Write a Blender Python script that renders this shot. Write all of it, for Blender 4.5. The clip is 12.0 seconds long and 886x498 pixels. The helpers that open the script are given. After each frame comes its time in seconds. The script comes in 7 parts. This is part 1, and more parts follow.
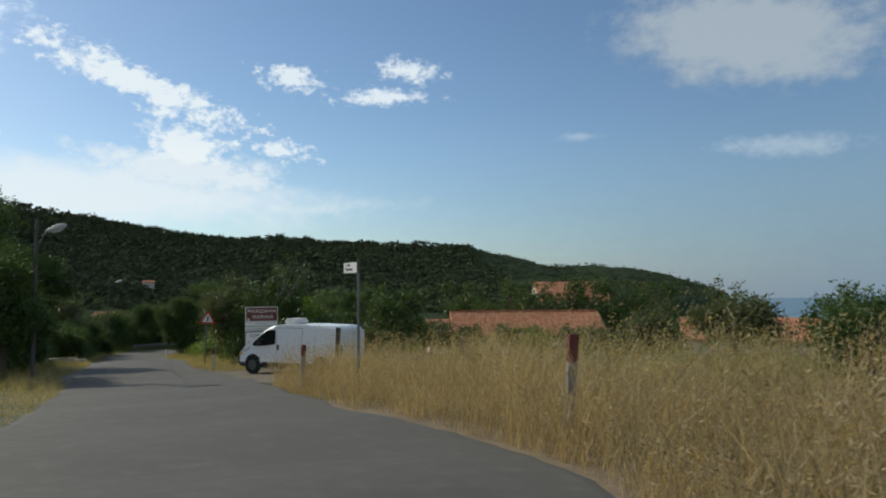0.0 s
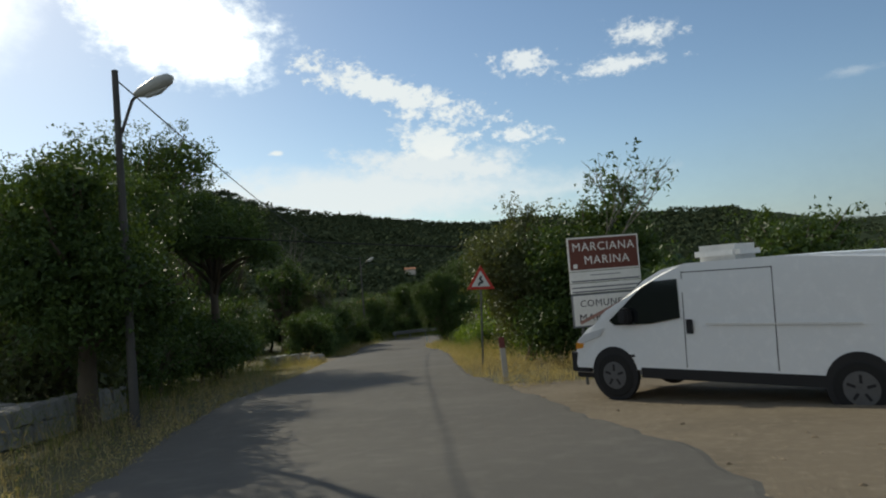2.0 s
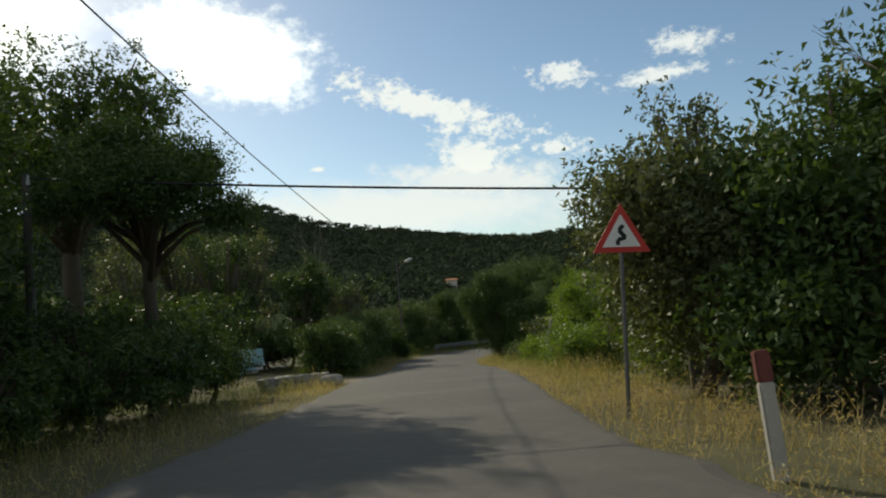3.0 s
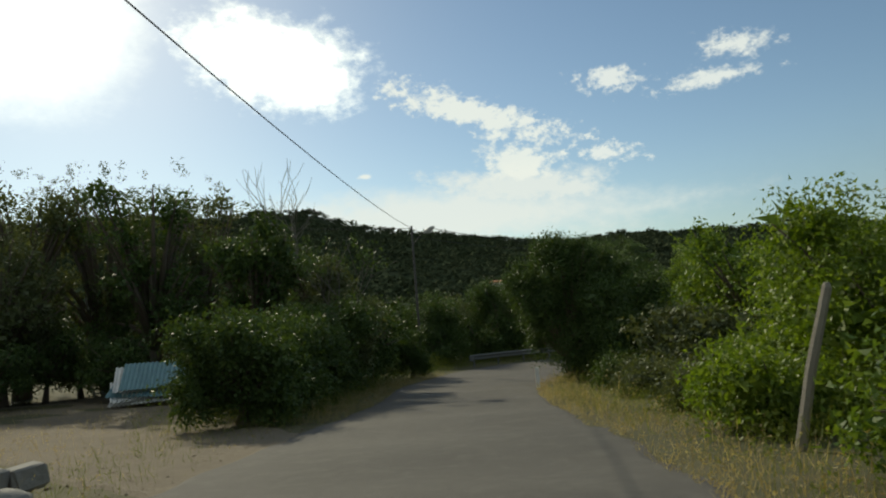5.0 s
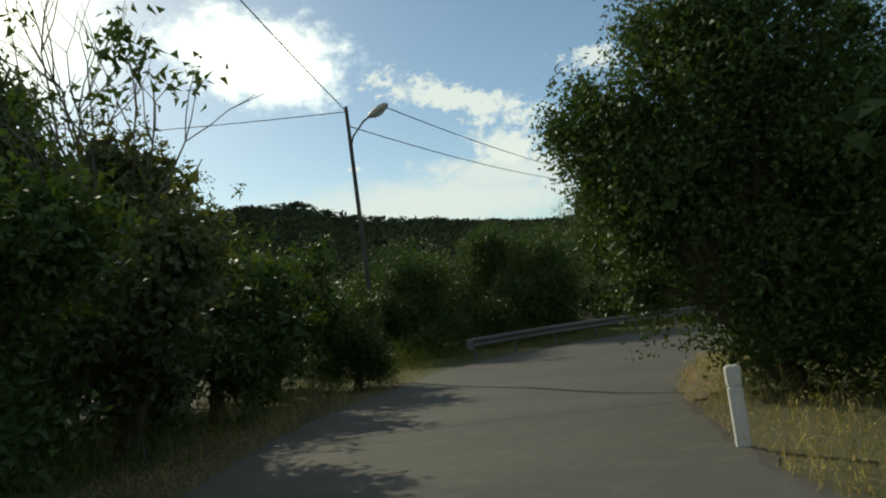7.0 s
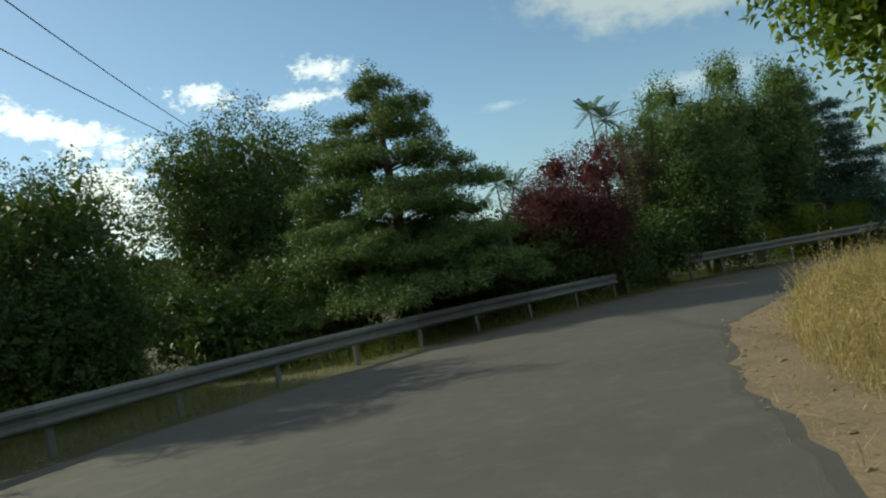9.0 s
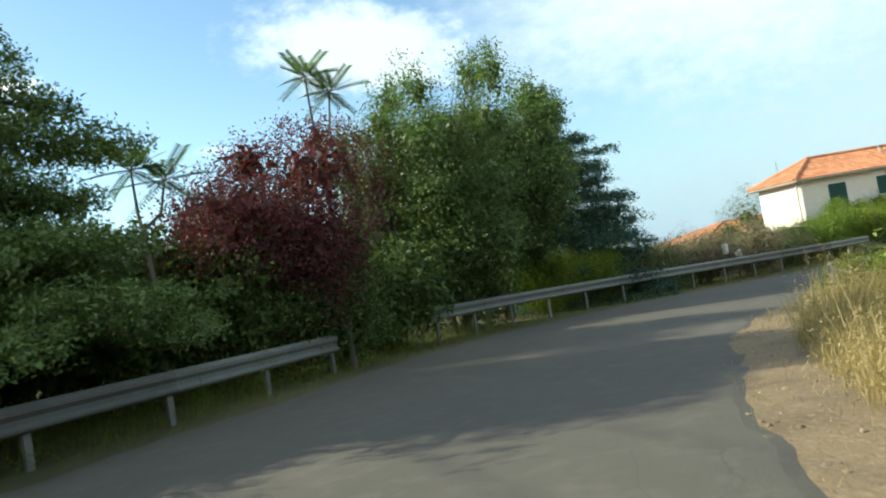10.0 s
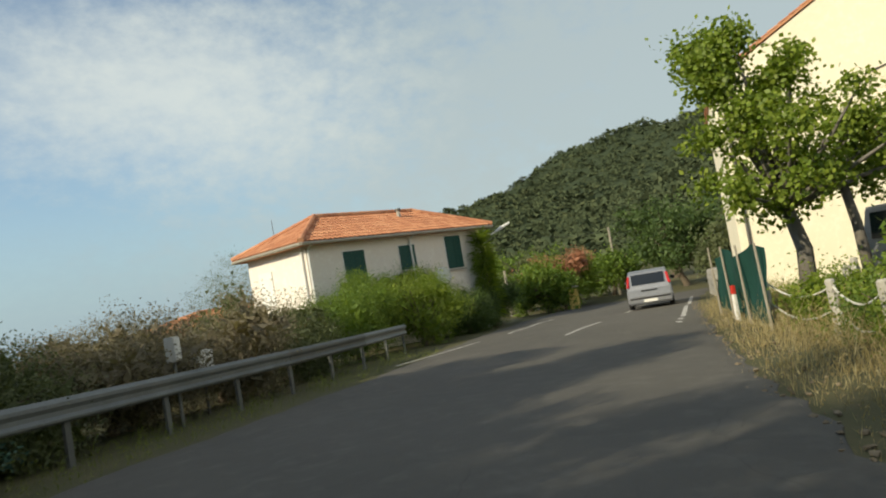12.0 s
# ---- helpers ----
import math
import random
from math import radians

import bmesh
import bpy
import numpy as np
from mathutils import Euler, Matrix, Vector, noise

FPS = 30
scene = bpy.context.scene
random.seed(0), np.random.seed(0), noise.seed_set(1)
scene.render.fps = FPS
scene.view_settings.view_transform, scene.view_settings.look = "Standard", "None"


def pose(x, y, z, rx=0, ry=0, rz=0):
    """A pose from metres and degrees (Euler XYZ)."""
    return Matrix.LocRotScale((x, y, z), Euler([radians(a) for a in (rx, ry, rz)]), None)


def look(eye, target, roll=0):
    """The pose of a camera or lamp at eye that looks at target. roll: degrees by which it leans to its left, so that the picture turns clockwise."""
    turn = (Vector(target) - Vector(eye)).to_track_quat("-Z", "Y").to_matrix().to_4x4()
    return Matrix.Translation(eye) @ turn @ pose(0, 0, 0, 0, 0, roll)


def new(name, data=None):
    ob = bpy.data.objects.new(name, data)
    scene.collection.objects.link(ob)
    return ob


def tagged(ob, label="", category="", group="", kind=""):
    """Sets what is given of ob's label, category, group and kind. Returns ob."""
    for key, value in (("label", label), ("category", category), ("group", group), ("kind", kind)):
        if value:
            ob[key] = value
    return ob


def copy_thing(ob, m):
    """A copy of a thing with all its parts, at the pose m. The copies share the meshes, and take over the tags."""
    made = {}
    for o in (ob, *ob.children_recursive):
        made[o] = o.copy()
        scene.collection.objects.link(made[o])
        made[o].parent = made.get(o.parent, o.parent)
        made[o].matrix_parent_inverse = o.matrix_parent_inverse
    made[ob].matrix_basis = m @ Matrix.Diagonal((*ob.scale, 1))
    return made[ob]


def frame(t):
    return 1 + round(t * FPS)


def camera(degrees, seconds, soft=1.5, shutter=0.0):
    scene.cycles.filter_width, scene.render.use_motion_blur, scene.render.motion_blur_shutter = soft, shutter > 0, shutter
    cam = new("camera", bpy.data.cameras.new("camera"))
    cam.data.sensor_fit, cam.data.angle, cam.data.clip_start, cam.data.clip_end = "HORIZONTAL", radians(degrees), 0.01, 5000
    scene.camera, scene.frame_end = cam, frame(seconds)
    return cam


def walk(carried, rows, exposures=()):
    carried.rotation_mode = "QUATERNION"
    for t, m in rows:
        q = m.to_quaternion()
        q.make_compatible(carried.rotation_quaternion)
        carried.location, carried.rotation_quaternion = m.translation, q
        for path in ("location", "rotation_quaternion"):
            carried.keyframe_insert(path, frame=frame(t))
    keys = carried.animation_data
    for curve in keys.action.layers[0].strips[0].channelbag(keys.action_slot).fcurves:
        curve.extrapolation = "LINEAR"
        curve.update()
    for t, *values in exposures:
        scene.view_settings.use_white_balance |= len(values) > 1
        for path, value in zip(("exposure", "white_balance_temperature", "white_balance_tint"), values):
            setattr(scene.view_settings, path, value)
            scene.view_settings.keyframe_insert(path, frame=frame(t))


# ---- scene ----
cam = camera(65.3, 12.0, soft=2.0, shutter=0.06)
PATH = [
    (0.0, (0.00, 0.00, 1.35), (0.034, 9.982, 1.942), -0.29),
    (0.5, (-0.81, 4.19, 1.06), (-2.043, 14.109, 1.389), -0.90),
    (1.0, (-2.27, 8.49, 0.76), (-4.716, 18.181, 1.137), -3.96),
    (1.5, (-4.11, 12.73, 0.42), (-7.175, 22.239, 0.896), -4.73),
    (2.0, (-6.19, 17.13, 0.06), (-9.644, 26.506, 0.495), -4.49),
    (2.5, (-8.24, 21.62, -0.34), (-12.024, 30.867, 0.148), -2.59),
    (3.0, (-10.43, 25.98, -0.69), (-14.398, 35.133, -0.013), -4.79),
    (3.5, (-12.22, 30.43, -0.98), (-16.219, 39.577, -0.403), -4.56),
    (4.0, (-13.98, 34.83, -1.25), (-18.043, 43.952, -0.728), -3.80),
    (4.5, (-15.79, 39.16, -1.52), (-20.064, 48.179, -0.927), -3.63),
    (5.0, (-17.69, 43.41, -1.83), (-22.244, 52.271, -1.005), -4.51),
    (5.5, (-19.70, 47.57, -2.20), (-24.277, 56.413, -1.270), -6.24),
    (6.0, (-21.61, 51.66, -2.53), (-25.932, 60.641, -1.687), -8.09),
    (6.5, (-23.48, 55.70, -2.92), (-27.615, 64.763, -2.031), -8.31),
    (7.0, (-25.46, 59.73, -3.23), (-29.963, 68.638, -2.587), -7.72),
    (7.5, (-27.38, 63.78, -3.51), (-31.425, 72.913, -2.999), -8.08),
    (8.0, (-28.73, 68.00, -3.78), (-31.426, 77.621, -3.347), -9.76),
    (8.5, (-29.40, 72.33, -4.06), (-30.322, 82.278, -3.739), -11.72),
    (9.0, (-29.50, 76.64, -4.38), (-28.739, 86.608, -4.064), -11.24),
    (9.5, (-28.54, 81.02, -4.62), (-25.391, 90.516, -4.543), -10.50),
    (10.0, (-26.92, 85.37, -4.65), (-22.175, 94.172, -4.337), -9.66),
    (10.5, (-24.24, 89.24, -4.71), (-18.022, 97.066, -4.426), -13.73),
    (11.0, (-20.80, 92.44, -4.95), (-13.037, 98.711, -4.324), -10.95),
    (11.5, (-16.80, 94.71, -5.20), (-8.112, 99.626, -4.598), -10.60),
    (12.0, (-12.53, 96.50, -5.41), (-3.176, 99.985, -4.904), -9.76),
]
walk(cam, [(t, look(eye, target, roll)) for t, eye, target, roll in PATH],
     exposures=[(0, 0.0, 6350, 5), (2, 0.0, 6750, 5), (3, 0.1, 7150, 3), (5.5, -0.05, 7200, 0), (6.7, -0.05, 7150, -2), (8.3, -0.2, 6500, -10), (9.0, 0.4, 6950, -6), (9.5, 1.05, 7200, -4), (10.0, 1.4, 6950, -4), (10.5, 1.5, 6950, -4), (11.0, 1.4, 7000, -2), (11.5, 1.0, 7250, 0), (12, 0.7, 7500, 3)])

# ---- sky, sun ----
SUN_AZ, SUN_EL = 56.0, 30.0          # degrees left of +y, degrees up


def build_world():
    w = bpy.data.worlds.new("sky")
    scene.world = w
    w.use_nodes = True
    nt = w.node_tree
    nt.nodes.clear()
    N, L = nt.nodes, nt.links

    def math_node(op, a, b=None, c=None):
        n = N.new("ShaderNodeMath")
        n.operation = op
        for i, v in enumerate((a, b, c)):
            if v is None:
                continue
            if isinstance(v, (int, float)):
                n.inputs[i].default_value = v
            else:
                L.new(v, n.inputs[i])
        return n.outputs[0]

    sky = N.new("ShaderNodeTexSky")
    sky.sky_type = "NISHITA"
    sky.sun_disc = False
    sky.sun_elevation = radians(SUN_EL)
    sky.sun_rotation = radians(-SUN_AZ)
    sky.air_density, sky.dust_density, sky.ozone_density = 1.0, 0.35, 3.0
    co = N.new("ShaderNodeTexCoord")
    sep = N.new("ShaderNodeSeparateXYZ")
    L.new(co.outputs["Generated"], sep.inputs[0])
    az = math_node("MULTIPLY", math_node("ARCTAN2", math_node("MULTIPLY", sep.outputs[0], -1), sep.outputs[1]), 57.2958)
    el = math_node("MULTIPLY", math_node("ARCSINE", sep.outputs[2]), 57.2958)

    def noise_node(scale, detail, rough, stretch=1.0):
        m = N.new("ShaderNodeMapping")
        m.inputs["Scale"].default_value = (1, 1, stretch)
        L.new(co.outputs["Generated"], m.inputs[0])
        n = N.new("ShaderNodeTexNoise")
        n.inputs["Scale"].default_value, n.inputs["Detail"].default_value, n.inputs["Roughness"].default_value = scale, detail, rough
        L.new(m.outputs[0], n.inputs["Vector"])
        return math_node("SUBTRACT", n.outputs["Fac"], 0.5)

    fine, broad, wisp = noise_node(26, 6, 0.62, 1.6), noise_node(5, 4, 0.55, 1.8), noise_node(75, 5, 0.65, 1.5)

    def cloud(a, e, ra, re, slope, edge, rough, torn=0.8):
        """A cloud round the direction (a, e), with half widths in degrees; slope tilts it."""
        da = math_node("DIVIDE", math_node("SUBTRACT", az, a), ra)
        de = math_node("SUBTRACT", math_node("SUBTRACT", el, e), math_node("MULTIPLY", math_node("SUBTRACT", az, a), slope))
        de = math_node("DIVIDE", de, re)
        d = math_node("SQRT", math_node("ADD", math_node("MULTIPLY", da, da), math_node("MULTIPLY", de, de)))
        d = math_node("ADD", d, math_node("ADD", math_node("MULTIPLY", fine, rough), math_node("MULTIPLY", broad, rough * 0.7)))
        d = math_node("ADD", d, math_node("MULTIPLY", wisp, rough * torn))
        n = N.new("ShaderNodeMapRange")
        n.interpolation_type = "SMOOTHSTEP"
        L.new(d, n.inputs[0])
        n.inputs[1].default_value, n.inputs[2].default_value = 1.0, 1.0 - edge
        n.inputs[3].default_value, n.inputs[4].default_value = 0.0, 1.0
        return n.outputs[0]

    def total(items):
        out = None
        for d in items:
            out = d if out is None else math_node("MAXIMUM", out, d)
        return out

    # small bright cumulus, the low bank, the backlit mass by the sun, the veil away from the sun
    cumulus = total([cloud(24, 15.7, 8.2, 1.7, 0.3, 0.6, 2.2), cloud(20.5, 11.4, 4.2, 1.5, 0.1, 0.7, 2.2),
                     cloud(33.2, 11.1, 0.9, 0.3, 0, 0.7, 1.2)])
    puffs = total([cloud(2.4, 17.9, 3.4, 1.25, 0.08, 1.0, 1.9, 1.3), cloud(4.6, 15.7, 4.2, 0.8, -0.06, 1.0, 2.0, 1.3),
                   cloud(12, 16.9, 3.0, 1.0, 0.12, 1.0, 2.4, 1.4), cloud(12.6, 11.2, 2.8, 0.9, 0.15, 1.0, 2.6, 1.4)])
    bank = total([cloud(27, 7.4, 26, 3.1, 0.03, 0.8, 0.8, 0.2), cloud(20, 9.2, 10, 2.2, 0.05, 0.7, 1.6, 0.4)])
    glow = total([cloud(40.5, 20.5, 9.5, 4.6, 0.1, 0.6, 0.9, 0.3), cloud(58, 23, 11, 9, 0, 0.95, 0.4, 0.1)])
    veil = total([cloud(-24, 18.8, 12, 4.4, 0.15, 0.55, 0.9, 0.12), cloud(-50, 18, 24, 11, 0.1, 1.0, 0.6, 0.05)])
    grey = total([cloud(-100, 12, 66, 32, 0, 0.7, 0.6, 0.06)])
    faint = math_node("MULTIPLY", total([cloud(-27, 10.6, 6, 1.0, 0.05, 1.0, 1.4), cloud(-11.6, 12.3, 2.4, 0.5, 0, 1, 1.2)]), 0.35)

    def over(base, col, fac, gain):
        m = N.new("ShaderNodeMix")
        m.data_type = "RGBA"
        L.new(math_node("MULTIPLY", fac, gain), m.inputs["Factor"])
        L.new(base, m.inputs[6])
        m.inputs[7].default_value = (*col, 1)
        return m.outputs[2]

    haze = cloud(-48, -2, 80, 18, 0, 0.9, 0.1)
    # unseen bright cloud overhead and behind the camera, added to lift the shaded parts
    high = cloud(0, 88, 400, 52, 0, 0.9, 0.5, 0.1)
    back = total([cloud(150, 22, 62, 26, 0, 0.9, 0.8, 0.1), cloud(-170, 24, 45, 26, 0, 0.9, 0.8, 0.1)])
    c = sky.outputs[0]
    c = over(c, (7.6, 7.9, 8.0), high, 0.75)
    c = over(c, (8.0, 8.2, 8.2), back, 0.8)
    c = over(c, (1.9, 2.75, 3.8), haze, 0.9)
    c = over(c, (2.8, 3.4, 4.0), grey, 0.92)
    c = over(c, (4.3, 4.8, 5.3), veil, 0.82)
    c = over(c, (8.2, 8.6, 9.0), bank, 0.85)
    c = over(c, (8.6, 9.0, 9.3), cumulus, 0.9)
    c = over(c, (8.6, 9.0, 9.4), puffs, 0.85)
    c = over(c, (8.0, 8.4, 8.8), faint, 0.8)
    c = over(c, (18, 18, 17), glow, 0.85)
    bg = N.new("ShaderNodeBackground")
    bg.inputs["Strength"].default_value = 0.1
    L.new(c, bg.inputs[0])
    L.new(bg.outputs[0], N.new("ShaderNodeOutputWorld").inputs[0])


build_world()
sun = new("sun", bpy.data.lights.new("sun", "SUN"))
sun.data.energy, sun.data.angle, sun.data.color = 3.1, radians(0.6), (1.0, 0.91, 0.76)
SUN_DIR = Vector((-math.sin(radians(SUN_AZ)) * math.cos(radians(SUN_EL)), math.cos(radians(SUN_AZ)) * math.cos(radians(SUN_EL)), math.sin(radians(SUN_EL))))
sun.matrix_world = look((0, 0, 60), Vector((0, 0, 60)) - SUN_DIR)


# ---- materials ----
def material(name, col, rough=0.8, metal=0.0, dark=None, scale=3.0, amount=0.5, bump=0.0, bump_scale=40.0, per_piece=0.0, translucent=0.0, spec=0.3, light=None, stain=0.35, glow_tint=(1.0, 0.95, 0.35)):
    """A surface: base colour varied by coarse and fine noise towards dark and light, with a fine relief."""
    m = bpy.data.materials.new(name)
    m.use_nodes = True
    nt = m.node_tree
    N, L = nt.nodes, nt.links
    p = N["Principled BSDF"]
    p.inputs["Roughness"].default_value, p.inputs["Metallic"].default_value = rough, metal
    p.inputs["Specular IOR Level"].default_value = spec
    geo = N.new("ShaderNodeNewGeometry")

    def tex(s, d, r=0.6):
        n = N.new("ShaderNodeTexNoise")
        n.inputs["Scale"].default_value, n.inputs["Detail"].default_value, n.inputs["Roughness"].default_value = s, d, r
        L.new(geo.outputs["Position"], n.inputs["Vector"])
        return n.outputs["Fac"]

    def blend(a, b, fac, how="MIX"):
        x = N.new("ShaderNodeMix")
        x.data_type, x.blend_type = "RGBA", how
        for s, v in ((x.inputs["Factor"], fac), (x.inputs[6], a), (x.inputs[7], b)):
            if isinstance(v, (tuple, list)):
                s.default_value = (*v, 1)
            elif isinstance(v, (int, float)):
                s.default_value = v
            else:
                L.new(v, s)
        return x.outputs[2]

    def ramp(v, lo, hi):
        n = N.new("ShaderNodeMapRange")
        L.new(v, n.inputs[0])
        n.inputs[1].default_value, n.inputs[2].default_value = lo, hi
        return n.outputs[0]

    dark = dark or tuple(c * 0.55 for c in col)
    light = light or tuple(min(0.9, c * 1.35) for c in col)
    c = blend(col, dark, ramp(tex(scale, 5), 0.45, 0.45 + 0.5 / max(amount, 0.05)))
    c = blend(c, light, ramp(tex(scale * 9.3, 4, 0.7), 0.5, 1.15 - stain * 0.4))
    if per_piece:
        inf = N.new("ShaderNodeObjectInfo")
        a = N.new("ShaderNodeMath")
        a.operation = "ADD"
        L.new(inf.outputs["Random"], a.inputs[0])
        L.new(geo.outputs["Random Per Island"], a.inputs[1])
        b = N.new("ShaderNodeMath")
        b.operation = "FRACT"
        L.new(a.outputs[0], b.inputs[0])
        c = blend(c, light, ramp(b.outputs[0], 1.0 - per_piece, 1.0 + per_piece))
        c = blend(c, dark, ramp(b.outputs[0], per_piece, -per_piece))
    L.new(c, p.inputs["Base Color"])
    if bump:
        bn = N.new("ShaderNodeBump")
        bn.inputs["Strength"].default_value, bn.inputs["Distance"].default_value = min(1.0, bump), 0.02
        L.new(tex(bump_scale, 5, 0.65), bn.inputs["Height"])
        L.new(bn.outputs[0], p.inputs["Normal"])
    if translucent:
        t = N.new("ShaderNodeBsdfTranslucent")
        L.new(blend(c, glow_tint, 1.0, "MULTIPLY"), t.inputs[0])
        mx = N.new("ShaderNodeMixShader")
        mx.inputs[0].default_value = translucent
        L.new(p.outputs[0], mx.inputs[1])
        L.new(t.outputs[0], mx.inputs[2])
        L.new(mx.outputs[0], N["Material Output"].inputs[0])
    return m


ASPHALT = material("asphalt", (0.1, 0.094, 0.084), 0.85, dark=(0.068, 0.065, 0.059), light=(0.155, 0.146, 0.13), scale=0.35, amount=0.9, bump=0.5, bump_scale=70, spec=0.25)


def crack(m, scale, width, how_dark):
    """Fine branching cracks over parts of a paved surface."""
    nt = m.node_tree
    N, L = nt.nodes, nt.links
    p = N["Principled BSDF"]
    old = p.inputs["Base Color"].links[0].from_socket
    geo = N.new("ShaderNodeNewGeometry")
    warp = N.new("ShaderNodeTexNoise")
    warp.inputs["Scale"].default_value, warp.inputs["Detail"].default_value = 1.4, 4
    L.new(geo.outputs["Position"], warp.inputs["Vector"])
    add = N.new("ShaderNodeMix")
    add.data_type = "VECTOR"
    add.inputs["Factor"].default_value = 0.25
    L.new(geo.outputs["Position"], add.inputs[4])
    L.new(warp.outputs["Color"], add.inputs[5])
    v = N.new("ShaderNodeTexVoronoi")
    v.feature = "DISTANCE_TO_EDGE"
    v.inputs["Scale"].default_value = scale
    L.new(add.outputs[1], v.inputs["Vector"])
    line = N.new("ShaderNodeMapRange")
    L.new(v.outputs["Distance"], line.inputs[0])
    line.inputs[1].default_value, line.inputs[2].default_value, line.inputs[3].default_value, line.inputs[4].default_value = 0.0, width, 1.0, 0.0
    where = N.new("ShaderNodeTexNoise")
    where.inputs["Scale"].default_value, where.inputs["Detail"].default_value = 0.23, 3
    L.new(geo.outputs["Position"], where.inputs["Vector"])
    mask = N.new("ShaderNodeMapRange")
    L.new(where.outputs["Fac"], mask.inputs[0])
    mask.inputs[1].default_value, mask.inputs[2].default_value = 0.48, 0.62
    both = N.new("ShaderNodeMath")
    both.operation = "MULTIPLY"
    L.new(line.outputs[0], both.inputs[0])
    L.new(mask.outputs[0], both.inputs[1])
    mix = N.new("ShaderNodeMix")
    mix.data_type, mix.blend_type = "RGBA", "MULTIPLY"
    L.new(both.outputs[0], mix.inputs["Factor"])
    L.new(old, mix.inputs[6])
    mix.inputs[7].default_value = (how_dark, how_dark, how_dark, 1)
    L.new(mix.outputs[2], p.inputs["Base Color"])


crack(ASPHALT, 1.1, 0.006, 0.75)
DIRT = material("stony_dirt", (0.2, 0.15, 0.095), 0.95, dark=(0.1, 0.075, 0.05), light=(0.36, 0.29, 0.2), scale=1.6, amount=1.0, bump=1.0, bump_scale=16)
GRAVEL = material("gravel", (0.165, 0.135, 0.095), 0.95, dark=(0.085, 0.07, 0.048), light=(0.27, 0.23, 0.17), scale=0.8, amount=0.8, bump=0.9, bump_scale=28)
EARTH = material("dry_ground", (0.088, 0.083, 0.04), 0.95, dark=(0.04, 0.05, 0.022), light=(0.15, 0.12, 0.065), scale=0.22, amount=1.2, bump=0.8, bump_scale=18)
WOODS = material("wooded_slope", (0.042, 0.056, 0.034), 1.0, dark=(0.03, 0.042, 0.028), light=(0.06, 0.072, 0.042), scale=0.03, amount=1.0, bump=0.6, bump_scale=0.6, spec=0.0)
WATER = material("sea_water", (0.04, 0.1, 0.16), 0.25, dark=(0.03, 0.08, 0.14), light=(0.06, 0.13, 0.2), scale=0.004, spec=0.5, bump=0.2, bump_scale=0.5)
PAINT_WHITE = material("road_paint", (0.42, 0.41, 0.39), 0.8, dark=(0.14, 0.14, 0.14), scale=9, amount=1.3)
LEAF_DARK = material("leaf_dark", (0.0653, 0.109, 0.0319), 0.55, dark=(0.029, 0.0551, 0.0203), light=(0.145, 0.217, 0.058), scale=0.9, per_piece=0.42, translucent=0.3)
LEAF_OLIVE = material("leaf_olive", (0.109, 0.131, 0.058), 0.55, dark=(0.0508, 0.0696, 0.0319), light=(0.217, 0.246, 0.123), scale=0.9, per_piece=0.42, translucent=0.3)
LEAF_GREEN = material("leaf_green", (0.123, 0.203, 0.0362), 0.5, dark=(0.0508, 0.0943, 0.0217), light=(0.29, 0.377, 0.0653), scale=1.1, per_piece=0.48, translucent=0.42)
LEAF_POPLAR = material("leaf_poplar", (0.11, 0.17, 0.06), 0.45, dark=(0.055, 0.09, 0.035), light=(0.27, 0.35, 0.17), scale=1.0, per_piece=0.5, translucent=0.42, spec=0.4, glow_tint=(0.85, 1.0, 0.4))
LEAF_FROND = material("frond_leaf", (0.09, 0.16, 0.075), 0.45, dark=(0.045, 0.085, 0.045), light=(0.17, 0.25, 0.12), scale=1.0, per_piece=0.4, translucent=0.4, glow_tint=(0.9, 1.0, 0.5))
LEAF_LIME = material("leaf_lime", (0.17, 0.24, 0.038), 0.5, dark=(0.075, 0.12, 0.022), light=(0.36, 0.41, 0.075), scale=1.3, per_piece=0.48, translucent=0.42, glow_tint=(0.9, 1.0, 0.3))
LEAF_CEDAR = material("cedar_needles", (0.105, 0.165, 0.055), 0.6, dark=(0.04, 0.08, 0.035), light=(0.22, 0.3, 0.085), scale=0.7, per_piece=0.42, translucent=0.2)
LEAF_PINE = material("pine_needles", (0.0362, 0.087, 0.0653), 0.6, dark=(0.0174, 0.0435, 0.0377), light=(0.0725, 0.145, 0.087), scale=0.7, per_piece=0.5, translucent=0.12)
LEAF_RED = material("red_leaf", (0.105, 0.038, 0.05), 0.55, dark=(0.04, 0.032, 0.026), light=(0.28, 0.055, 0.09), scale=1.6, per_piece=0.5, translucent=0.35)
LEAF_BROWN = material("dry_leaf", (0.19, 0.16, 0.115), 0.7, dark=(0.1, 0.095, 0.065), light=(0.28, 0.26, 0.15), scale=1.4, per_piece=0.48, translucent=0.25)
BLOSSOM = material("orange_blossom", (0.33, 0.14, 0.085), 0.6, dark=(0.12, 0.1, 0.04), light=(0.5, 0.24, 0.15), scale=3, per_piece=0.6, translucent=0.3)
STRAW = material("dry_grass", (0.44, 0.35, 0.175), 0.75, dark=(0.18, 0.135, 0.065), light=(0.7, 0.62, 0.4), scale=0.7, amount=1.1, per_piece=0.7, translucent=0.45, glow_tint=(1.0, 0.95, 0.5))
STRAW_TAN = material("tan_grass", (0.42, 0.315, 0.165), 0.75, dark=(0.2, 0.14, 0.07), light=(0.74, 0.64, 0.44), scale=0.5, amount=1.2, per_piece=0.7, translucent=0.42, glow_tint=(1.0, 0.92, 0.54))
WEED = material("green_weed", (0.16, 0.203, 0.0435), 0.7, dark=(0.0725, 0.109, 0.029), light=(0.319, 0.348, 0.087), scale=0.8, per_piece=0.7, translucent=0.35)
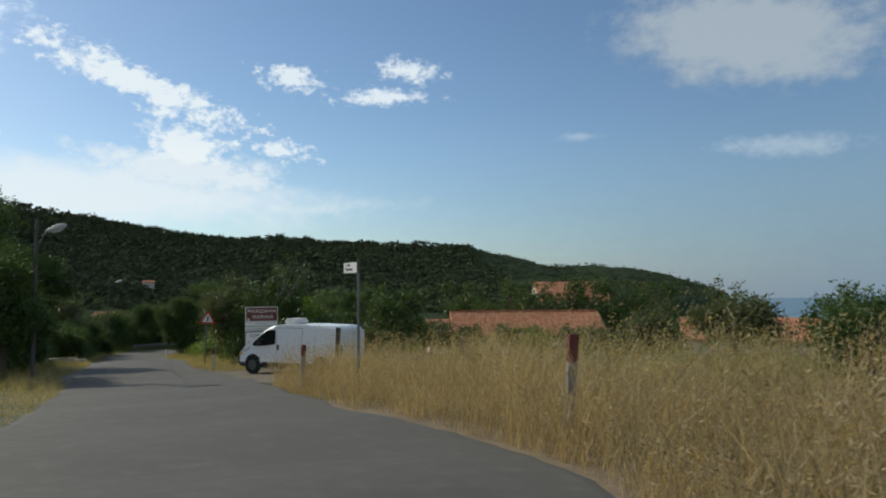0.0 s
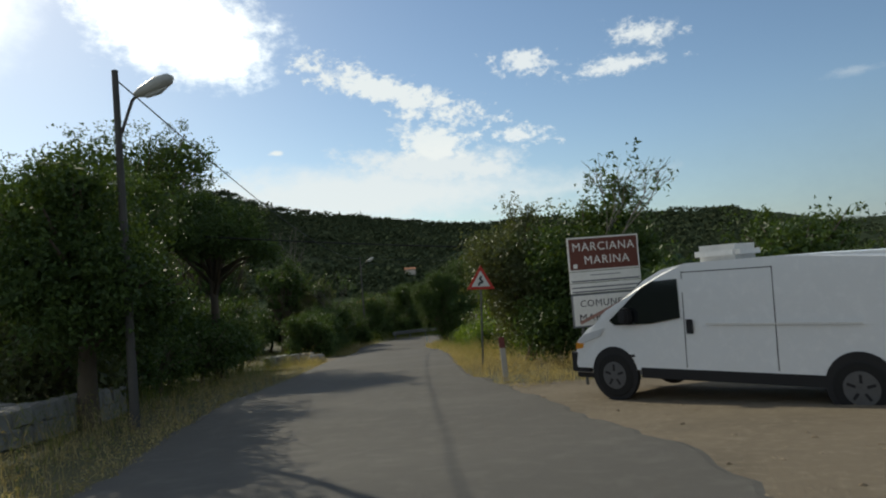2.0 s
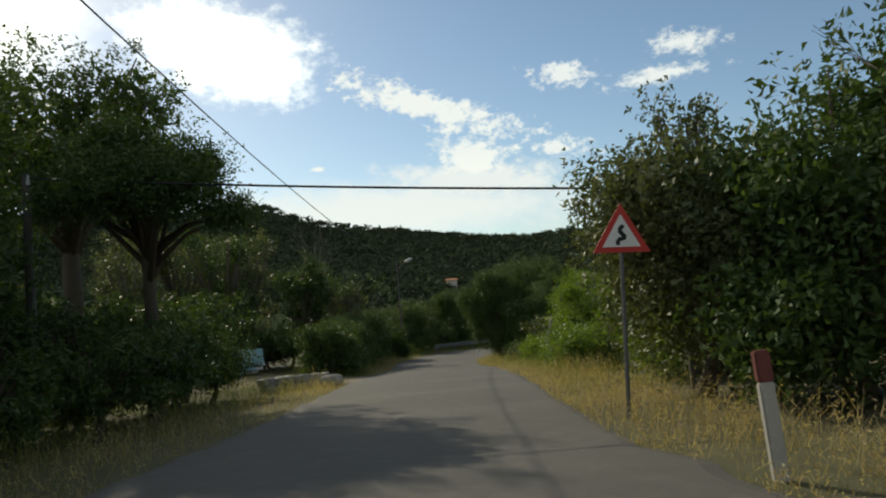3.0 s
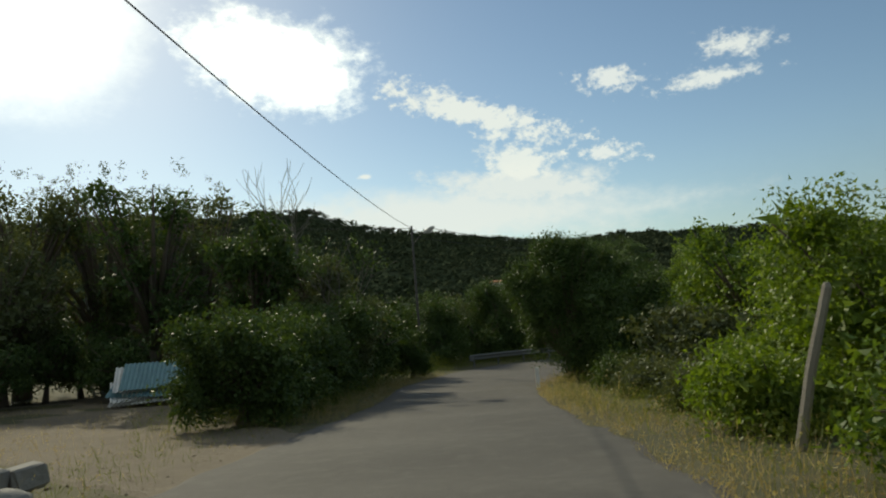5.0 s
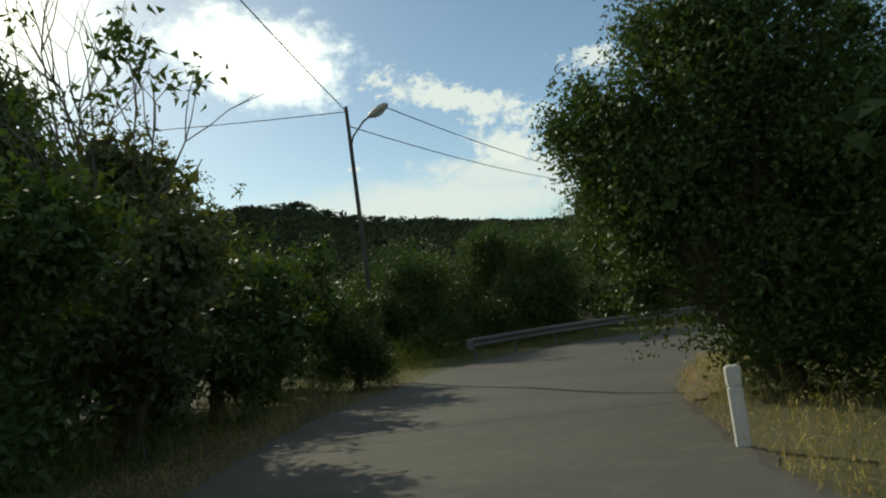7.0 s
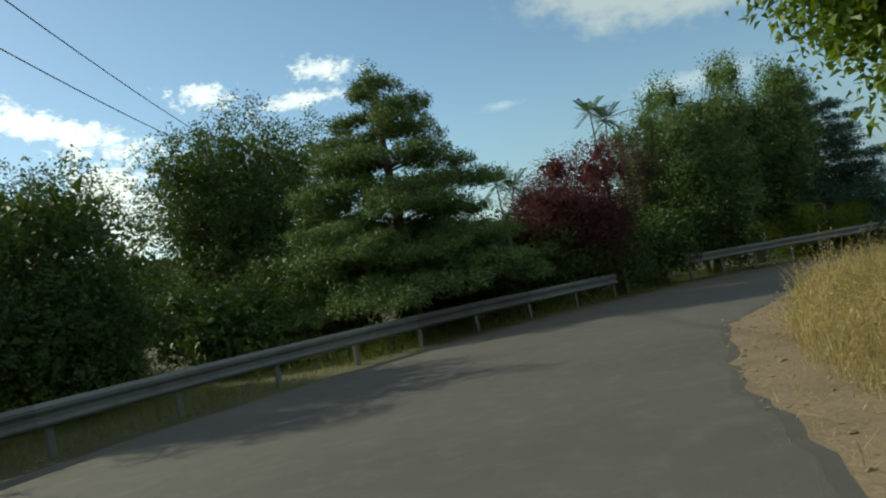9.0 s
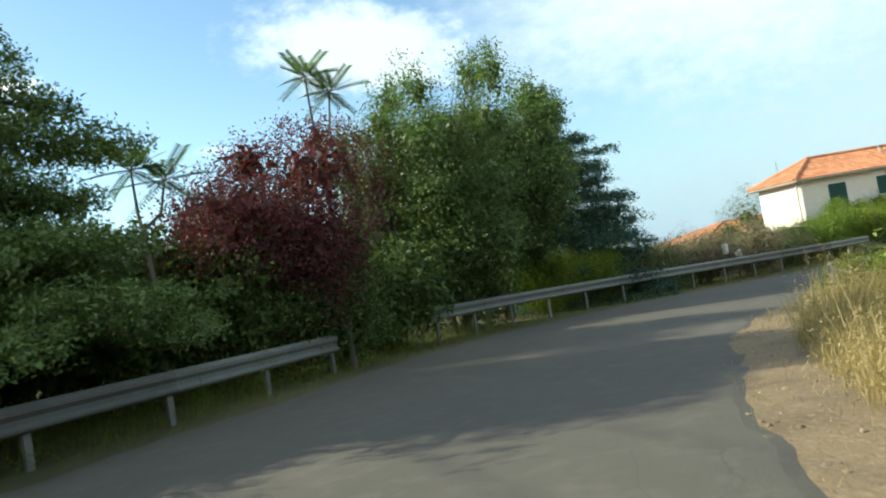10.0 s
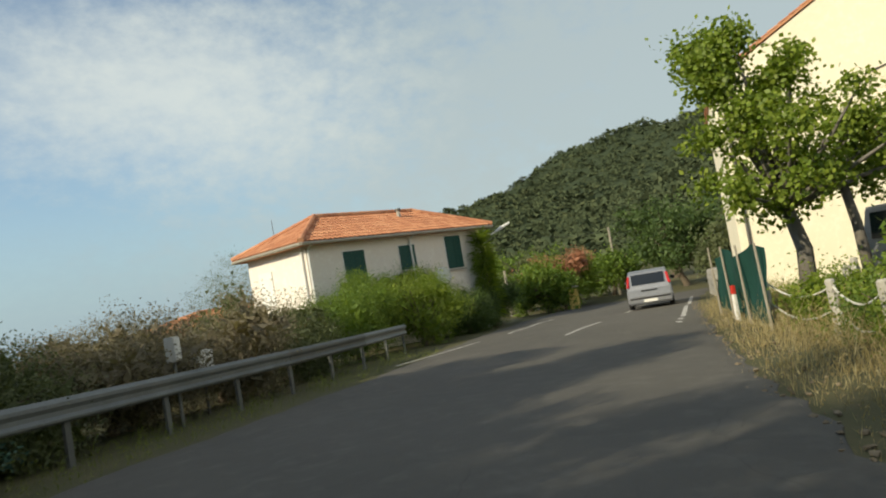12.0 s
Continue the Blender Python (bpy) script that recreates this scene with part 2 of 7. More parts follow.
BARK = material("bark", (0.12, 0.095, 0.07), 0.9, dark=(0.05, 0.042, 0.034), scale=5, bump=0.9, bump_scale=25)
BARK_GREY = material("bare_twig", (0.16, 0.145, 0.125), 0.9, scale=6, bump=0.5)
WOOD_GREY = material("weathered_wood", (0.3, 0.27, 0.22), 0.85, dark=(0.15, 0.13, 0.1), scale=7, bump=0.6, bump_scale=50)
CONCRETE = material("concrete", (0.4, 0.38, 0.34), 0.85, dark=(0.24, 0.22, 0.19), scale=2, bump=0.5)
STONE = material("boulder_stone", (0.27, 0.26, 0.24), 0.9, dark=(0.13, 0.13, 0.12), scale=1.8, bump=0.9, bump_scale=12)
STEEL = material("galvanised_steel", (0.18, 0.19, 0.187), 0.6, 0.4, dark=(0.1, 0.1, 0.095), light=(0.26, 0.27, 0.27), scale=2.5, amount=0.9, bump=0.15, per_piece=0.3)
POLE = material("pole_grey", (0.1, 0.095, 0.09), 0.6, 0.3, scale=3)
LAMP_GREY = material("lamp_housing", (0.5, 0.5, 0.48), 0.5, scale=4)
CABLE = material("cable_black", (0.015, 0.015, 0.016), 0.6)
SIGN_WHITE = material("sign_white", (0.72, 0.71, 0.68), 0.5, dark=(0.5, 0.49, 0.46), scale=3)
SIGN_BROWN = material("sign_brown", (0.13, 0.042, 0.03), 0.5, scale=4)
SIGN_RED = material("sign_red", (0.5, 0.04, 0.03), 0.45, scale=4)
FADED_RED = material("faded_red", (0.15, 0.045, 0.04), 0.7, dark=(0.075, 0.035, 0.03), scale=6)
PALE_RED = material("bleached_red", (0.34, 0.19, 0.16), 0.7, dark=(0.22, 0.12, 0.1), scale=8)
INK = material("sign_ink", (0.02, 0.02, 0.022), 0.6)
DARK_INK = material("weathered_ink", (0.055, 0.056, 0.065), 0.6, dark=(0.035, 0.035, 0.04), scale=5)
GREY_INK = material("sign_grey", (0.16, 0.17, 0.19), 0.6)
CAR_WHITE = material("white_paint", (0.78, 0.79, 0.8), 0.28, dark=(0.66, 0.67, 0.68), scale=0.8, spec=0.5)
CAR_SILVER = material("silver_paint", (0.27, 0.275, 0.29), 0.34, 0.5, dark=(0.21, 0.215, 0.23), scale=0.8, spec=0.5)
BLACK_PLASTIC = material("black_plastic", (0.022, 0.022, 0.024), 0.6, scale=5)
RUBBER = material("tyre_rubber", (0.02, 0.02, 0.02), 0.85, scale=9)
RIM = material("wheel_rim", (0.13, 0.13, 0.135), 0.5, 0.4, dark=(0.06, 0.06, 0.06), scale=9)
GLASS_DARK = material("tinted_glass", (0.012, 0.014, 0.016), 0.06, spec=0.7)
LAMP_RED = material("red_lens", (0.45, 0.015, 0.015), 0.2, spec=0.6)
LAMP_CLEAR = material("clear_lens", (0.6, 0.62, 0.64), 0.12, spec=0.8)
LAMP_AMBER = material("amber_lens", (0.7, 0.28, 0.03), 0.2, spec=0.6)
PLASTER = material("cream_plaster", (0.78, 0.71, 0.55), 0.9, dark=(0.66, 0.59, 0.44), scale=0.5, bump=0.3, bump_scale=30)
PLASTER_PINK = material("pale_plaster", (0.66, 0.58, 0.52), 0.9, dark=(0.54, 0.47, 0.41), scale=0.5, bump=0.3, bump_scale=30)
PLASTER_WHITE = material("pinkish_white_plaster", (0.74, 0.68, 0.62), 0.9, dark=(0.62, 0.56, 0.5), scale=0.5, bump=0.3, bump_scale=30)
PLASTER_YELLOW = material("yellow_plaster", (0.7, 0.5, 0.16), 0.9, scale=0.5, bump=0.3)
TILE = material("clay_tile", (0.47, 0.2, 0.105), 0.85, dark=(0.32, 0.13, 0.075), light=(0.62, 0.33, 0.19), scale=0.8, per_piece=0.6, bump=0.4)
SHUTTER = material("green_shutter", (0.012, 0.07, 0.06), 0.6, scale=6)
WHITE_TRIM = material("white_trim", (0.72, 0.71, 0.68), 0.6, scale=4)
GUTTER = material("gutter_metal", (0.4, 0.36, 0.3), 0.5, 0.5, scale=4)
NET_GREEN = material("green_netting", (0.014, 0.07, 0.058), 0.8, dark=(0.01, 0.04, 0.034), scale=6, translucent=0.3)
TARP = material("blue_grey_sheet", (0.2, 0.33, 0.36), 0.6, dark=(0.1, 0.17, 0.2), scale=2)
ROPE = material("white_rope", (0.6, 0.58, 0.52), 0.85, scale=12)


# ---- geometry helpers ----
def mesh_from(name, V, F, mat, smooth=False):
    """A mesh of same-sized faces from arrays of corners and corner numbers."""
    V, F = np.asarray(V, np.float32), np.asarray(F, np.int32)
    me = bpy.data.meshes.new(name)
    me.vertices.add(len(V))
    me.vertices.foreach_set("co", V.ravel())
    k = F.shape[1]
    me.loops.add(F.size)
    me.loops.foreach_set("vertex_index", F.ravel())
    me.polygons.add(len(F))
    me.polygons.foreach_set("loop_start", np.arange(0, F.size, k, dtype=np.int32))
    me.polygons.foreach_set("loop_total", np.full(len(F), k, np.int32))
    me.polygons.foreach_set("use_smooth", np.full(len(F), smooth, bool))
    for m in mat if isinstance(mat, (list, tuple)) else [mat]:
        me.materials.append(m)
    me.update(calc_edges=True)
    me.validate()
    return me


def child(name, me, parent, label=""):
    ob = new(name, me)
    ob.parent = parent
    return tagged(ob, label)


def part(name, bm, mat, parent=None, label="", smooth=False):
    """One mesh object from a bmesh, under a thing or a part of it."""
    me = bpy.data.meshes.new(name)
    bmesh.ops.recalc_face_normals(bm, faces=bm.faces)
    bm.to_mesh(me)
    bm.free()
    for m in mat if isinstance(mat, (list, tuple)) else [mat]:
        me.materials.append(m)
    if smooth:
        for f in me.polygons:
            f.use_smooth = True
    return child(name, me, parent, label)


def thing(name, m, label, category, group="", kind=""):
    ob = new(name)
    ob.matrix_world = m
    ob.empty_display_size = 0.2
    return tagged(ob, label, category, group, kind)


def box(bm, x0, x1, y0, y1, z0, z1, bevel=0.0):
    r = bmesh.ops.create_cube(bm, size=1.0)
    for v in r["verts"]:
        v.co = Vector((x0 + (v.co.x + 0.5) * (x1 - x0), y0 + (v.co.y + 0.5) * (y1 - y0), z0 + (v.co.z + 0.5) * (z1 - z0)))
    if bevel:
        es = {e for v in r["verts"] for e in v.link_edges}
        bmesh.ops.bevel(bm, geom=list(es), offset=bevel, segments=2, affect="EDGES")
    return bm


def boxed(*a, bevel=0.0):
    return box(bmesh.new(), *a, bevel=bevel)


def tube(bm, pts, radii, sides=8, caps=True):
    """A tapered tube along points."""
    rings = []
    pts = [Vector(p) for p in pts]
    for i, p in enumerate(pts):
        d = (pts[min(i + 1, len(pts) - 1)] - pts[max(i - 1, 0)]).normalized()
        a = d.orthogonal().normalized() if not rings else (rings[-1][1] - d * rings[-1][1].dot(d)).normalized()
        b = d.cross(a)
        r = radii[i] if isinstance(radii, (list, tuple)) else radii
        rings.append(([bm.verts.new(p + (a * math.cos(k * math.tau / sides) + b * math.sin(k * math.tau / sides)) * r) for k in range(sides)], a))
    for (r0, _), (r1, _) in zip(rings, rings[1:]):
        for k in range(sides):
            bm.faces.new((r0[k], r0[(k + 1) % sides], r1[(k + 1) % sides], r1[k]))
    if caps:
        bm.faces.new(rings[0][0][::-1])
        bm.faces.new(rings[-1][0])
    return bm


def tubed(pts, radii, sides=8):
    return tube(bmesh.new(), pts, radii, sides)


def prism(bm, outline, y0, y1):
    """An outline in x and z drawn out from y0 to y1."""
    a = [bm.verts.new((x, y0, z)) for x, z in outline]
    b = [bm.verts.new((x, y1, z)) for x, z in outline]
    bm.faces.new(a)
    bm.faces.new(b[::-1])
    n = len(a)
    for i in range(n):
        bm.faces.new((a[i], b[i], b[(i + 1) % n], a[(i + 1) % n]))
    return bm


# ---- lie of the land ----
# middle of the driven lane: x, y, height of the ground
ROAD = np.array([(2.0, -18, 1.3), (1.0, -9, 0.7), (0, 0, 0.1), (-2.27, 8.5, -0.49), (-6.19, 17.1, -1.19), (-10.4, 26, -1.94), (-14, 34.8, -2.5),
                 (-17.7, 43.4, -3.08), (-21.6, 51.7, -3.78), (-25.5, 59.7, -4.48), (-28.7, 68, -5.03), (-29.5, 76.6, -5.63), (-26.9, 85.4, -5.9),
                 (-20.8, 92.4, -6.2), (-12.5, 96.5, -6.66), (-4.9, 99, -6.95), (2.9, 100.7, -7.25), (10.8, 101.6, -7.48), (18.8, 101.7, -7.82), (30.8, 101.4, -8.25)])


def finer(p, step):
    """Points at even steps on a smooth curve through p."""
    p = np.asarray(p, float)
    q = np.concatenate([2 * p[:1] - p[1:2], p, 2 * p[-1:] - p[-2:-1]])
    out = []
    for i in range(1, len(q) - 2):
        n = max(2, int(np.linalg.norm(q[i + 1] - q[i]) / step))
        for k in range(n):
            t = k / n
            out.append(0.5 * (2 * q[i] + (q[i + 1] - q[i - 1]) * t + (2 * q[i - 1] - 5 * q[i] + 4 * q[i + 1] - q[i + 2]) * t * t
                              + (3 * q[i] - q[i - 1] - 3 * q[i + 1] + q[i + 2]) * t ** 3))
    out.append(q[-2])
    return np.array(out)


LANE = finer(ROAD, 4.3)
RIGHT = finer([(4.2, -18), (3, -9), (2.2, -2), (1.2, 5.4), (0.5, 8), (-0.8, 10.6), (-2.8, 14.5), (-4.6, 18.9), (-6.4, 23.6), (-8, 26.8), (-9.9, 30.3),
               (-11.9, 33.6), (-14, 38.5), (-16.2, 43.9), (-18.7, 49.6), (-20.3, 53.2), (-22.2, 57), (-25, 63), (-26.6, 67.5), (-27.6, 72), (-28.0, 76.9),
               (-27.75, 79.4), (-26.95, 82.2), (-26.1, 84.2), (-25.1, 86.1), (-23.4, 88.3), (-20.5, 91.0), (-17.4, 93.3), (-14, 94.9), (-10, 95.7), (-6.5, 96.15), (-3, 96.5), (6, 97),
               (14, 97.3), (24, 97.1), (40, 96)], 0.6)
LEFT = finer([(-3.4, -18), (-4, -9), (-4.6, -2), (-5.6, 6), (-6.8, 11), (-9.2, 16.5), (-12, 22.5), (-13.6, 25.3), (-16, 29.8), (-18.8, 36.9), (-21, 41.8),
              (-24, 48), (-26.2, 53), (-30, 62.3), (-33.2, 69), (-35.2, 76), (-35.6, 81), (-34.6, 84.8), (-32.8, 87.6), (-30.6, 90.4), (-28.6, 92.5),
              (-26.6, 94.4), (-24.2, 96), (-21.3, 98.3), (-18, 100.4), (-15, 101.7), (-12, 102.6), (-8.5, 103.1), (-4, 103.4), (1.7, 103.7), (8, 104.2),
              (14, 104.7), (24, 104.9), (40, 104)], 0.6)
HUB = (-15.0, 50.0)


def lane_height(x, y):
    x, y = np.asarray(x, float), np.asarray(y, float)
    w = 1 / ((LANE[:, 0] - x[..., None]) ** 2 + (LANE[:, 1] - y[..., None]) ** 2 + 6) ** 2
    return (w * LANE[:, 2]).sum(-1) / w.sum(-1)


# skyline round the hub: degrees left of +y, distance, height
SKYLINE = np.array([(-180, 500, 40), (-120, 380, 62), (-100, 365, 60), (-86, 352, 56), (-80, 352, 53), (-74.5, 355, 47), (-68, 360, 36), (-65, 362, 29),
                    (-60, 370, 16), (-56, 380, -10), (-50, 380, -90), (-27, 900, -90), (-25, 900, -4), (-17.8, 900, 26), (-9.6, 900, 37), (-3, 900, 61), (4, 900, 62), (13, 900, 71),
                    (17, 900, 69), (24, 900, 81), (28.5, 900, 93), (34, 900, 110), (38.4, 900, 129), (50, 850, 124), (70, 800, 110), (110, 700, 80), (180, 500, 40)], float)
ROUGH = [(random.uniform(-1, 1), random.uniform(-1, 1), random.uniform(0, 6.28)) for _ in range(14)]


def waves(x, y, size):
    out = 0
    for i, (a, b, p) in enumerate(ROUGH):
        k = (1 + i * 0.55) / size
        out = out + np.sin((a * x + b * y) * k * 6.28 + p) / (1 + i * 0.4)
    return out / 3


def height(x, y):
    x, y = np.asarray(x, float), np.asarray(y, float)
    r = np.hypot(x - HUB[0], y - HUB[1])
    a = np.degrees(np.arctan2(-(x - HUB[0]), y - HUB[1]))
    R, Z = np.interp(a, SKYLINE[:, 0], SKYLINE[:, 1]), np.interp(a, SKYLINE[:, 0], SKYLINE[:, 2])
    base = lane_height(x, y)
    s = np.clip((r - 95) / (R - 95), 0, 1)
    s = s ** 1.25 * (1 - 0.18 * np.sin(s * 3.14159))
    z = base + (Z - base) * s + waves(x, y, 160) * 6 * np.clip((r - 130) / 200, 0, 1) * np.clip((Z + 60) / 60, 0, 1)
    z = z + waves(x, y, 70) * 2.0 * np.clip((r - R * 0.8) / (0.2 * R), 0, 1) * np.clip((Z + 60) / 60, 0, 1)
    z = np.where(r > R, z - (r - R) * 0.12 * np.clip((Z + 60) / 60, 0, 1), z)
    near = np.min(np.hypot(LANE[:, 0] - x[..., None], LANE[:, 1] - y[..., None]), -1)
    return z + waves(x, y, 9) * 0.12 * np.clip((near - 9) / 8, 0, 1)


def ground(x, y):
    return float(height(np.array(x), np.array(y)))


def build_ground():
    na = 540
    rr = np.concatenate([np.arange(0.4, 115, 1.0), 115 * 1.055 ** np.arange(0, 68)])
    aa = np.linspace(0, math.tau, na, endpoint=False)
    A, R = np.meshgrid(aa, rr)
    X, Y = HUB[0] + R * np.cos(A), HUB[1] + R * np.sin(A)
    Z = np.stack([height(X[i], Y[i]) for i in range(len(rr))]) - 0.02
    V = np.stack([X, Y, Z], -1).reshape(-1, 3)
    i, j = np.meshgrid(np.arange(len(rr) - 1), np.arange(na), indexing="ij")
    j2 = (j + 1) % na
    F = np.stack([i * na + j, (i + 1) * na + j, (i + 1) * na + j2, i * na + j2], -1).reshape(-1, 4)
    me = mesh_from("ground", V, F, [EARTH, WOODS], True)
    me.polygons.foreach_set("material_index", (R[:-1].ravel() > 105).astype(np.int32))
    tagged(new("ground", me), "dry grassy verge and scrubland with wooded hills", "ground", kind="structure")


def sheet(name, left, right, lift, mat, label, category, cols=8, rag=0.0, parent=None):
    """A strip of paving between two edge lines that follows the ground, with an edge that goes down into it."""
    n = min(len(left), len(right))
    sl, sr = np.linspace(0, len(left) - 1, n * 2), np.linspace(0, len(right) - 1, n * 2)
    l = np.stack([np.interp(sl, np.arange(len(left)), left[:, k]) for k in (0, 1)], -1)
    r = np.stack([np.interp(sr, np.arange(len(right)), right[:, k]) for k in (0, 1)], -1)
    d = r - l
    d = d / np.linalg.norm(d, axis=1)[:, None]
    if rag:
        l = l + d * (waves(l[:, 0], l[:, 1], 3.0) * rag + waves(l[:, 0], l[:, 1], 0.7) * rag * 0.4)[:, None]
        r = r + d * (waves(r[:, 0], r[:, 1], 3.3) * rag + waves(r[:, 0], r[:, 1], 0.8) * rag * 0.4)[:, None]
    V = []
    for k, (s, dz) in enumerate([(-0.06, -0.3), (-0.03, -0.028)] + [(i / cols, 0) for i in range(cols + 1)] + [(1.03, -0.028), (1.06, -0.3)]):
        p = l + (r - l) * s
        V.append(np.stack([p[:, 0], p[:, 1], lane_height(p[:, 0], p[:, 1]) + lift + dz], -1))
    m = len(V)
    V = np.stack(V, 1)
    V = V.reshape(-1, 3)
    i, j = np.meshgrid(np.arange(len(l) - 1), np.arange(m - 1), indexing="ij")
    F = np.stack([i * m + j, i * m + j + 1, (i + 1) * m + j + 1, (i + 1) * m + j], -1).reshape(-1, 4)
    ob = new(name, mesh_from(name, V, F, mat, False))
    return tagged(ob, label, category, kind="structure")


def nearest_index(line, x, y):
    return int(np.argmin(np.hypot(line[:, 0] - x, line[:, 1] - y)))


def along(n, L, R):
    """The edge lines, each taken between the same y stations of the lane, in n matching steps."""
    out = []
    for x, y in LANE[:, :2]:
        out.append((nearest_index(L, x, y), nearest_index(R, x, y)))
    li, ri = [o[0] for o in out], [o[1] for o in out]
    li, ri = np.maximum.accumulate(li), np.maximum.accumulate(ri)
    t = np.linspace(0, len(out) - 1, n)
    li, ri = np.interp(t, np.arange(len(out)), li), np.interp(t, np.arange(len(out)), ri)
    pick = lambda line, s: np.stack([np.interp(s, np.arange(len(line)), line[:, k]) for k in (0, 1)], -1)
    return pick(L, li), pick(R, ri)


build_ground()
EL, ER = along(300, LEFT, RIGHT)
sheet("road", EL, ER, 0.016, ASPHALT, "worn grey asphalt country road with ragged edges", "road", cols=12, rag=0.13)
sheet("gravel_apron", finer([(-6.0, 22.2), (-7.6, 25.6), (-9.3, 29.0), (-10.3, 31.2)], 0.5), finer([(-3.6, 20.5), (1.5, 24), (1.0, 29.5), (-8.0, 31.4)], 0.5), 0.004, GRAVEL,
      "pale gravel lay-by beside the road", "gravel", cols=14, rag=0.12)
sheet("gravel_yard", finer([(-23.6, 48.5), (-32, 51.6), (-43, 57), (-52, 61)], 0.6), finer([(-25.7, 53.4), (-31, 57.4), (-39, 63), (-49, 68)], 0.6), 0.004, GRAVEL,
      "pale gravel yard entrance with tyre tracks", "gravel", cols=14, rag=0.2)
sheet("gravel_shoulder", finer([(-27.6, 69.5), (-28.3, 73.5), (-28.35, 77.5), (-28.0, 80.8), (-27.2, 83.6), (-25.4, 86.6), (-22.6, 89.6), (-19.2, 92.6), (-14.8, 95.0), (-10, 96)], 0.5), finer([(-26.9, 69.7), (-26.4, 73.5), (-26.1, 77), (-25.9, 79.6), (-25.2, 82), (-23.4, 85), (-20.9, 87.9), (-17.6, 90.8), (-13.8, 92.8), (-9.6, 93.8)], 0.5), 0.002, DIRT,
      "stony brown shoulder on the inside of the bend", "dirt", cols=8, rag=0.3)
sheet("dirt_edge", RIGHT[nearest_index(RIGHT, 3, -9):nearest_index(RIGHT, -2.8, 14.5)] + np.array([-0.1, 0]), RIGHT[nearest_index(RIGHT, 3, -9):nearest_index(RIGHT, -2.8, 14.5)] + np.array([0.75, 0.1]), 0.003, DIRT,
      "strip of bare reddish-brown earth between road and dry grass", "dirt", cols=6, rag=0.16)
water = mesh_from("water", [(-4200, -4200, -62), (4600, -4200, -62), (4600, 4600, -62), (-4200, 4600, -62)], [(0, 1, 2, 3)], WATER)
tagged(new("water", water), "hazy blue sea on the horizon", "sea", kind="structure")


def road_mark(x0, y0, x1, y1, w, label):
    a, b = Vector((x0, y0)), Vector((x1, y1))
    s = Vector((-(b - a).y, (b - a).x)).normalized() * w / 2
    V = []
    for i in range(9):
        p = a + (b - a) * i / 8
        for q in (p + s, p - s):
            V.append((q.x, q.y, float(lane_height(q.x, q.y)) + 0.022))
    F = [(2 * i, 2 * i + 1, 2 * i + 3, 2 * i + 2) for i in range(8)]
    tagged(new("road_marking", mesh_from("road_marking", V, F, PAINT_WHITE)), label, "road marking", "road markings", "structure")


for x in (6.2, 13.7, 21.2):
    road_mark(x, 101.05 - 0.105 * x, x + 3.8, 101.05 - 0.105 * (x + 3.8), 0.12, "worn white centre line dash on asphalt")
for x0, x1 in ((3.5, 8.2), (10.5, 18.0)):
    road_mark(x0, 104.86 - 0.16 * min(x0, 10), x1, 104.86 - 0.16 * min(x1, 10), 0.12, "worn white edge line on asphalt")
for x0, x1 in ((5.0, 5.5), (6.0, 6.5), (7.0, 12.5), (13.5, 20)):
    road_mark(x0, 97.35, x1, 97.42, 0.13, "white dashed edge line on asphalt")


# ---- plants ----
def leaves(rng, C, length, width, droop=0.0, flat=0.0, slim=False):
    """Rhombic leaves, or slim pointed ones, at the points C. droop: how far tips hang; flat: how level the blades lie."""
    n = len(C)
    d = rng.normal(size=(n, 3))
    d[:, 2] = d[:, 2] * (1 - flat) - droop
    d /= np.linalg.norm(d, axis=1)[:, None] + 1e-9
    s = np.cross(d, rng.normal(size=(n, 3)) * (1 - flat) + np.array([0, 0, 2.5]) * flat)
    s /= np.linalg.norm(s, axis=1)[:, None] + 1e-9
    L = (length * rng.uniform(0.6, 1.3, n))[:, None]
    W = (width * rng.uniform(0.7, 1.3, n))[:, None]
    if slim:
        V = np.stack([C - s * W * 0.5, C + s * W * 0.5 + d * L * 0.2, C + d * L], 1).reshape(-1, 3)
        return V, np.arange(3 * n).reshape(n, 3)
    V = np.stack([C, C + d * L * 0.45 + s * W * 0.5, C + d * L, C + d * L * 0.45 - s * W * 0.5], 1).reshape(-1, 3)
    return V, np.arange(4 * n).reshape(n, 4)


def clusters(rng, blobs, n, per=26, spread=0.2, shell=0.6, lumps=0.22):
    """Leaf points in clusters near the skin of ellipsoids (x, y, z, rx, ry, rz)."""
    B = np.array(blobs, float)
    w = (B[:, 3] * B[:, 4] + B[:, 3] * B[:, 5] + B[:, 4] * B[:, 5])
    k = rng.choice(len(B), max(1, n // per), p=w / w.sum())
    u = rng.normal(size=(len(k), 3))
    u /= np.linalg.norm(u, axis=1)[:, None]
    lump = 1 + lumps * (np.sin(u[:, 0] * 5.1 + k * 1.7) * np.sin(u[:, 1] * 4.3 + k) + 0.6 * np.sin(u[:, 2] * 7 + k * 2.3))
    r = (shell + (1.0 - shell) * rng.uniform(0, 1, len(k)) ** 0.6) * lump
    c = B[k, :3] + u * B[k, 3:6] * r[:, None]
    size = spread * rng.uniform(0.6, 1.4, len(k))
    P = np.repeat(c, per, 0) + np.clip(rng.normal(size=(len(k) * per, 3)), -1.5, 1.5) * np.repeat(size, per)[:, None]
    return P


DENSE = 2.2


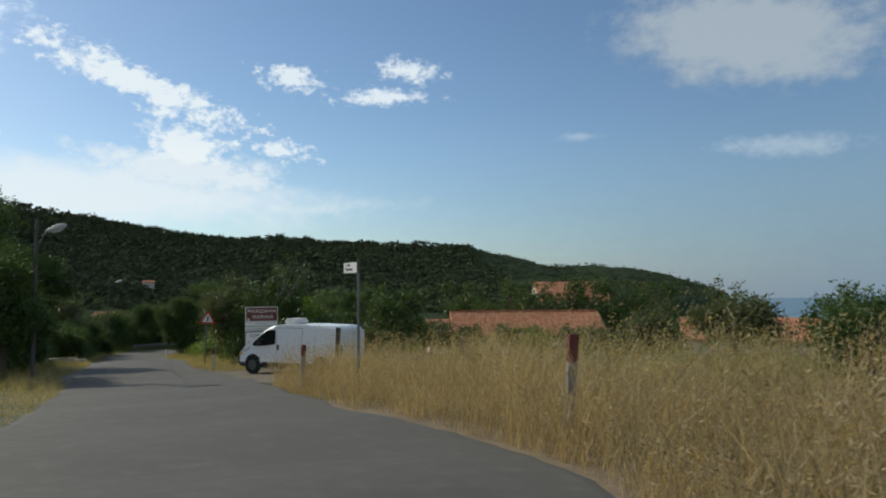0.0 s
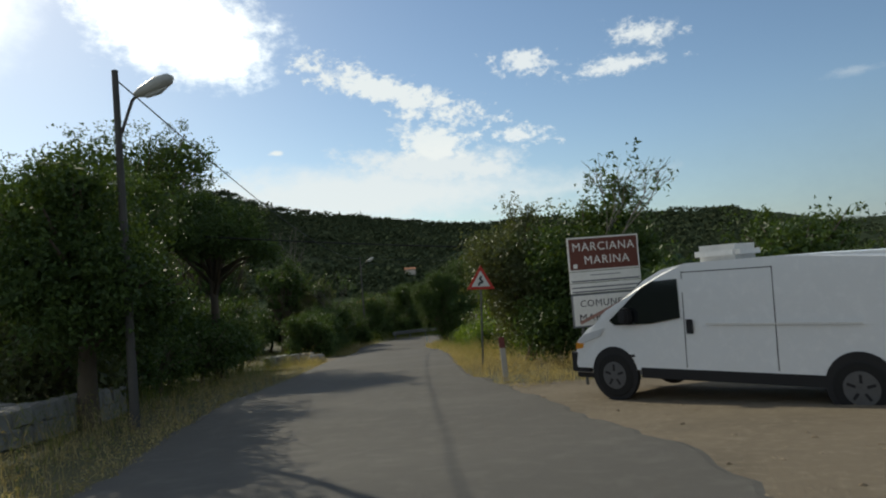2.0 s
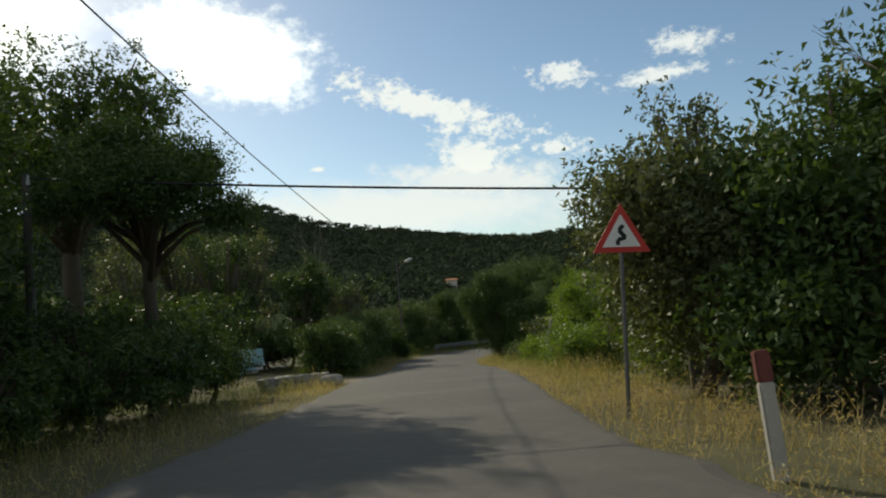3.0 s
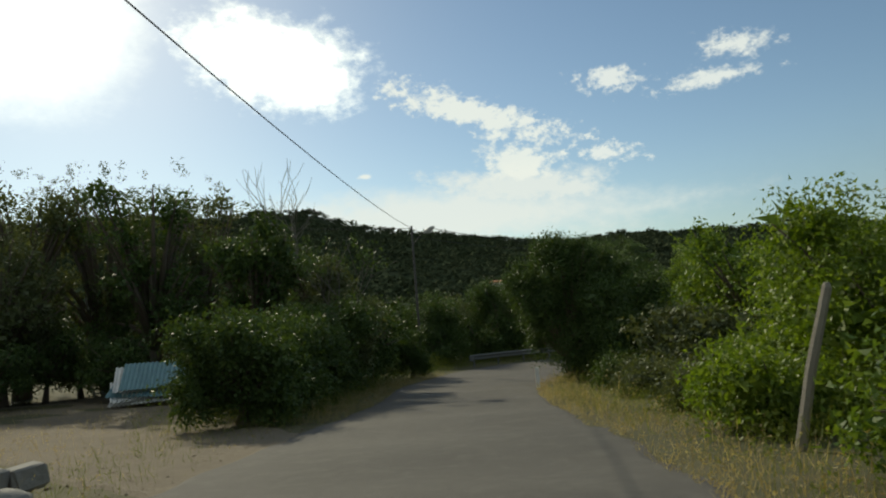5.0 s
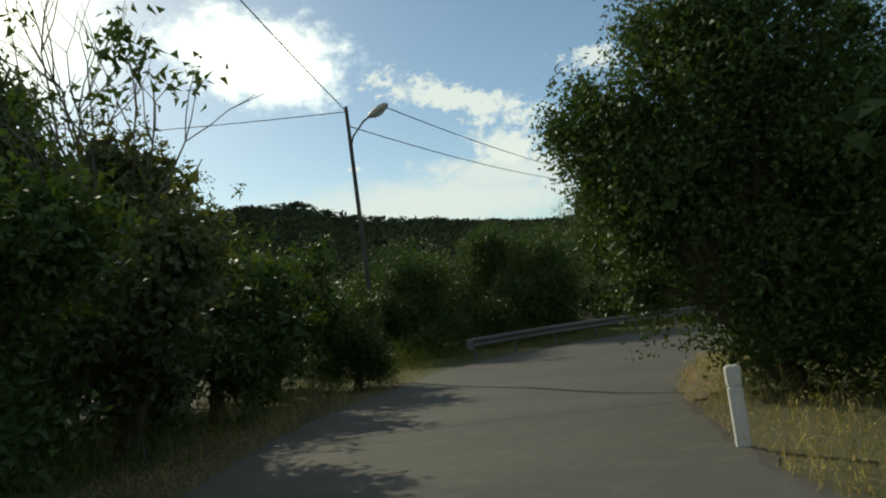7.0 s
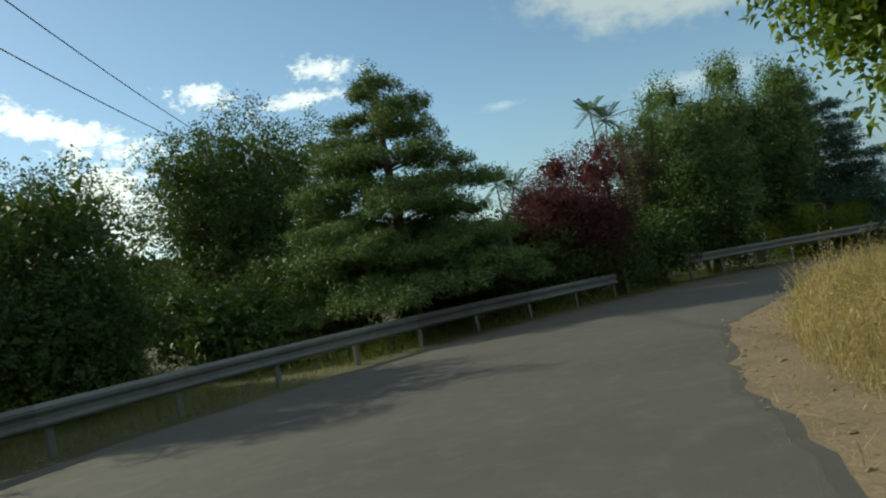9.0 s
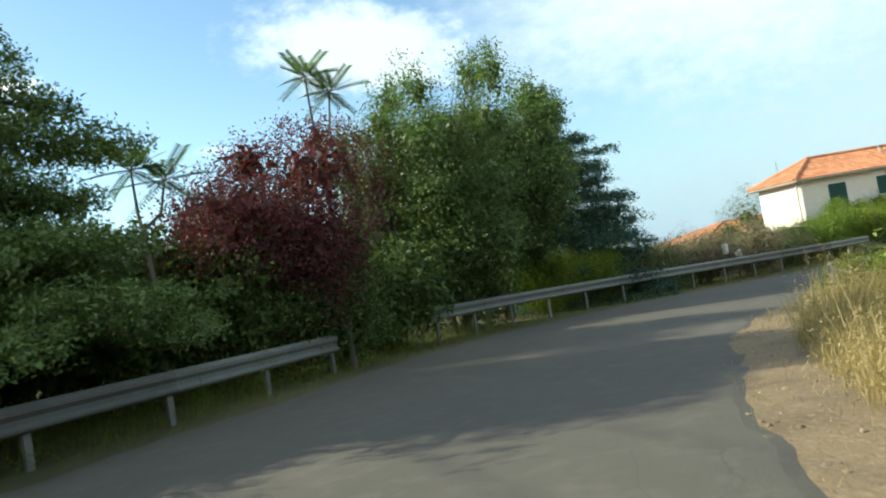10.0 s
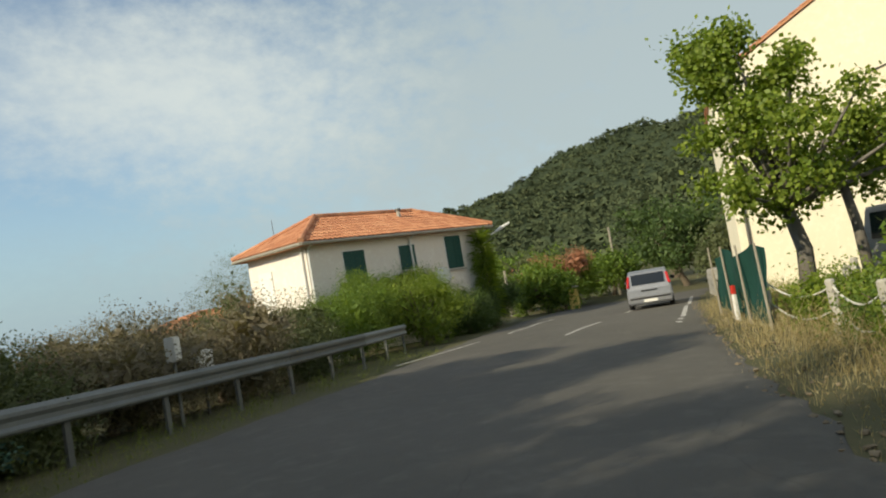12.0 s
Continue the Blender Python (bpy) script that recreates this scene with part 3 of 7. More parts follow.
def crown(name, blobs, n, leaf, mat, parent, seed, per=26, spread=0.17, shell=0.42, droop=0.25, flat=0.0, lumps=0.2, label="", core=0.5, q=0.42, inner=110, twig=0.34):
    rng = np.random.default_rng(seed)
    n, leaf = int(n * DENSE * q * (1.8 if q > 0.6 else 1.3)), leaf / q ** 0.5 * 0.8
    V, F = leaves(rng, clusters(rng, blobs, n, per, spread, shell, lumps), leaf * 1.35, leaf * 0.75, droop, flat, True)
    if core:
        for b in blobs:
            if min(b[3:6]) < 0.12:
                continue
            u = rng.normal(size=(inner, 3))
            u = u / np.linalg.norm(u, axis=1)[:, None] * rng.uniform(0.15, core * 1.35, (inner, 1))
            s = float(np.median(b[3:6]))
            V2, F2 = leaves(rng, u * np.array(b[3:6]) + np.array(b[:3]), min(twig, 0.4 * s), min(twig * 0.65, 0.26 * s), droop, flat, True)
            F = np.concatenate([F, F2 + len(V)])
            V = np.concatenate([V, V2])
    return child(name, mesh_from(name, V, F, mat), parent, label)


def limbs(blobs, base, r, seed, forks=3):
    """Trunk and limbs that go up to the crown's lobes."""
    rng = random.Random(seed)
    bm = bmesh.new()
    top = Vector((sum(b[0] for b in blobs) / len(blobs), sum(b[1] for b in blobs) / len(blobs), min(b[2] for b in blobs)))
    foot = Vector(base)
    mid = foot.lerp(top, 0.5) + Vector((rng.uniform(-0.15, 0.15), rng.uniform(-0.15, 0.15), 0))
    tube(bm, [foot + Vector((0, 0, -0.3)), foot + Vector((0, 0, 0.15)), mid, top], [r * 1.35, r * 1.1, r * 0.85, r * 0.6], 9)
    for b in blobs:
        for _ in range(forks):
            e = Vector((b[0] + rng.uniform(-0.7, 0.7) * b[3], b[1] + rng.uniform(-0.7, 0.7) * b[4], b[2] + rng.uniform(-0.2, 0.7) * b[5]))
            s = mid.lerp(top, rng.uniform(0.3, 1.0))
            m = s.lerp(e, 0.5) + Vector((0, 0, 0.1 * (e - s).length))
            tube(bm, [s, m, e], [r * 0.45, r * 0.28, r * 0.06], 5)
    return bm


def tree(x, y, blobs, n, leaf, mat, label, seed, trunk=0.16, name="tree", category="tree", group="roadside trees", bark=None, z=None, **kw):
    """A tree or bush at (x, y); blobs are its lobes, in metres from its foot."""
    t = thing(name, pose(x, y, (ground(x, y) if z is None else z) - 0.05, 0, 0, 0), label, category, group)
    part("trunk", limbs(blobs, (0, 0, 0), trunk, seed), bark or BARK, t, smooth=True)
    crown("crown", blobs, n, leaf, mat, t, seed, **kw)
    return t


def round_lobes(rng, w, h, low, count):
    """Lobes that make up an uneven crown w wide, from low to h high."""
    out = [(0, 0, (low + h) / 2, w * 0.36, w * 0.36, (h - low) * 0.42)]
    for i in range(count):
        a = i * 2.4 + rng.uniform(-0.5, 0.5)
        q = rng.uniform(0.2, 0.34) * w
        zz = low + (h - low) * rng.uniform(0.22, 0.86)
        s = rng.uniform(0.16, 0.26) * w
        out.append((q * math.cos(a), q * math.sin(a), zz, s, s, s * rng.uniform(0.75, 1.1)))
    return out


def broadleaf(x, y, w, h, low, n, mat, label, seed, leaf=0.11, count=9, **kw):
    return tree(x, y, round_lobes(random.Random(seed), w, h, low, count), n, leaf, mat, label, seed, trunk=0.05 + 0.028 * h, **kw)


def placed(src, x, y, s, turn, sz=None, dz=0.0):
    return copy_thing(src, pose(x, y, ground(x, y) - 0.05 + dz, 0, 0, turn) @ Matrix.Diagonal((s, s, sz or s, 1)))


# trees along the way down
broadleaf(-22.2, 31.5, 5.2, 6.2, 0.4, 19000, LEAF_DARK, "dark evergreen oak with a dense spreading crown behind the wall", 11, count=14, q=1.0, leaf=0.08)
oak_far = broadleaf(-26, 33.5, 7.6, 7.9, 0.4, 9000, LEAF_DARK, "dark evergreen oak further back under the others", 10, count=12)
broadleaf(-29.4, 40.8, 8.4, 10.2, 5.6, 15000, LEAF_DARK, "tall dark evergreen oak with a billowing crown behind the others", 17, count=18, q=0.6, leaf=0.1)
tree(-22.3, 37.2, [(0, 0, 5.3, 1.5, 1.5, 0.85), (-1.3, 0.2, 5.9, 1.1, 1.1, 0.7), (1.2, -0.2, 4.9, 1.0, 1.0, 0.65), (0.4, 0.9, 5.7, 1.1, 1.0, 0.6), (0.3, -1.1, 5.0, 1.0, 0.9, 0.6), (1.9, 0.5, 4.4, 0.55, 0.55, 0.4),
                   (-0.5, -0.2, 6.2, 0.9, 0.9, 0.5), (-2.0, -0.4, 5.2, 0.9, 0.9, 0.6)], 11000, 0.08, LEAF_DARK, "evergreen oak with a clear forked trunk and an open umbrella crown", 12, trunk=0.17, q=0.9, shell=0.3, core=0.55)
broadleaf(-16.8, 26.7, 4.2, 4.9, 0.9, 12000, LEAF_DARK, "dark evergreen oak grown round the lamp pole", 18, count=12, q=0.8, leaf=0.085)
bush_a = broadleaf(-29.5, 38.5, 5.0, 3.6, 0.1, 4500, LEAF_OLIVE, "olive-green scrub bush by the yard", 13, name="bush", category="bush", group="scrub bushes")
bush_b = broadleaf(-35.5, 45.5, 5.6, 3.0, 0.0, 4500, LEAF_GREEN, "mid-green leafy bush by the yard", 14, name="bush", category="bush", group="scrub bushes")
bush_c = broadleaf(-3.2, 44.0, 5.5, 4.6, 0.2, 4500, LEAF_DARK, "dark round bush beyond the dry grass", 15, name="bush", category="bush", group="scrub bushes")
bush_d = broadleaf(14.0, 33.0, 5.5, 2.9, 0.1, 4500, LEAF_OLIVE, "grey-green scrub bush beyond the dry grass", 16, name="bush", category="bush", group="scrub bushes")

for src, x, y, s, turn in ((oak_far, -24.5, 27.5, 0.85, 50), (oak_far, -27.5, 20.5, 0.8, 220),
                           (bush_a, -18.8, 27.4, 0.7, 20), (bush_c, -26.5, 36.0, 0.8, 200), (bush_a, -33.0, 40.5, 1.0, 70),
                           (bush_c, -38.5, 42, 1.3, 160), (bush_b, -43, 50.5, 1.1, 250), (bush_a, -50, 54, 1.3, 15), (bush_c, -57, 60, 1.5, 95),
                           (bush_d, 18, 24, 0.7, 40), (bush_c, 21, 31, 0.65, 140), (bush_c, 6.0, 9.4, 0.36, 60), (bush_c, 7.6, 11.4, 0.42, 10), (bush_c, 4.6, 46.0, 0.45, 110), (bush_a, 9.5, 50.0, 0.55, 10), (bush_c, 12.5, 51.0, 0.4, 80), (bush_c, -0.8, 49.5, 0.55, 40), (bush_c, 2.4, 52.0, 0.5, 170), (bush_c, 6.2, 52.6, 0.48, 230), (bush_a, 10.6, 53.2, 0.6, 300), (bush_d, 9, 41, 0.6, 200), (bush_a, 0.5, 46, 0.6, 280),
                           (bush_b, 6, 46, 0.6, 30), (bush_c, -6, 47.5, 0.62, 70), (bush_a, 24, 38, 0.8, 110), (bush_d, 15, 50, 1.1, 320),
                           (bush_d, 30, 30, 0.9, 0), (bush_c, -8.5, 55, 0.85, 30), (bush_a, -13, 62, 1.4, 60), (bush_d, 35, 45, 1.5, 260)):
    placed(src, x, y, s, turn)

# trees round the place names and the bend sign
broadleaf(-9.2, 36.6, 4.4, 4.7, 0.1, 8500, LEAF_DARK, "dark leafy tree behind the place-name board", 21, count=10, q=0.8)
shoots = [(0.45 * math.cos(k * 2.4) * (0.6 + 0.25 * k), 0.45 * math.sin(k * 2.4) * (0.6 + 0.25 * k), 4.35 - 0.22 * k + 0.3 * (k % 2), 0.22, 0.22, 0.5) for k in range(7)]
tree(-11.2, 37.6, round_lobes(random.Random(22), 4.0, 4.2, 0.1, 10) + shoots, 9500, 0.1, LEAF_OLIVE, "leafy tree with willowy shoots behind the bend sign", 22, trunk=0.15, q=1.0, lumps=0.3)
broadleaf(-6.0, 34.6, 4.2, 2.6, 0.1, 6000, LEAF_DARK, "dark leafy bush behind the place-name board", 23, name="bush", category="bush", group="scrub bushes")
placed(bush_a, -12.6, 44.2, 0.7, 30)
for x, y, k in ((-22.5, 33.5, 0.6), (-23.8, 36.5, 0.65), (-25.2, 40.0, 0.7), (-27.2, 43.0, 0.75), (-24.0, 29.5, 0.6)):
    placed(bush_c, x, y, k, 40 * x)
placed(bush_b, -11.4, 41.8, 0.75, 200)
for i, (x, y, k) in enumerate(((-20.9, 34.6, 0.42), (-21.6, 36.4, 0.5), (-20.4, 32.4, 0.4), (-23.2, 38.8, 0.5), (-18.9, 29.6, 0.38), (-24.6, 41.4, 0.5))):
    placed(bush_c, x, y, k, 83 * i)
for i, (x, y, k) in enumerate(((-54, 65, 1.0), (-51, 66.5, 1.0), (-57.5, 63, 1.1), (-49.5, 69.5, 1.0), (-60, 59, 1.2), (-45.5, 70, 0.9), (-42.5, 69.5, 0.8), (-63, 64, 1.3))):
    placed((bush_c, bush_a)[i % 2], x, y, k, 65 * i)
placed(bush_c, -3.4, 36.5, 0.42, 100)


def bare_tree(x, y, h, seed, label, leafy=0):
    """A dead tree: forking bare limbs, with a few leaves left on it."""
    rng = random.Random(seed)
    t = thing("dead_tree", pose(x, y, ground(x, y) - 0.05), label, "tree", "dead trees")
    bm, tips = bmesh.new(), []

    def grow(p, d, length, r, depth):
        q = p + d * length
        m = p.lerp(q, 0.5) + Vector((rng.uniform(-1, 1), rng.uniform(-1, 1), 0)) * length * 0.06
        tube(bm, [p, m, q], [r, r * 0.85, r * 0.68], 5)
        if depth == 0:
            tips.append(q)
            return
        for _ in range(3 if depth > 1 else 2):
            e = (d + Vector((rng.uniform(-1, 1), rng.uniform(-1, 1), rng.uniform(-0.3, 0.6))) * 0.62).normalized()
            grow(q, e, length * rng.uniform(0.55, 0.8), r * 0.62, depth - 1)

    grow(Vector((0, 0, -0.2)), Vector((0.03, 0.02, 1)).normalized(), h * 0.46, 0.0085 * h, 4)
    part("trunk", bm, BARK_GREY, t)
    if leafy:
        blobs = [(q.x, q.y, q.z, 0.35, 0.35, 0.3) for q in tips[::3]]
        crown("crown", blobs, leafy, 0.1, LEAF_DARK, t, seed, per=10, spread=0.15, shell=0.2, core=0)
    return t


bare_tree(-8.9, 35.4, 4.9, 5, "half-dead tree with bare grey twigs above the board", 130)
bare_tree(-39.6, 70.3, 8.7, 6, "bare grey dead tree above the hedge")
bare_tree(-34.9, 67.2, 5.8, 7, "half-dead tree with sparse leaves above the hedge", 420)

# hedge and thicket along the outer edge on the straight
for i, (x, y, w, h, m) in enumerate(((-30.5, 56.6, 3.4, 3.0, LEAF_DARK), (-31.4, 58.4, 3.6, 3.2, LEAF_DARK), (-32.2, 60.6, 4.2, 3.4, LEAF_DARK), (-33.2, 63.4, 4.2, 3.6, LEAF_DARK),
                                     (-34.8, 66.8, 4.6, 4.0, LEAF_OLIVE), (-36.6, 70.4, 4.6, 4.2, LEAF_DARK), (-38.4, 74.2, 4.8, 4.4, LEAF_DARK))):
    broadleaf(x, y, w, h, 0.0, 5200, m, "dense dark roadside hedge bush with sunlit tips", 40 + i, name="hedge_bush", category="hedge", group="roadside hedge", leaf=0.1, q=0.75 if i < 4 else 0.45)
for i, (x, y, w, h) in enumerate(((-51, 62.5, 6.5, 9.8), (-47.8, 68.4, 7, 12.2), (-50, 73.5, 8, 12.8), (-43, 74, 6.5, 8), (-55, 66, 8, 12.4), (-40, 50.5, 5, 4.2), (-53, 69.5, 8, 12.6), (-39.2, 66.8, 4.8, 8.4), (-37.4, 68.6, 4.2, 6.9))):
    broadleaf(x, y, w, h, 0.0, 6000, LEAF_DARK if i % 2 else LEAF_OLIVE, "tall dark tree behind the hedge", 60 + i, leaf=0.1, lumps=0.4, count=20, q=0.6)
for i, (x, y, k) in enumerate(((-48.5, 60.5, 0.62), (-46, 64.8, 0.7), (-52, 58, 0.7), (-55.5, 55.5, 0.8), (-43, 67.5, 0.7), (-40.6, 69.5, 0.7), (-50, 64, 0.8))):
    placed(bush_c, x, y, k, 61 * i)

# the big tree and the yard plants on the inner side
tree(-25.7, 70.1, [(-0.7, -0.1, 4.2, 1.5, 1.5, 1.2), (-0.6, -0.3, 5.25, 0.8, 0.8, 0.65), (-1.9, -0.3, 3.9, 0.85, 0.9, 0.75), (0.5, 0.2, 4.2, 1.1, 1.1, 0.9), (0.9, -0.2, 3.2, 1.2, 1.2, 1.0), (-1.2, -0.6, 3.1, 1.1, 1.0, 0.9),
                   (-0.2, 0.8, 3.2, 1.4, 1.4, 1.4), (-0.9, 0.6, 2.0, 0.9, 0.9, 1.0), (0.4, -0.3, 1.7, 1.3, 1.2, 1.3), (0.2, 0.3, 0.9, 1.4, 1.3, 0.9), (-1.9, 0.3, 2.6, 0.5, 0.6, 0.7), (-0.1, -0.4, 4.9, 0.6, 0.6, 0.5), (1.5, 0.3, 3.9, 0.6, 0.6, 0.5), (-2.6, -0.2, 4.1, 0.35, 0.35, 0.4), (-2.3, 0.1, 4.7, 0.3, 0.3, 0.4), (-1.3, -0.1, 5.4, 0.3, 0.3, 0.35), (0.4, -0.2, 5.3, 0.35, 0.3, 0.4),
                   (1.3, 0, 4.8, 0.35, 0.35, 0.4), (2.0, 0.2, 4.3, 0.4, 0.3, 0.35), (-2.4, 0.2, 3.3, 0.35, 0.35, 0.5), (-1.9, 0.4, 1.6, 0.45, 0.4, 0.6), (0.9, -0.5, 5.0, 0.3, 0.3, 0.3)],
     23000, 0.085, LEAF_DARK, "large dense dark green tree at the bend", 71, trunk=0.2, q=1.0, lumps=0.3)
tree(-23.4, 68.6, round_lobes(random.Random(72), 3.6, 3.9, 0.0, 11), 9000, 0.085, LEAF_DARK, "lower dark leafy tree beside the large one at the bend", 72, trunk=0.12, q=0.8)
for i, (x, y, w, h, m, nm) in enumerate(((-16.6, 55.8, 4.4, 3.5, LEAF_LIME, "sunlit lime-green bush by the road"), (-14.6, 57.4, 5.0, 4.2, LEAF_GREEN, "green bush behind the verge"),
                                         (-18.2, 61.0, 3.6, 1.7, LEAF_LIME, "low sunlit bush behind the verge"), (-14.0, 63, 5.4, 5.2, LEAF_GREEN, "tall green tree with upright shoots"), (-19.4, 70.4, 4.6, 5.4, LEAF_GREEN, "green tree with upright leafy shoots beyond the yard"),
                                         (-20.8, 66.0, 4.0, 2.1, LEAF_OLIVE, "scrubby bush under the big tree"), (-18.0, 68.5, 5.0, 3.0, LEAF_DARK, "dark bush behind the big tree"),
                                         (-11.5, 53.5, 5.2, 4.8, LEAF_GREEN, "green tree beyond the verge"))):
    broadleaf(x, y, w, h, 0.0, 9000 if i < 2 else 5500, m, nm, 80 + i, name="bush", category="bush", group="scrub bushes", q=0.85 if i < 2 else 0.42, leaf=0.08 if i < 2 else 0.11)
for i, (x, y, w, h, m) in enumerate(((-16.4, 50.2, 2.4, 1.3, LEAF_GREEN), (-18.2, 53.8, 2.4, 0.9, LEAF_LIME), (-19.4, 57.6, 2.4, 0.7, LEAF_OLIVE), (-21.2, 61.6, 2.4, 0.6, LEAF_OLIVE), (-22.8, 65.4, 2.4, 0.7, LEAF_DARK), (-15.2, 47.0, 2.6, 1.3, LEAF_GREEN))):
    broadleaf(x, y, w, h, 0.0, 3600, m, "low bramble bush along the verge", 200 + i, name="bramble", category="bush", group="verge brambles", leaf=0.08, q=0.8)

# inside of the bend
broadleaf(-23.0, 82.6, 4.4, 6.6, 0.9, 9000, LEAF_GREEN, "leafy tree with narrow drooping leaves on the bank", 91, leaf=0.12, count=12, droop=0.7, q=1.0)
for i, (x, y, w, h, m) in enumerate(((-22.2, 77.6, 4.4, 3.6, LEAF_DARK), (-19.2, 84.0, 4.2, 3.4, LEAF_GREEN), (-17.0, 88.2, 3.6, 2.2, LEAF_LIME), (-20.3, 73, 5, 4.6, LEAF_GREEN),
                                     (-13.2, 91.4, 3.0, 1.7, LEAF_LIME), (-9.6, 92.4, 3.2, 1.8, LEAF_GREEN), (-5.6, 92.4, 2.6, 1.5, LEAF_GREEN), (-2.4, 92.6, 2.6, 1.4, LEAF_LIME),
                                     (1.2, 92.4, 2.4, 1.3, LEAF_GREEN), (-11, 87.5, 6, 4, LEAF_GREEN))):
    broadleaf(x, y, w, h, 0.0, 4200, m, "sunlit green bush behind the fence" if x > -14 else "green bush on the bank inside the bend", 100 + i, name="bush", category="bush", group="bank bushes")


for i in range(7):
    x = -9.2 + i * 1.7
    broadleaf(x, 93.8 + 0.13 * i + 0.2 * (i % 2), 1.2 + 0.3 * (i % 3), 0.6 + 0.14 * (i % 3), 0.0, 2600, (LEAF_LIME, LEAF_GREEN, LEAF_LIME)[i % 3], "low yellow-green weeds and bramble along the fence", 170 + i,
              name="bramble", category="bush", group="fence brambles", leaf=0.05, q=0.75)


# outside of the bend, behind the guard rail
def cedar(x, y, h, w, seed, mat, label, n=16000, bare=0.12, dz=0.0, taper=0.7, gap=0.1, loss=0.2):
    """A conifer of billowing pads in broken layers on level boughs, with gaps between them."""
    rng = random.Random(seed)
    t = thing("conifer", pose(x, y, ground(x, y) - 0.05 + dz), label, "conifer", "conifers")
    bm, pads = bmesh.new(), []
    tube(bm, [(0, 0, -0.4), (0.03, 0, h * 0.5), (0, 0.03, h * 0.96)], [0.028 * h, 0.02 * h, 0.004 * h], 9)
    z = h * bare
    while z < h * 0.95:
        f = (z / h - bare) / (1 - bare)
        reach = w / 2 * max(0.06, 1 - f) ** taper
        count = max(4, int(8 * (1 - f) + 4))
        for k in range(count):
            if f > 0.08 and rng.random() < loss * (1 - f):
                continue
            a = (k + rng.uniform(-0.4, 0.4)) * math.tau / count + z * 3
            l = reach * rng.uniform(0.66, 1.1)
            zz = z + rng.uniform(-0.34, 0.34) * h * gap
            e = Vector((l * math.cos(a), l * math.sin(a), zz - (0.09 + 0.16 * max(0, 0.3 - f)) * l))
            part("bough", tubed([(0, 0, zz - 0.12), (e.x * 0.5, e.y * 0.5, zz + 0.07 * l), e], [0.055, 0.035, 0.012], 4), BARK, t)
            side = Vector((-math.sin(a), math.cos(a), 0))
            for q in (0.42, 0.7, 0.96):
                r = (0.22 + 0.14 * l) * rng.uniform(0.75, 1.2)
                for sg in ((-1, 1) if q > 0.5 and l > 1.2 else (0,)):
                    c = Vector((e.x * q, e.y * q, zz + 0.05 * l - 0.13 * l * q * q + 0.08)) + side * sg * r * rng.uniform(0.45, 0.95)
                    pads.append((c.x, c.y, c.z + rng.uniform(-0.12, 0.12), r * rng.uniform(0.9, 1.25), r * rng.uniform(0.9, 1.25), r * rng.uniform(0.24, 0.38)))
        z += h * gap * rng.uniform(0.85, 1.15) * (1.1 - 0.45 * f)
    pads += [(0, 0, h * 0.965, 0.3, 0.3, 0.42), (0.1, 0, h * 0.9, 0.55, 0.5, 0.35)]
    part("trunk", bm, BARK, t, smooth=True)
    crown("crown", pads, n, 0.06, mat, t, seed, per=18, spread=0.08, shell=0.6, droop=-0.25, flat=0.2, lumps=0.25, core=0.75, q=0.7, inner=40, twig=0.14)
    return t


cedar(-29.1, 97.3, 8.3, 8.0, 3, LEAF_CEDAR, "tall cedar with layered billowing green boughs behind the rail", 95000, 0.2, taper=0.74, gap=0.108, loss=0.1)
cedar(-8.7, 108.1, 7.9, 7.6, 4, LEAF_PINE, "dark blue-green conifer with layered boughs behind the rail", 60000, 0.04, taper=0.5, gap=0.085, loss=0.02)
broadleaf(-34.6, 104.5, 8.8, 9.6, 0.3, 32000, LEAF_DARK, "tall dense dark-leaved tree behind the rail", 121, count=26, leaf=0.1, q=0.8, inner=200, shell=0.6, lumps=0.3)
broadleaf(-38.0, 92.0, 6.2, 5.6, 0.0, 17000, LEAF_DARK, "dark bushy tree at the end of the rail", 122, count=18, q=0.8, leaf=0.085, inner=200, shell=0.6)
broadleaf(-41.5, 86.0, 5.8, 5.2, 0.0, 13000, LEAF_DARK, "dark scrub tree at the end of the rail", 123, count=16, q=0.8, leaf=0.085, inner=200, shell=0.6)
broadleaf(-39, 98, 6.2, 5.6, 0.2, 6000, LEAF_DARK, "dark tree below the bend", 124)
tree(-23.6, 100.1, round_lobes(random.Random(31), 5.4, 4.9, 0.2, 12) + [(0.3, 0, 4.7, 0.7, 0.7, 0.5), (1.5, 0.2, 4.3, 0.6, 0.6, 0.5)], 19000, 0.068, LEAF_RED, "dense bush with dark red leaves and crimson flowers", 125, 0.12, "bush", "bush", "flowering bushes", q=0.8)
broadleaf(-19.6, 102.6, 4.2, 3.4, 0.0, 7000, LEAF_DARK, "dark green bush behind the rail", 126, name="bush", category="bush", group="rail bushes")
broadleaf(-26.4, 99.4, 4.0, 3.0, 0.0, 6000, LEAF_DARK, "dark undergrowth behind the rail", 127, name="bush", category="bush", group="rail bushes")
broadleaf(-23.9, 99.4, 3.6, 2.5, 0.0, 6000, LEAF_DARK, "dark green undergrowth in front of the red bush", 136, name="bush", category="bush", group="rail bushes", q=0.8, leaf=0.09)
broadleaf(-22.0, 99.9, 2.6, 3.0, 0.0, 5000, LEAF_DARK, "dark green bush round the thin stem", 137, name="bush", category="bush", group="rail bushes", q=0.8, leaf=0.09)
broadleaf(-20.4, 101.6, 3.0, 2.6, 0.0, 4500, LEAF_DARK, "dark undergrowth between the two rails", 129, name="bush", category="bush", group="rail bushes")
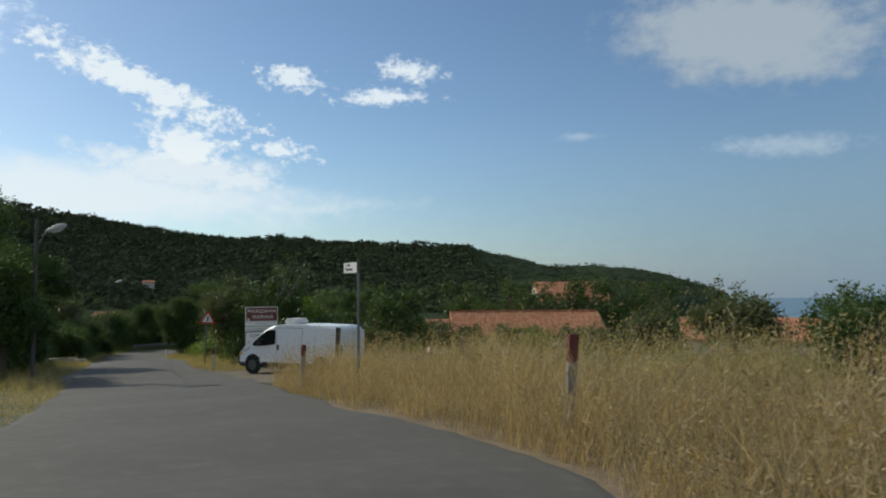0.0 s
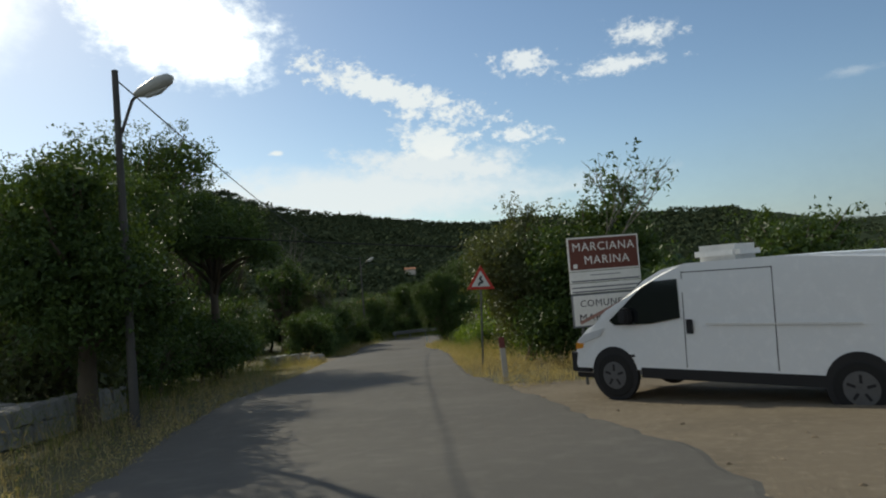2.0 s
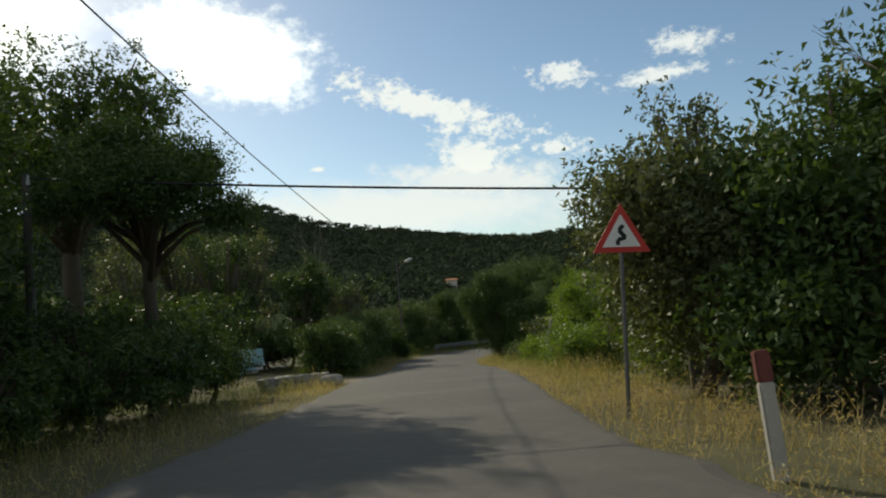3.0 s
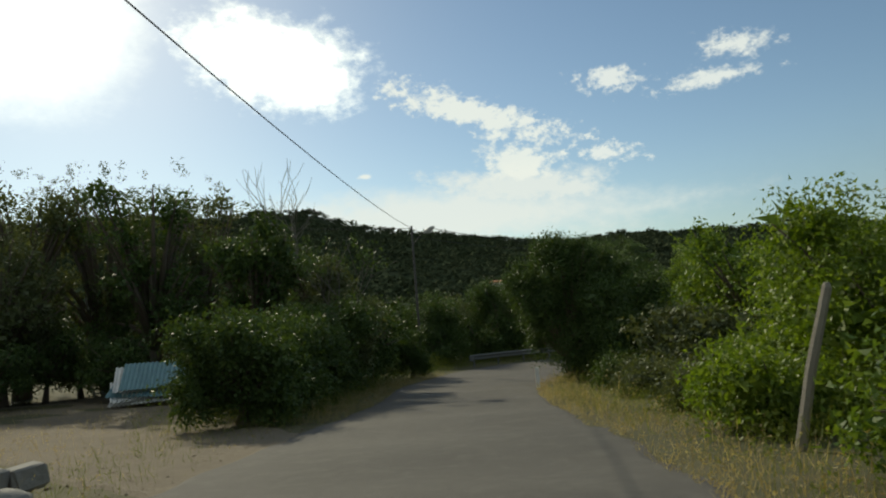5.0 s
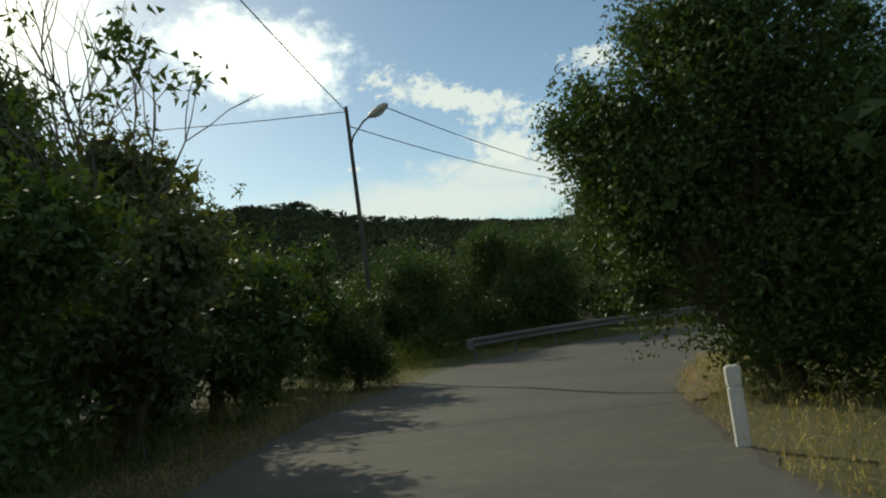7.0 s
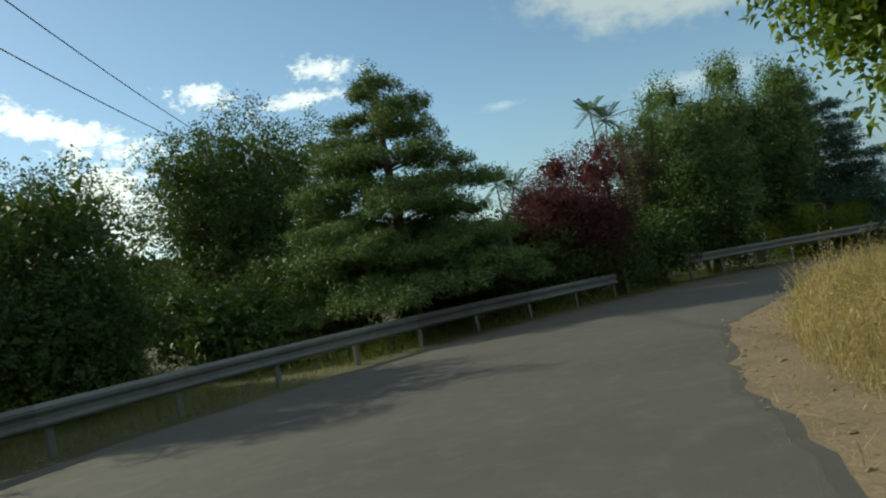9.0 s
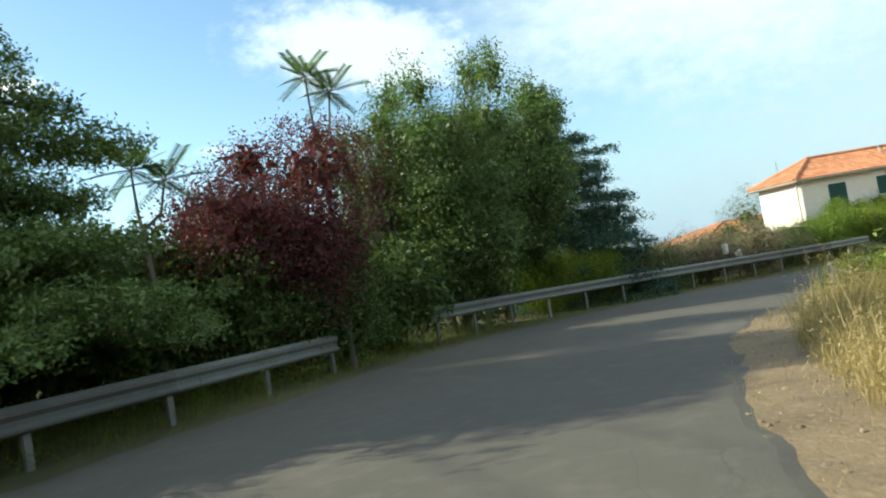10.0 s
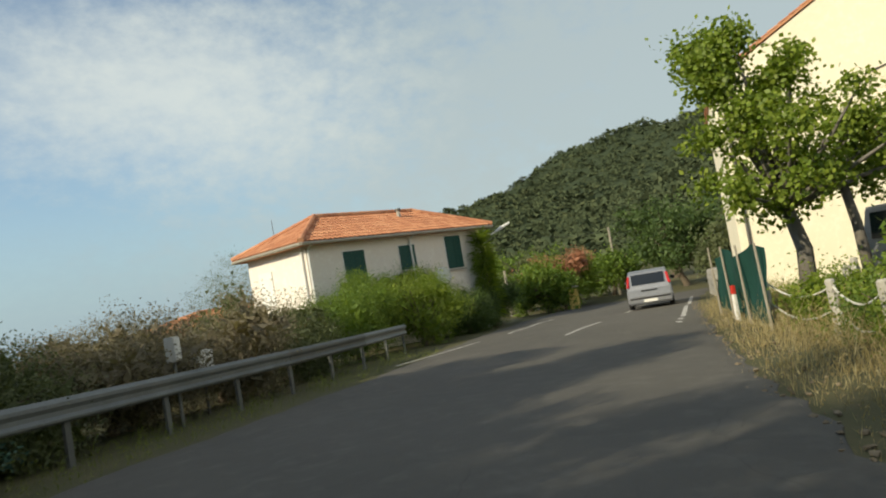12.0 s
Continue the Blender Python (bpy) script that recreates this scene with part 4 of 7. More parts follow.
broadleaf(-33.6, 95.3, 3.6, 2.4, 0.0, 4500, LEAF_DARK, "dark undergrowth behind the rail", 128, name="bush", category="bush", group="rail bushes")


def upright_tree(x, y, h, w, seed, mat, label, n):
    """A slim tree of steep rising shoots."""
    rng = random.Random(seed)
    blobs = []
    shoots = 12
    for k in range(shoots):
        a, q = k * 2.4, (0.12 + 0.4 * k / shoots) * w
        top = h * rng.uniform(0.72, 1.0)
        for z in (0.35, 0.55, 0.75, 0.92):
            blobs.append((q * math.cos(a) * (0.6 + 0.5 * z), q * math.sin(a) * (0.6 + 0.5 * z), top * z, w * 0.2 * (1.3 - 0.85 * z), w * 0.2 * (1.3 - 0.85 * z), h * 0.1))
    return tree(x, y, blobs, n, 0.075, mat, label, seed, 0.09, droop=0.3, spread=0.2, shell=0.35, lumps=0.35, q=0.8)


upright_tree(-16.9, 104.0, 8.7, 5.6, 131, LEAF_POPLAR, "tall upright tree with pale shimmering leaves behind the rail", 30000)
upright_tree(-18.9, 104.2, 6.8, 2.6, 132, LEAF_OLIVE, "slim upright tree with sparse grey-green leaves", 4500)
broadleaf(-13.5, 106.4, 4.8, 8.8, 0.0, 17000, LEAF_DARK, "dense dark green leafy tree behind the rail", 133, count=14, q=0.8)
broadleaf(-11.9, 105.9, 3.8, 8.9, 1.8, 10000, LEAF_POPLAR, "tall leafy tree with upright shoots behind the rail", 135, count=12, lumps=0.35, q=0.8)
broadleaf(-16.6, 103.9, 4.6, 4.4, 0.0, 9000, LEAF_DARK, "green leafy tree under the tall one behind the rail", 134, q=0.8)


def frond_tree(x, y, h, seed, label):
    """A thin stem with a head of long feathered leaves."""
    rng = random.Random(seed)
    t = thing("tree_of_heaven", pose(x, y, ground(x, y) - 0.05), label, "tree", "roadside trees")
    bm = bmesh.new()
    heads = [Vector((-0.05, 0, h * 0.86)), Vector((0.5, 0.15, h * 0.82))]
    tube(bm, [(0, 0, -0.2), (0.06, 0, h * 0.4), (0, 0, h * 0.66)], [0.07, 0.055, 0.045], 7)
    for q in heads:
        tube(bm, [(0, 0, h * 0.64), (q.x * 0.7, q.y * 0.7, h * 0.7), q], [0.04, 0.03, 0.02], 5)
    V, F = [], []
    for q in heads:
        for k in range(15):
            a, up = k * 2.4, -0.7 + 2.1 * k / 14 + rng.uniform(-0.15, 0.15)
            d = Vector((math.cos(a), math.sin(a), up)).normalized()
            l = rng.uniform(0.55, 0.95)
            pts = [q + d * l * s + Vector((0, 0, -0.12 * l * s * s)) for s in (0, 0.35, 0.7, 1.0)]
            tube(bm, pts, [0.012, 0.01, 0.008, 0.004], 3)
            side = d.cross(Vector((0, 0, 1))).normalized()
            for i in range(13):
                s = 0.16 + i * 0.068
                p = q + d * l * s + Vector((0, 0, -0.12 * l * s * s))
                for sg in (-1, 1):
                    e = (side * sg + d * 0.45 + Vector((0, 0, -0.08))).normalized()
                    m = d * 0.022
                    b = len(V)
                    V += [p, p + e * 0.08 + m, p + e * 0.19, p + e * 0.08 - m]
                    F.append((b, b + 1, b + 2, b + 3))
    part("trunk", bm, BARK_GREY, t)
    child("crown", mesh_from("crown", [tuple(v) for v in V], F, LEAF_FROND), t)
    return t


frond_tree(-22.0, 99.2, 7.3, 1, "young tree with long feathery palm-like leaves")
frond_tree(-25.7, 98.5, 5.0, 2, "young tree with long feathery palm-like leaves")

# undergrowth that fills the slope outside the bend
under = broadleaf(-31.6, 98.4, 4.6, 3.2, 0.0, 7000, LEAF_DARK, "dark dense undergrowth behind the rail", 210, name="bush", category="bush", group="rail bushes", leaf=0.075, q=0.9, count=14)
for i, (x, y, k) in enumerate(((-34.6, 96.4, 0.8), (-36.8, 92.4, 0.85), (-38.4, 88.6, 0.95), (-39.6, 84.6, 0.9), (-28.0, 101.4, 0.9))):
    placed(under, x, y, k, 73 * i)
for i, (x, y, k) in enumerate(((-28.4, 103, 0.8), (-25.8, 104.5, 0.9), (-22.6, 104.6, 0.9),
                               (-19.4, 108, 1.0), (-41, 80, 0.9), (-43, 91, 1.2), (-45, 97, 1.4), (-40, 103, 1.4), (-36, 112, 1.5), (-29, 110, 1.4), (-23, 112, 1.3), (-48, 86, 1.4), (-41, 76.5, 0.9), (-4, 113, 1.0))):
    placed((bush_c, bush_c, bush_a)[i % 3], x, y, k * (0.72, 0.62, 0.95)[i % 3], 50 * i + 250)
for i, (x, y, h) in enumerate(((7.5, 74, 1.15), (12.0, 75.5, 1.25), (16.5, 77, 1.3), (3, 80, 1.2), (20.5, 79, 1.3), (24.5, 81, 1.3))):
    placed(oak_far, x, y, 1.15, 80 * i, h * 0.98)

broadleaf(-36.7, 75.7, 2.3, 2.7, 0.0, 5000, LEAF_DARK, "dark green bush at the foot of the lamp pole", 211, name="bush", category="bush", group="rail bushes", leaf=0.075, q=0.8)

# low scrub along the second rail
# first two: lime leaves stand in for sun that the trees behind block
for i, (x, y, w, h, m, nm) in enumerate(((-12.0, 105.6, 2.6, 2.3, LEAF_LIME, "yellow-green bush behind the rail with sun put into its leaf colour"), (-9.6, 106.0, 2.8, 2.0, LEAF_LIME, "green bush behind the rail"),
                                         (-6.2, 106.6, 3.8, 1.9, LEAF_OLIVE, "grey-green bush behind the rail"), (-3.0, 106.9, 4.0, 1.7, LEAF_BROWN, "dry brown bush behind the rail"),
                                         (0.4, 107.2, 4.2, 1.9, LEAF_BROWN, "dry brown bush behind the rail"), (3.6, 107.6, 3.8, 2.0, LEAF_OLIVE, "grey-green bush with dry tips behind the rail"),
                                         (6.8, 108.2, 3.6, 2.1, LEAF_GREEN, "green bush beside the house"), (11.4, 106.8, 4.2, 2.5, LEAF_LIME, "large sunlit green bush in front of the house"),
                                         (8.6, 108.0, 3.2, 2.8, LEAF_GREEN, "green bush in front of the house"), (15.6, 106.4, 2.8, 2.0, LEAF_DARK, "dark hedge along the road"),
                                         (18.0, 106.8, 2.8, 1.9, LEAF_DARK, "dark hedge along the road"), (20.4, 106.6, 2.8, 2.1, LEAF_DARK, "dark hedge along the road"),
                                         (11.6, 109.0, 2.8, 3.2, LEAF_GREEN, "leafy shrub against the house wall"), (14.8, 108.0, 2.8, 3.5, LEAF_GREEN, "leafy shrub against the house wall"),
                                         (2, 112, 5, 2.2, LEAF_BROWN, "dry brown scrub below the road"), (-4, 112, 5, 2.1, LEAF_OLIVE, "grey-green scrub below the road"),
                                         (16.5, 119, 6, 6.0, LEAF_OLIVE, "dark tree behind the house"))):
    broadleaf(x, y, w, h, 0.0, 9500, m, nm, 140 + i, name="bush", category="bush", group="rail bushes", leaf=0.052, q=0.8)
tree(30.0, 105.0, round_lobes(random.Random(41), 4.6, 3.6, 1.5, 9), 4200, 0.075, BLOSSOM, "garden bush covered in orange-red blossom", 160, 0.1, "bush", "bush", "flowering bushes")
broadleaf(27.6, 105.5, 4.6, 2.8, 0.0, 7000, LEAF_GREEN, "dark green garden bush under the blossom", 161, name="bush", category="bush", group="rail bushes")
broadleaf(32.5, 104.8, 4.0, 2.8, 0.2, 4000, LEAF_LIME, "rounded yellow-green garden bush by the road", 162, name="bush", category="bush", group="rail bushes")
for i, (x, y, s) in enumerate(((33, 108, 1.0), (38, 103, 1.1), (36, 98, 1.2), (30, 95.0, 1.0), (24, 94.6, 0.9), (42, 110, 1.4), (46, 99, 1.4), (33, 90, 1.2))):
    placed((bush_a, bush_b, bush_c, bush_d)[i % 4], x, y, s, 70 * i)


def fig_tree(x, y, h, seed):
    """A fig tree: forking grey trunk and large lobed leaves."""
    rng = random.Random(seed)
    blobs = [(-1.2, 0.6, h * 0.44, 1.3, 1.2, 0.9), (0.6, -0.4, h * 0.5, 1.6, 1.5, 1.1), (-0.2, 0.9, h * 0.66, 1.0, 1.0, 0.8), (0.3, 0.2, h * 0.8, 0.8, 0.9, 0.7),
             (-0.6, -1.6, h * 0.52, 1.4, 1.4, 1.0), (0.2, 1.0, h * 0.9, 0.45, 0.5, 0.5), (0.8, -2.8, h * 0.46, 1.4, 1.5, 1.1)]
    sprays = []
    for b in blobs:
        for _ in range(7):
            q = rng.uniform(0.28, 0.5)
            sprays.append((b[0] + rng.uniform(-1, 1) * b[3], b[1] + rng.uniform(-1, 1) * b[4], b[2] + rng.uniform(-1, 1) * b[5], q, q, q * rng.uniform(0.6, 1.1)))
    t = thing("fig_tree", pose(x, y, ground(x, y) - 0.05), "fig tree with large yellow-green leaves and forked trunk", "tree", "roadside trees")
    bm = bmesh.new()
    tube(bm, [(0, 0, -0.2), (0.1, -0.1, h * 0.2), (-0.25, 0.15, h * 0.36)], [0.2, 0.17, 0.13], 9)
    tube(bm, [(0.9, -1.4, -0.2), (0.8, -1.3, h * 0.25), (0.7, -1.1, h * 0.45)], [0.13, 0.11, 0.08], 8)
    for b in sprays:
        e = Vector(b[:3])
        tube(bm, [(-0.25, 0.15, h * 0.34), (e.x * 0.6, e.y * 0.6, h * 0.34 + (e.z - h * 0.34) * 0.6), e], [0.07, 0.045, 0.012], 5)
    part("trunk", bm, BARK_GREY, t, smooth=True)
    R = np.random.default_rng(seed)
    P = clusters(R, sprays, 17000, 9, 0.16, 0.2, 0.4)
    V, F = leaves(R, P, 0.13, 0.1, 0.5, 0.2)
    child("crown", mesh_from("crown", V, F, LEAF_LIME), t)
    return t


fig_tree(4.2, 94.6, 6.6, 8)


def yucca(x, y, h, seed):
    rng = random.Random(seed)
    t = thing("yucca", pose(x, y, ground(x, y)), "tall yucca palm with spiky leaves by the house", "palm", "palms")
    part("trunk", tubed([(0, 0, -0.2), (0.05, 0, h * 0.5), (0, 0, h * 0.9)], [0.14, 0.11, 0.09], 8), BARK, t)
    V, F = [], []
    for k in range(1100):
        z = h * rng.uniform(0.12, 1.0)
        a, up = rng.uniform(0, math.tau), rng.uniform(-0.6, 0.9) if z < h * 0.9 else rng.uniform(0.2, 1.6)
        d = Vector((math.cos(a), math.sin(a), up)).normalized()
        s = d.cross(Vector((0, 0, 1))).normalized() * 0.042
        p, l, b = Vector((0, 0, z)), rng.uniform(0.55, 0.95), len(V)
        V += [p - s, p + s, p + d * l * 0.6 + s * 0.8 + Vector((0, 0, -0.05)), p + d * l + Vector((0, 0, -0.16))]
        F.append((b, b + 1, b + 2, b + 3))
    # lighter lime leaf in place of light, since the villa shades this palm
    child("crown", mesh_from("crown", [tuple(v) for v in V], F, LEAF_LIME), t)


yucca(18.7, 106.2, 4.3, 1)


# far woods: uneven tree heads over the slopes
def far_woods(count, seed):
    rng = np.random.default_rng(seed)
    clump = 15
    u = rng.normal(size=(40, clump, 3))
    u[..., 2] = np.abs(u[..., 2]) - 0.25
    u /= np.linalg.norm(u, axis=-1)[..., None]
    c = u * rng.uniform(0.55, 1.0, (40, clump, 1))
    kinds = c[:, :, None] + rng.normal(size=(40, clump, 3, 3)) * np.array([0.36, 0.36, 0.36])
    a = np.concatenate([rng.uniform(-112, -52, int(count * 0.4)), rng.uniform(-24, 75, count - int(count * 0.4))])
    R = np.interp(a, SKYLINE[:, 0], SKYLINE[:, 1])
    r = np.where(a < -50, rng.uniform(0.28, 1.03, count), rng.uniform(0.1, 1.03, count) ** 0.8) * R
    x, y = HUB[0] - r * np.sin(np.radians(a)), HUB[1] + r * np.cos(np.radians(a))
    near = np.min(np.hypot(LANE[:, 0] - x[:, None], LANE[:, 1] - y[:, None]), -1)
    keep = near > 48
    x, y, r = x[keep], y[keep], r[keep]
    z = np.concatenate([height(x[i:i + 500], y[i:i + 500]) for i in range(0, len(x), 500)])
    keep = z > -50
    x, y, z, r = x[keep], y[keep], z[keep], r[keep]
    s = rng.uniform(1.4, 3.0, len(x)) * np.clip(r / 400, 0.8, 1.6)
    s = np.where(x > 40, rng.uniform(0.6, 1.0, len(x)) + 1.1 * rng.uniform(0, 1, len(x)) ** 3, s)
    V = kinds[rng.integers(0, 40, len(x))] * np.stack([s * 1.2, s * 1.2, s * rng.uniform(0.75, 1.05, len(x))], -1)[:, None, None] + np.stack([x, y, z + s * 0.2], -1)[:, None, None]
    V = V.reshape(-1, 3)
    tagged(new("far_woods", mesh_from("far_woods", V, np.arange(len(V)).reshape(-1, 3), FAR_LEAF)), "dark wooded hillsides with dense small tree heads", "woods", kind="stuff")


FAR_LEAF = material("far_foliage", (0.066, 0.084, 0.046), 0.95, dark=(0.04, 0.056, 0.036), light=(0.11, 0.12, 0.06), scale=0.06, amount=1.0, per_piece=0.3, bump=0.6, bump_scale=1.5, spec=0.0)
far_woods(40000, 5)


# ---- grass ----
def grass(name, spots, blade, mat, label, seed, heads=0.25, lean=0.3, low=0.3):
    """Blades of grass at the spots (x, y), some with seed heads."""
    rng = np.random.default_rng(seed)
    P = np.asarray(spots)
    n = len(P)
    z = np.concatenate([height(P[i:i + 2000, 0], P[i:i + 2000, 1]) for i in range(0, n, 2000)]) - 0.06
    edge = np.concatenate([np.minimum(np.min(np.hypot(RIGHT[::2, 0] - P[i:i + 2000, :1], RIGHT[::2, 1] - P[i:i + 2000, 1:2]), 1),
                                      np.min(np.hypot(LEFT[::2, 0] - P[i:i + 2000, :1], LEFT[::2, 1] - P[i:i + 2000, 1:2]), 1)) for i in range(0, n, 2000)])
    tall = np.clip(0.76 + 0.6 * waves(P[:, 0], P[:, 1], 2.6) + 0.45 * waves(P[:, 0], P[:, 1], 0.9), 0.22, 1.6) * np.clip(low + edge * 0.55, low, 1)
    L = blade * rng.uniform(0.35, 1.2, n) ** 1.2 * tall + np.where(rng.uniform(0, 1, n) < 0.1, 0.32 * blade, 0)
    a = rng.uniform(0, math.tau, n)
    t = rng.normal(size=(n, 2)) * lean * L[:, None] + np.array([0.1, -0.06]) * L[:, None]
    s = np.stack([np.cos(a), np.sin(a), 0 * a], -1) * (0.0024 + 0.004 * rng.uniform(0, 1, n))[:, None]
    b = np.stack([P[:, 0], P[:, 1], z], -1)
    m = b + np.stack([t[:, 0] * 0.35, t[:, 1] * 0.35, L * 0.55], -1)
    e = b + np.stack([t[:, 0], t[:, 1], L * 0.95], -1)
    V = np.stack([b - s, b + s, m, m - s * 0.9, m + s * 0.9, e], 1).reshape(-1, 3)
    F = np.arange(len(V)).reshape(-1, 3)
    k = rng.uniform(0, 1, n) < heads
    C = np.repeat(e[k], 5, 0) + rng.normal(size=(k.sum() * 5, 3)) * np.array([0.025, 0.025, 0.07])
    V2, F2 = leaves(rng, C, 0.05, 0.015, 0.6, 0.0, True)
    ob = new(name, mesh_from(name, np.concatenate([V, V2]), np.concatenate([F, F2 + len(V)]), mat))
    return tagged(ob, label, "grass", kind="stuff")


def strip_spots(rng, line, i0, i1, n, near, far, side, power=1.0, patch=0.0):
    """Random spots beside an edge line, from near to far metres out on its side (+1 right of it, -1 left)."""
    i = rng.uniform(i0, i1 - 1.01, n)
    k = i.astype(int)
    p = line[k] + (line[k + 1] - line[k]) * (i - k)[:, None]
    d = line[np.minimum(k + 2, len(line) - 1)] - line[np.maximum(k - 2, 0)]
    d /= np.linalg.norm(d, axis=1)[:, None] + 1e-9
    o = near + (far - near) * rng.uniform(0, 1, n) ** power
    q = p + np.stack([d[:, 1], -d[:, 0]], -1) * (side * o)[:, None]
    if patch:
        q = q[waves(q[:, 0], q[:, 1], 4.0) > rng.normal(size=n) * 0.4 - patch]
    return q


G = np.random.default_rng(77)
at_r = lambda x, y: nearest_index(RIGHT, x, y)
at_l = lambda x, y: nearest_index(LEFT, x, y)
field = np.concatenate([strip_spots(G, RIGHT, at_r(2.2, -2), at_r(-5.2, 20.5), 44000, 0.15, 5.0, 1, 1.1, 0.55), strip_spots(G, RIGHT, at_r(2.2, -2), at_r(-5.2, 20.5), 11000, 3.0, 18, 1, 1.0)])
grass("dry_grass_field", field, 1.0, STRAW_TAN, "tall golden dry wild oats beside the road", 1, 0.3, 0.38, 0.7)


def oats(name, spots, tall, mat, label, seed):
    """Single tall oat stalks with open heads of hanging spikelets."""
    rng = np.random.default_rng(seed)
    P = np.asarray(spots)
    n = len(P)
    b = np.stack([P[:, 0], P[:, 1], height(P[:, 0], P[:, 1]) - 0.05], -1)
    L = tall * rng.uniform(0.75, 1.25, n)
    tip = b + np.stack([rng.normal(size=n) * 0.1 * L, rng.normal(size=n) * 0.1 * L, L], -1)
    a = rng.uniform(0, math.tau, n)
    s = np.stack([np.cos(a), np.sin(a), 0 * a], -1) * 0.004
    mid = b + (tip - b) * 0.6
    V = np.stack([b - s, b + s, mid, mid - s, mid + s, tip], 1).reshape(-1, 3)
    F = np.arange(len(V)).reshape(-1, 3)
    f = rng.uniform(0.68, 1.0, (n, 16, 1))
    C = b[:, None] + (tip - b)[:, None] * f + rng.normal(size=(n, 16, 3)) * np.array([0.05, 0.05, 0.02]) * ((1.25 - f) / 0.4)
    V2, F2 = leaves(rng, C.reshape(-1, 3), 0.06, 0.018, 1.2, 0.0, True)
    return tagged(new(name, mesh_from(name, np.concatenate([V, V2]), np.concatenate([F, F2 + len(V)]), mat)), label, "grass", kind="stuff")


oats("wild_oats", strip_spots(G, RIGHT, at_r(2.2, -2), at_r(-5.2, 20.5), 1500, 0.9, 9.0, 1, 1.0, 0.1), 1.2, STRAW, "tall wild oat stalks with hanging seed heads above the dry grass", 31)
weeds = np.concatenate([strip_spots(G, RIGHT, at_r(2.2, -2), at_r(-5.2, 20.5), 4500, 1.5, 18, 1, 0.8, 0.0), strip_spots(G, RIGHT, at_r(0.5, 8), at_r(-5.2, 20.5), 5000, 3.5, 16, 1, 0.8, 0.2)])
grass("green_weeds", weeds, 0.9, WEED, "green weeds among the dry grass", 2, 0.5)
verge = np.concatenate([strip_spots(G, RIGHT, at_r(-9.9, 30.3), at_r(-17.5, 47), 8000, 0.1, 2.0, 1, 1.4, 0.5), strip_spots(G, RIGHT, at_r(-17.5, 47), at_r(-27.8, 79), 6000, 0.05, 1.3, 1, 1.5, 0.5)])
grass("dry_verge", verge, 0.5, STRAW, "short dry golden grass on the verge", 3, 0.25)
grass("green_verge", strip_spots(G, RIGHT, at_r(-14, 38.5), at_r(-27.8, 79), 16000, 0.4, 5.0, 1, 1.0, 0.5), 0.5, WEED, "green weeds on the verge", 4, 0.2)
grass("dry_verge", np.concatenate([strip_spots(G, LEFT, at_l(-4, -9), at_l(-24, 48), 16000, 0.1, 2.2, -1, 1.3, 0.4), strip_spots(G, LEFT, at_l(-28, 57), at_l(-35, 78), 4000, 0.1, 1.4, -1, 1.2, 0.5)]), 0.5, STRAW, "dry golden grass along the road edge", 5, 0.25)
grass("green_verge", strip_spots(G, LEFT, at_l(-4, -9), at_l(-34.8, 84), 9000, 0.2, 3.0, -1, 1.0, 0.3), 0.4, WEED, "green weeds along the road edge", 6, 0.1)
grass("bank_grass", strip_spots(G, RIGHT, at_r(-27.7, 78), at_r(-24.5, 86.4), 24000, 0.75, 3.6, 1, 0.9, 1.0), 0.66, STRAW, "tall golden dry grass on the bank inside the bend", 7, 0.2)
grass("bank_grass", strip_spots(G, RIGHT, at_r(-24.5, 86.4), at_r(-14.5, 94.4), 15000, 0.9, 3.4, 1, 0.9, 0.5), 0.7, STRAW, "dry grass on the stony shoulder", 8, 0.1)
grass("dry_verge", strip_spots(G, RIGHT, at_r(-14.5, 94.4), at_r(14, 97.3), 9000, 0.8, 2.8, 1, 0.9, 0.5), 0.45, STRAW, "dry grass in front of the fence", 9, 0.08)
grass("green_verge", strip_spots(G, RIGHT, at_r(-17, 93.2), at_r(14, 97.3), 9000, 1.4, 3.4, 1, 0.9, 0.4), 0.5, WEED, "green weeds in front of the fence", 10, 0.3)
grass("green_verge", strip_spots(G, LEFT, at_l(-34.8, 84), at_l(8, 104.8), 8000, 0.25, 1.8, -1, 1.0, 0.4), 0.35, WEED, "green weeds under the guard rail", 11, 0.1)

grass("undergrowth", strip_spots(G, LEFT, at_l(-27.5, 56), at_l(-30, 91), 9000, 0.9, 5.0, -1, 1.0), 0.85, WEED, "tall green weeds and brambles under the hedge", 14, 0.5)
grass("undergrowth", strip_spots(G, LEFT, at_l(-30, 91), at_l(-14, 102), 6000, 0.9, 4.5, -1, 1.0), 0.8, WEED, "green weeds and brambles behind the rail", 15, 0.5)
grass("undergrowth", strip_spots(G, LEFT, at_l(-13.6, 25.3), at_l(-24, 48), 6000, 1.6, 7.0, -1, 1.0), 0.7, WEED, "green weeds under the oaks", 16, 0.4)
grass("bank_grass", strip_spots(G, RIGHT, at_r(-24.6, 86.2), at_r(-18.6, 92.2), 11000, 0.8, 2.6, 1, 0.9), 0.62, STRAW, "sunlit golden dry grass on the inside of the bend", 17, 0.15)

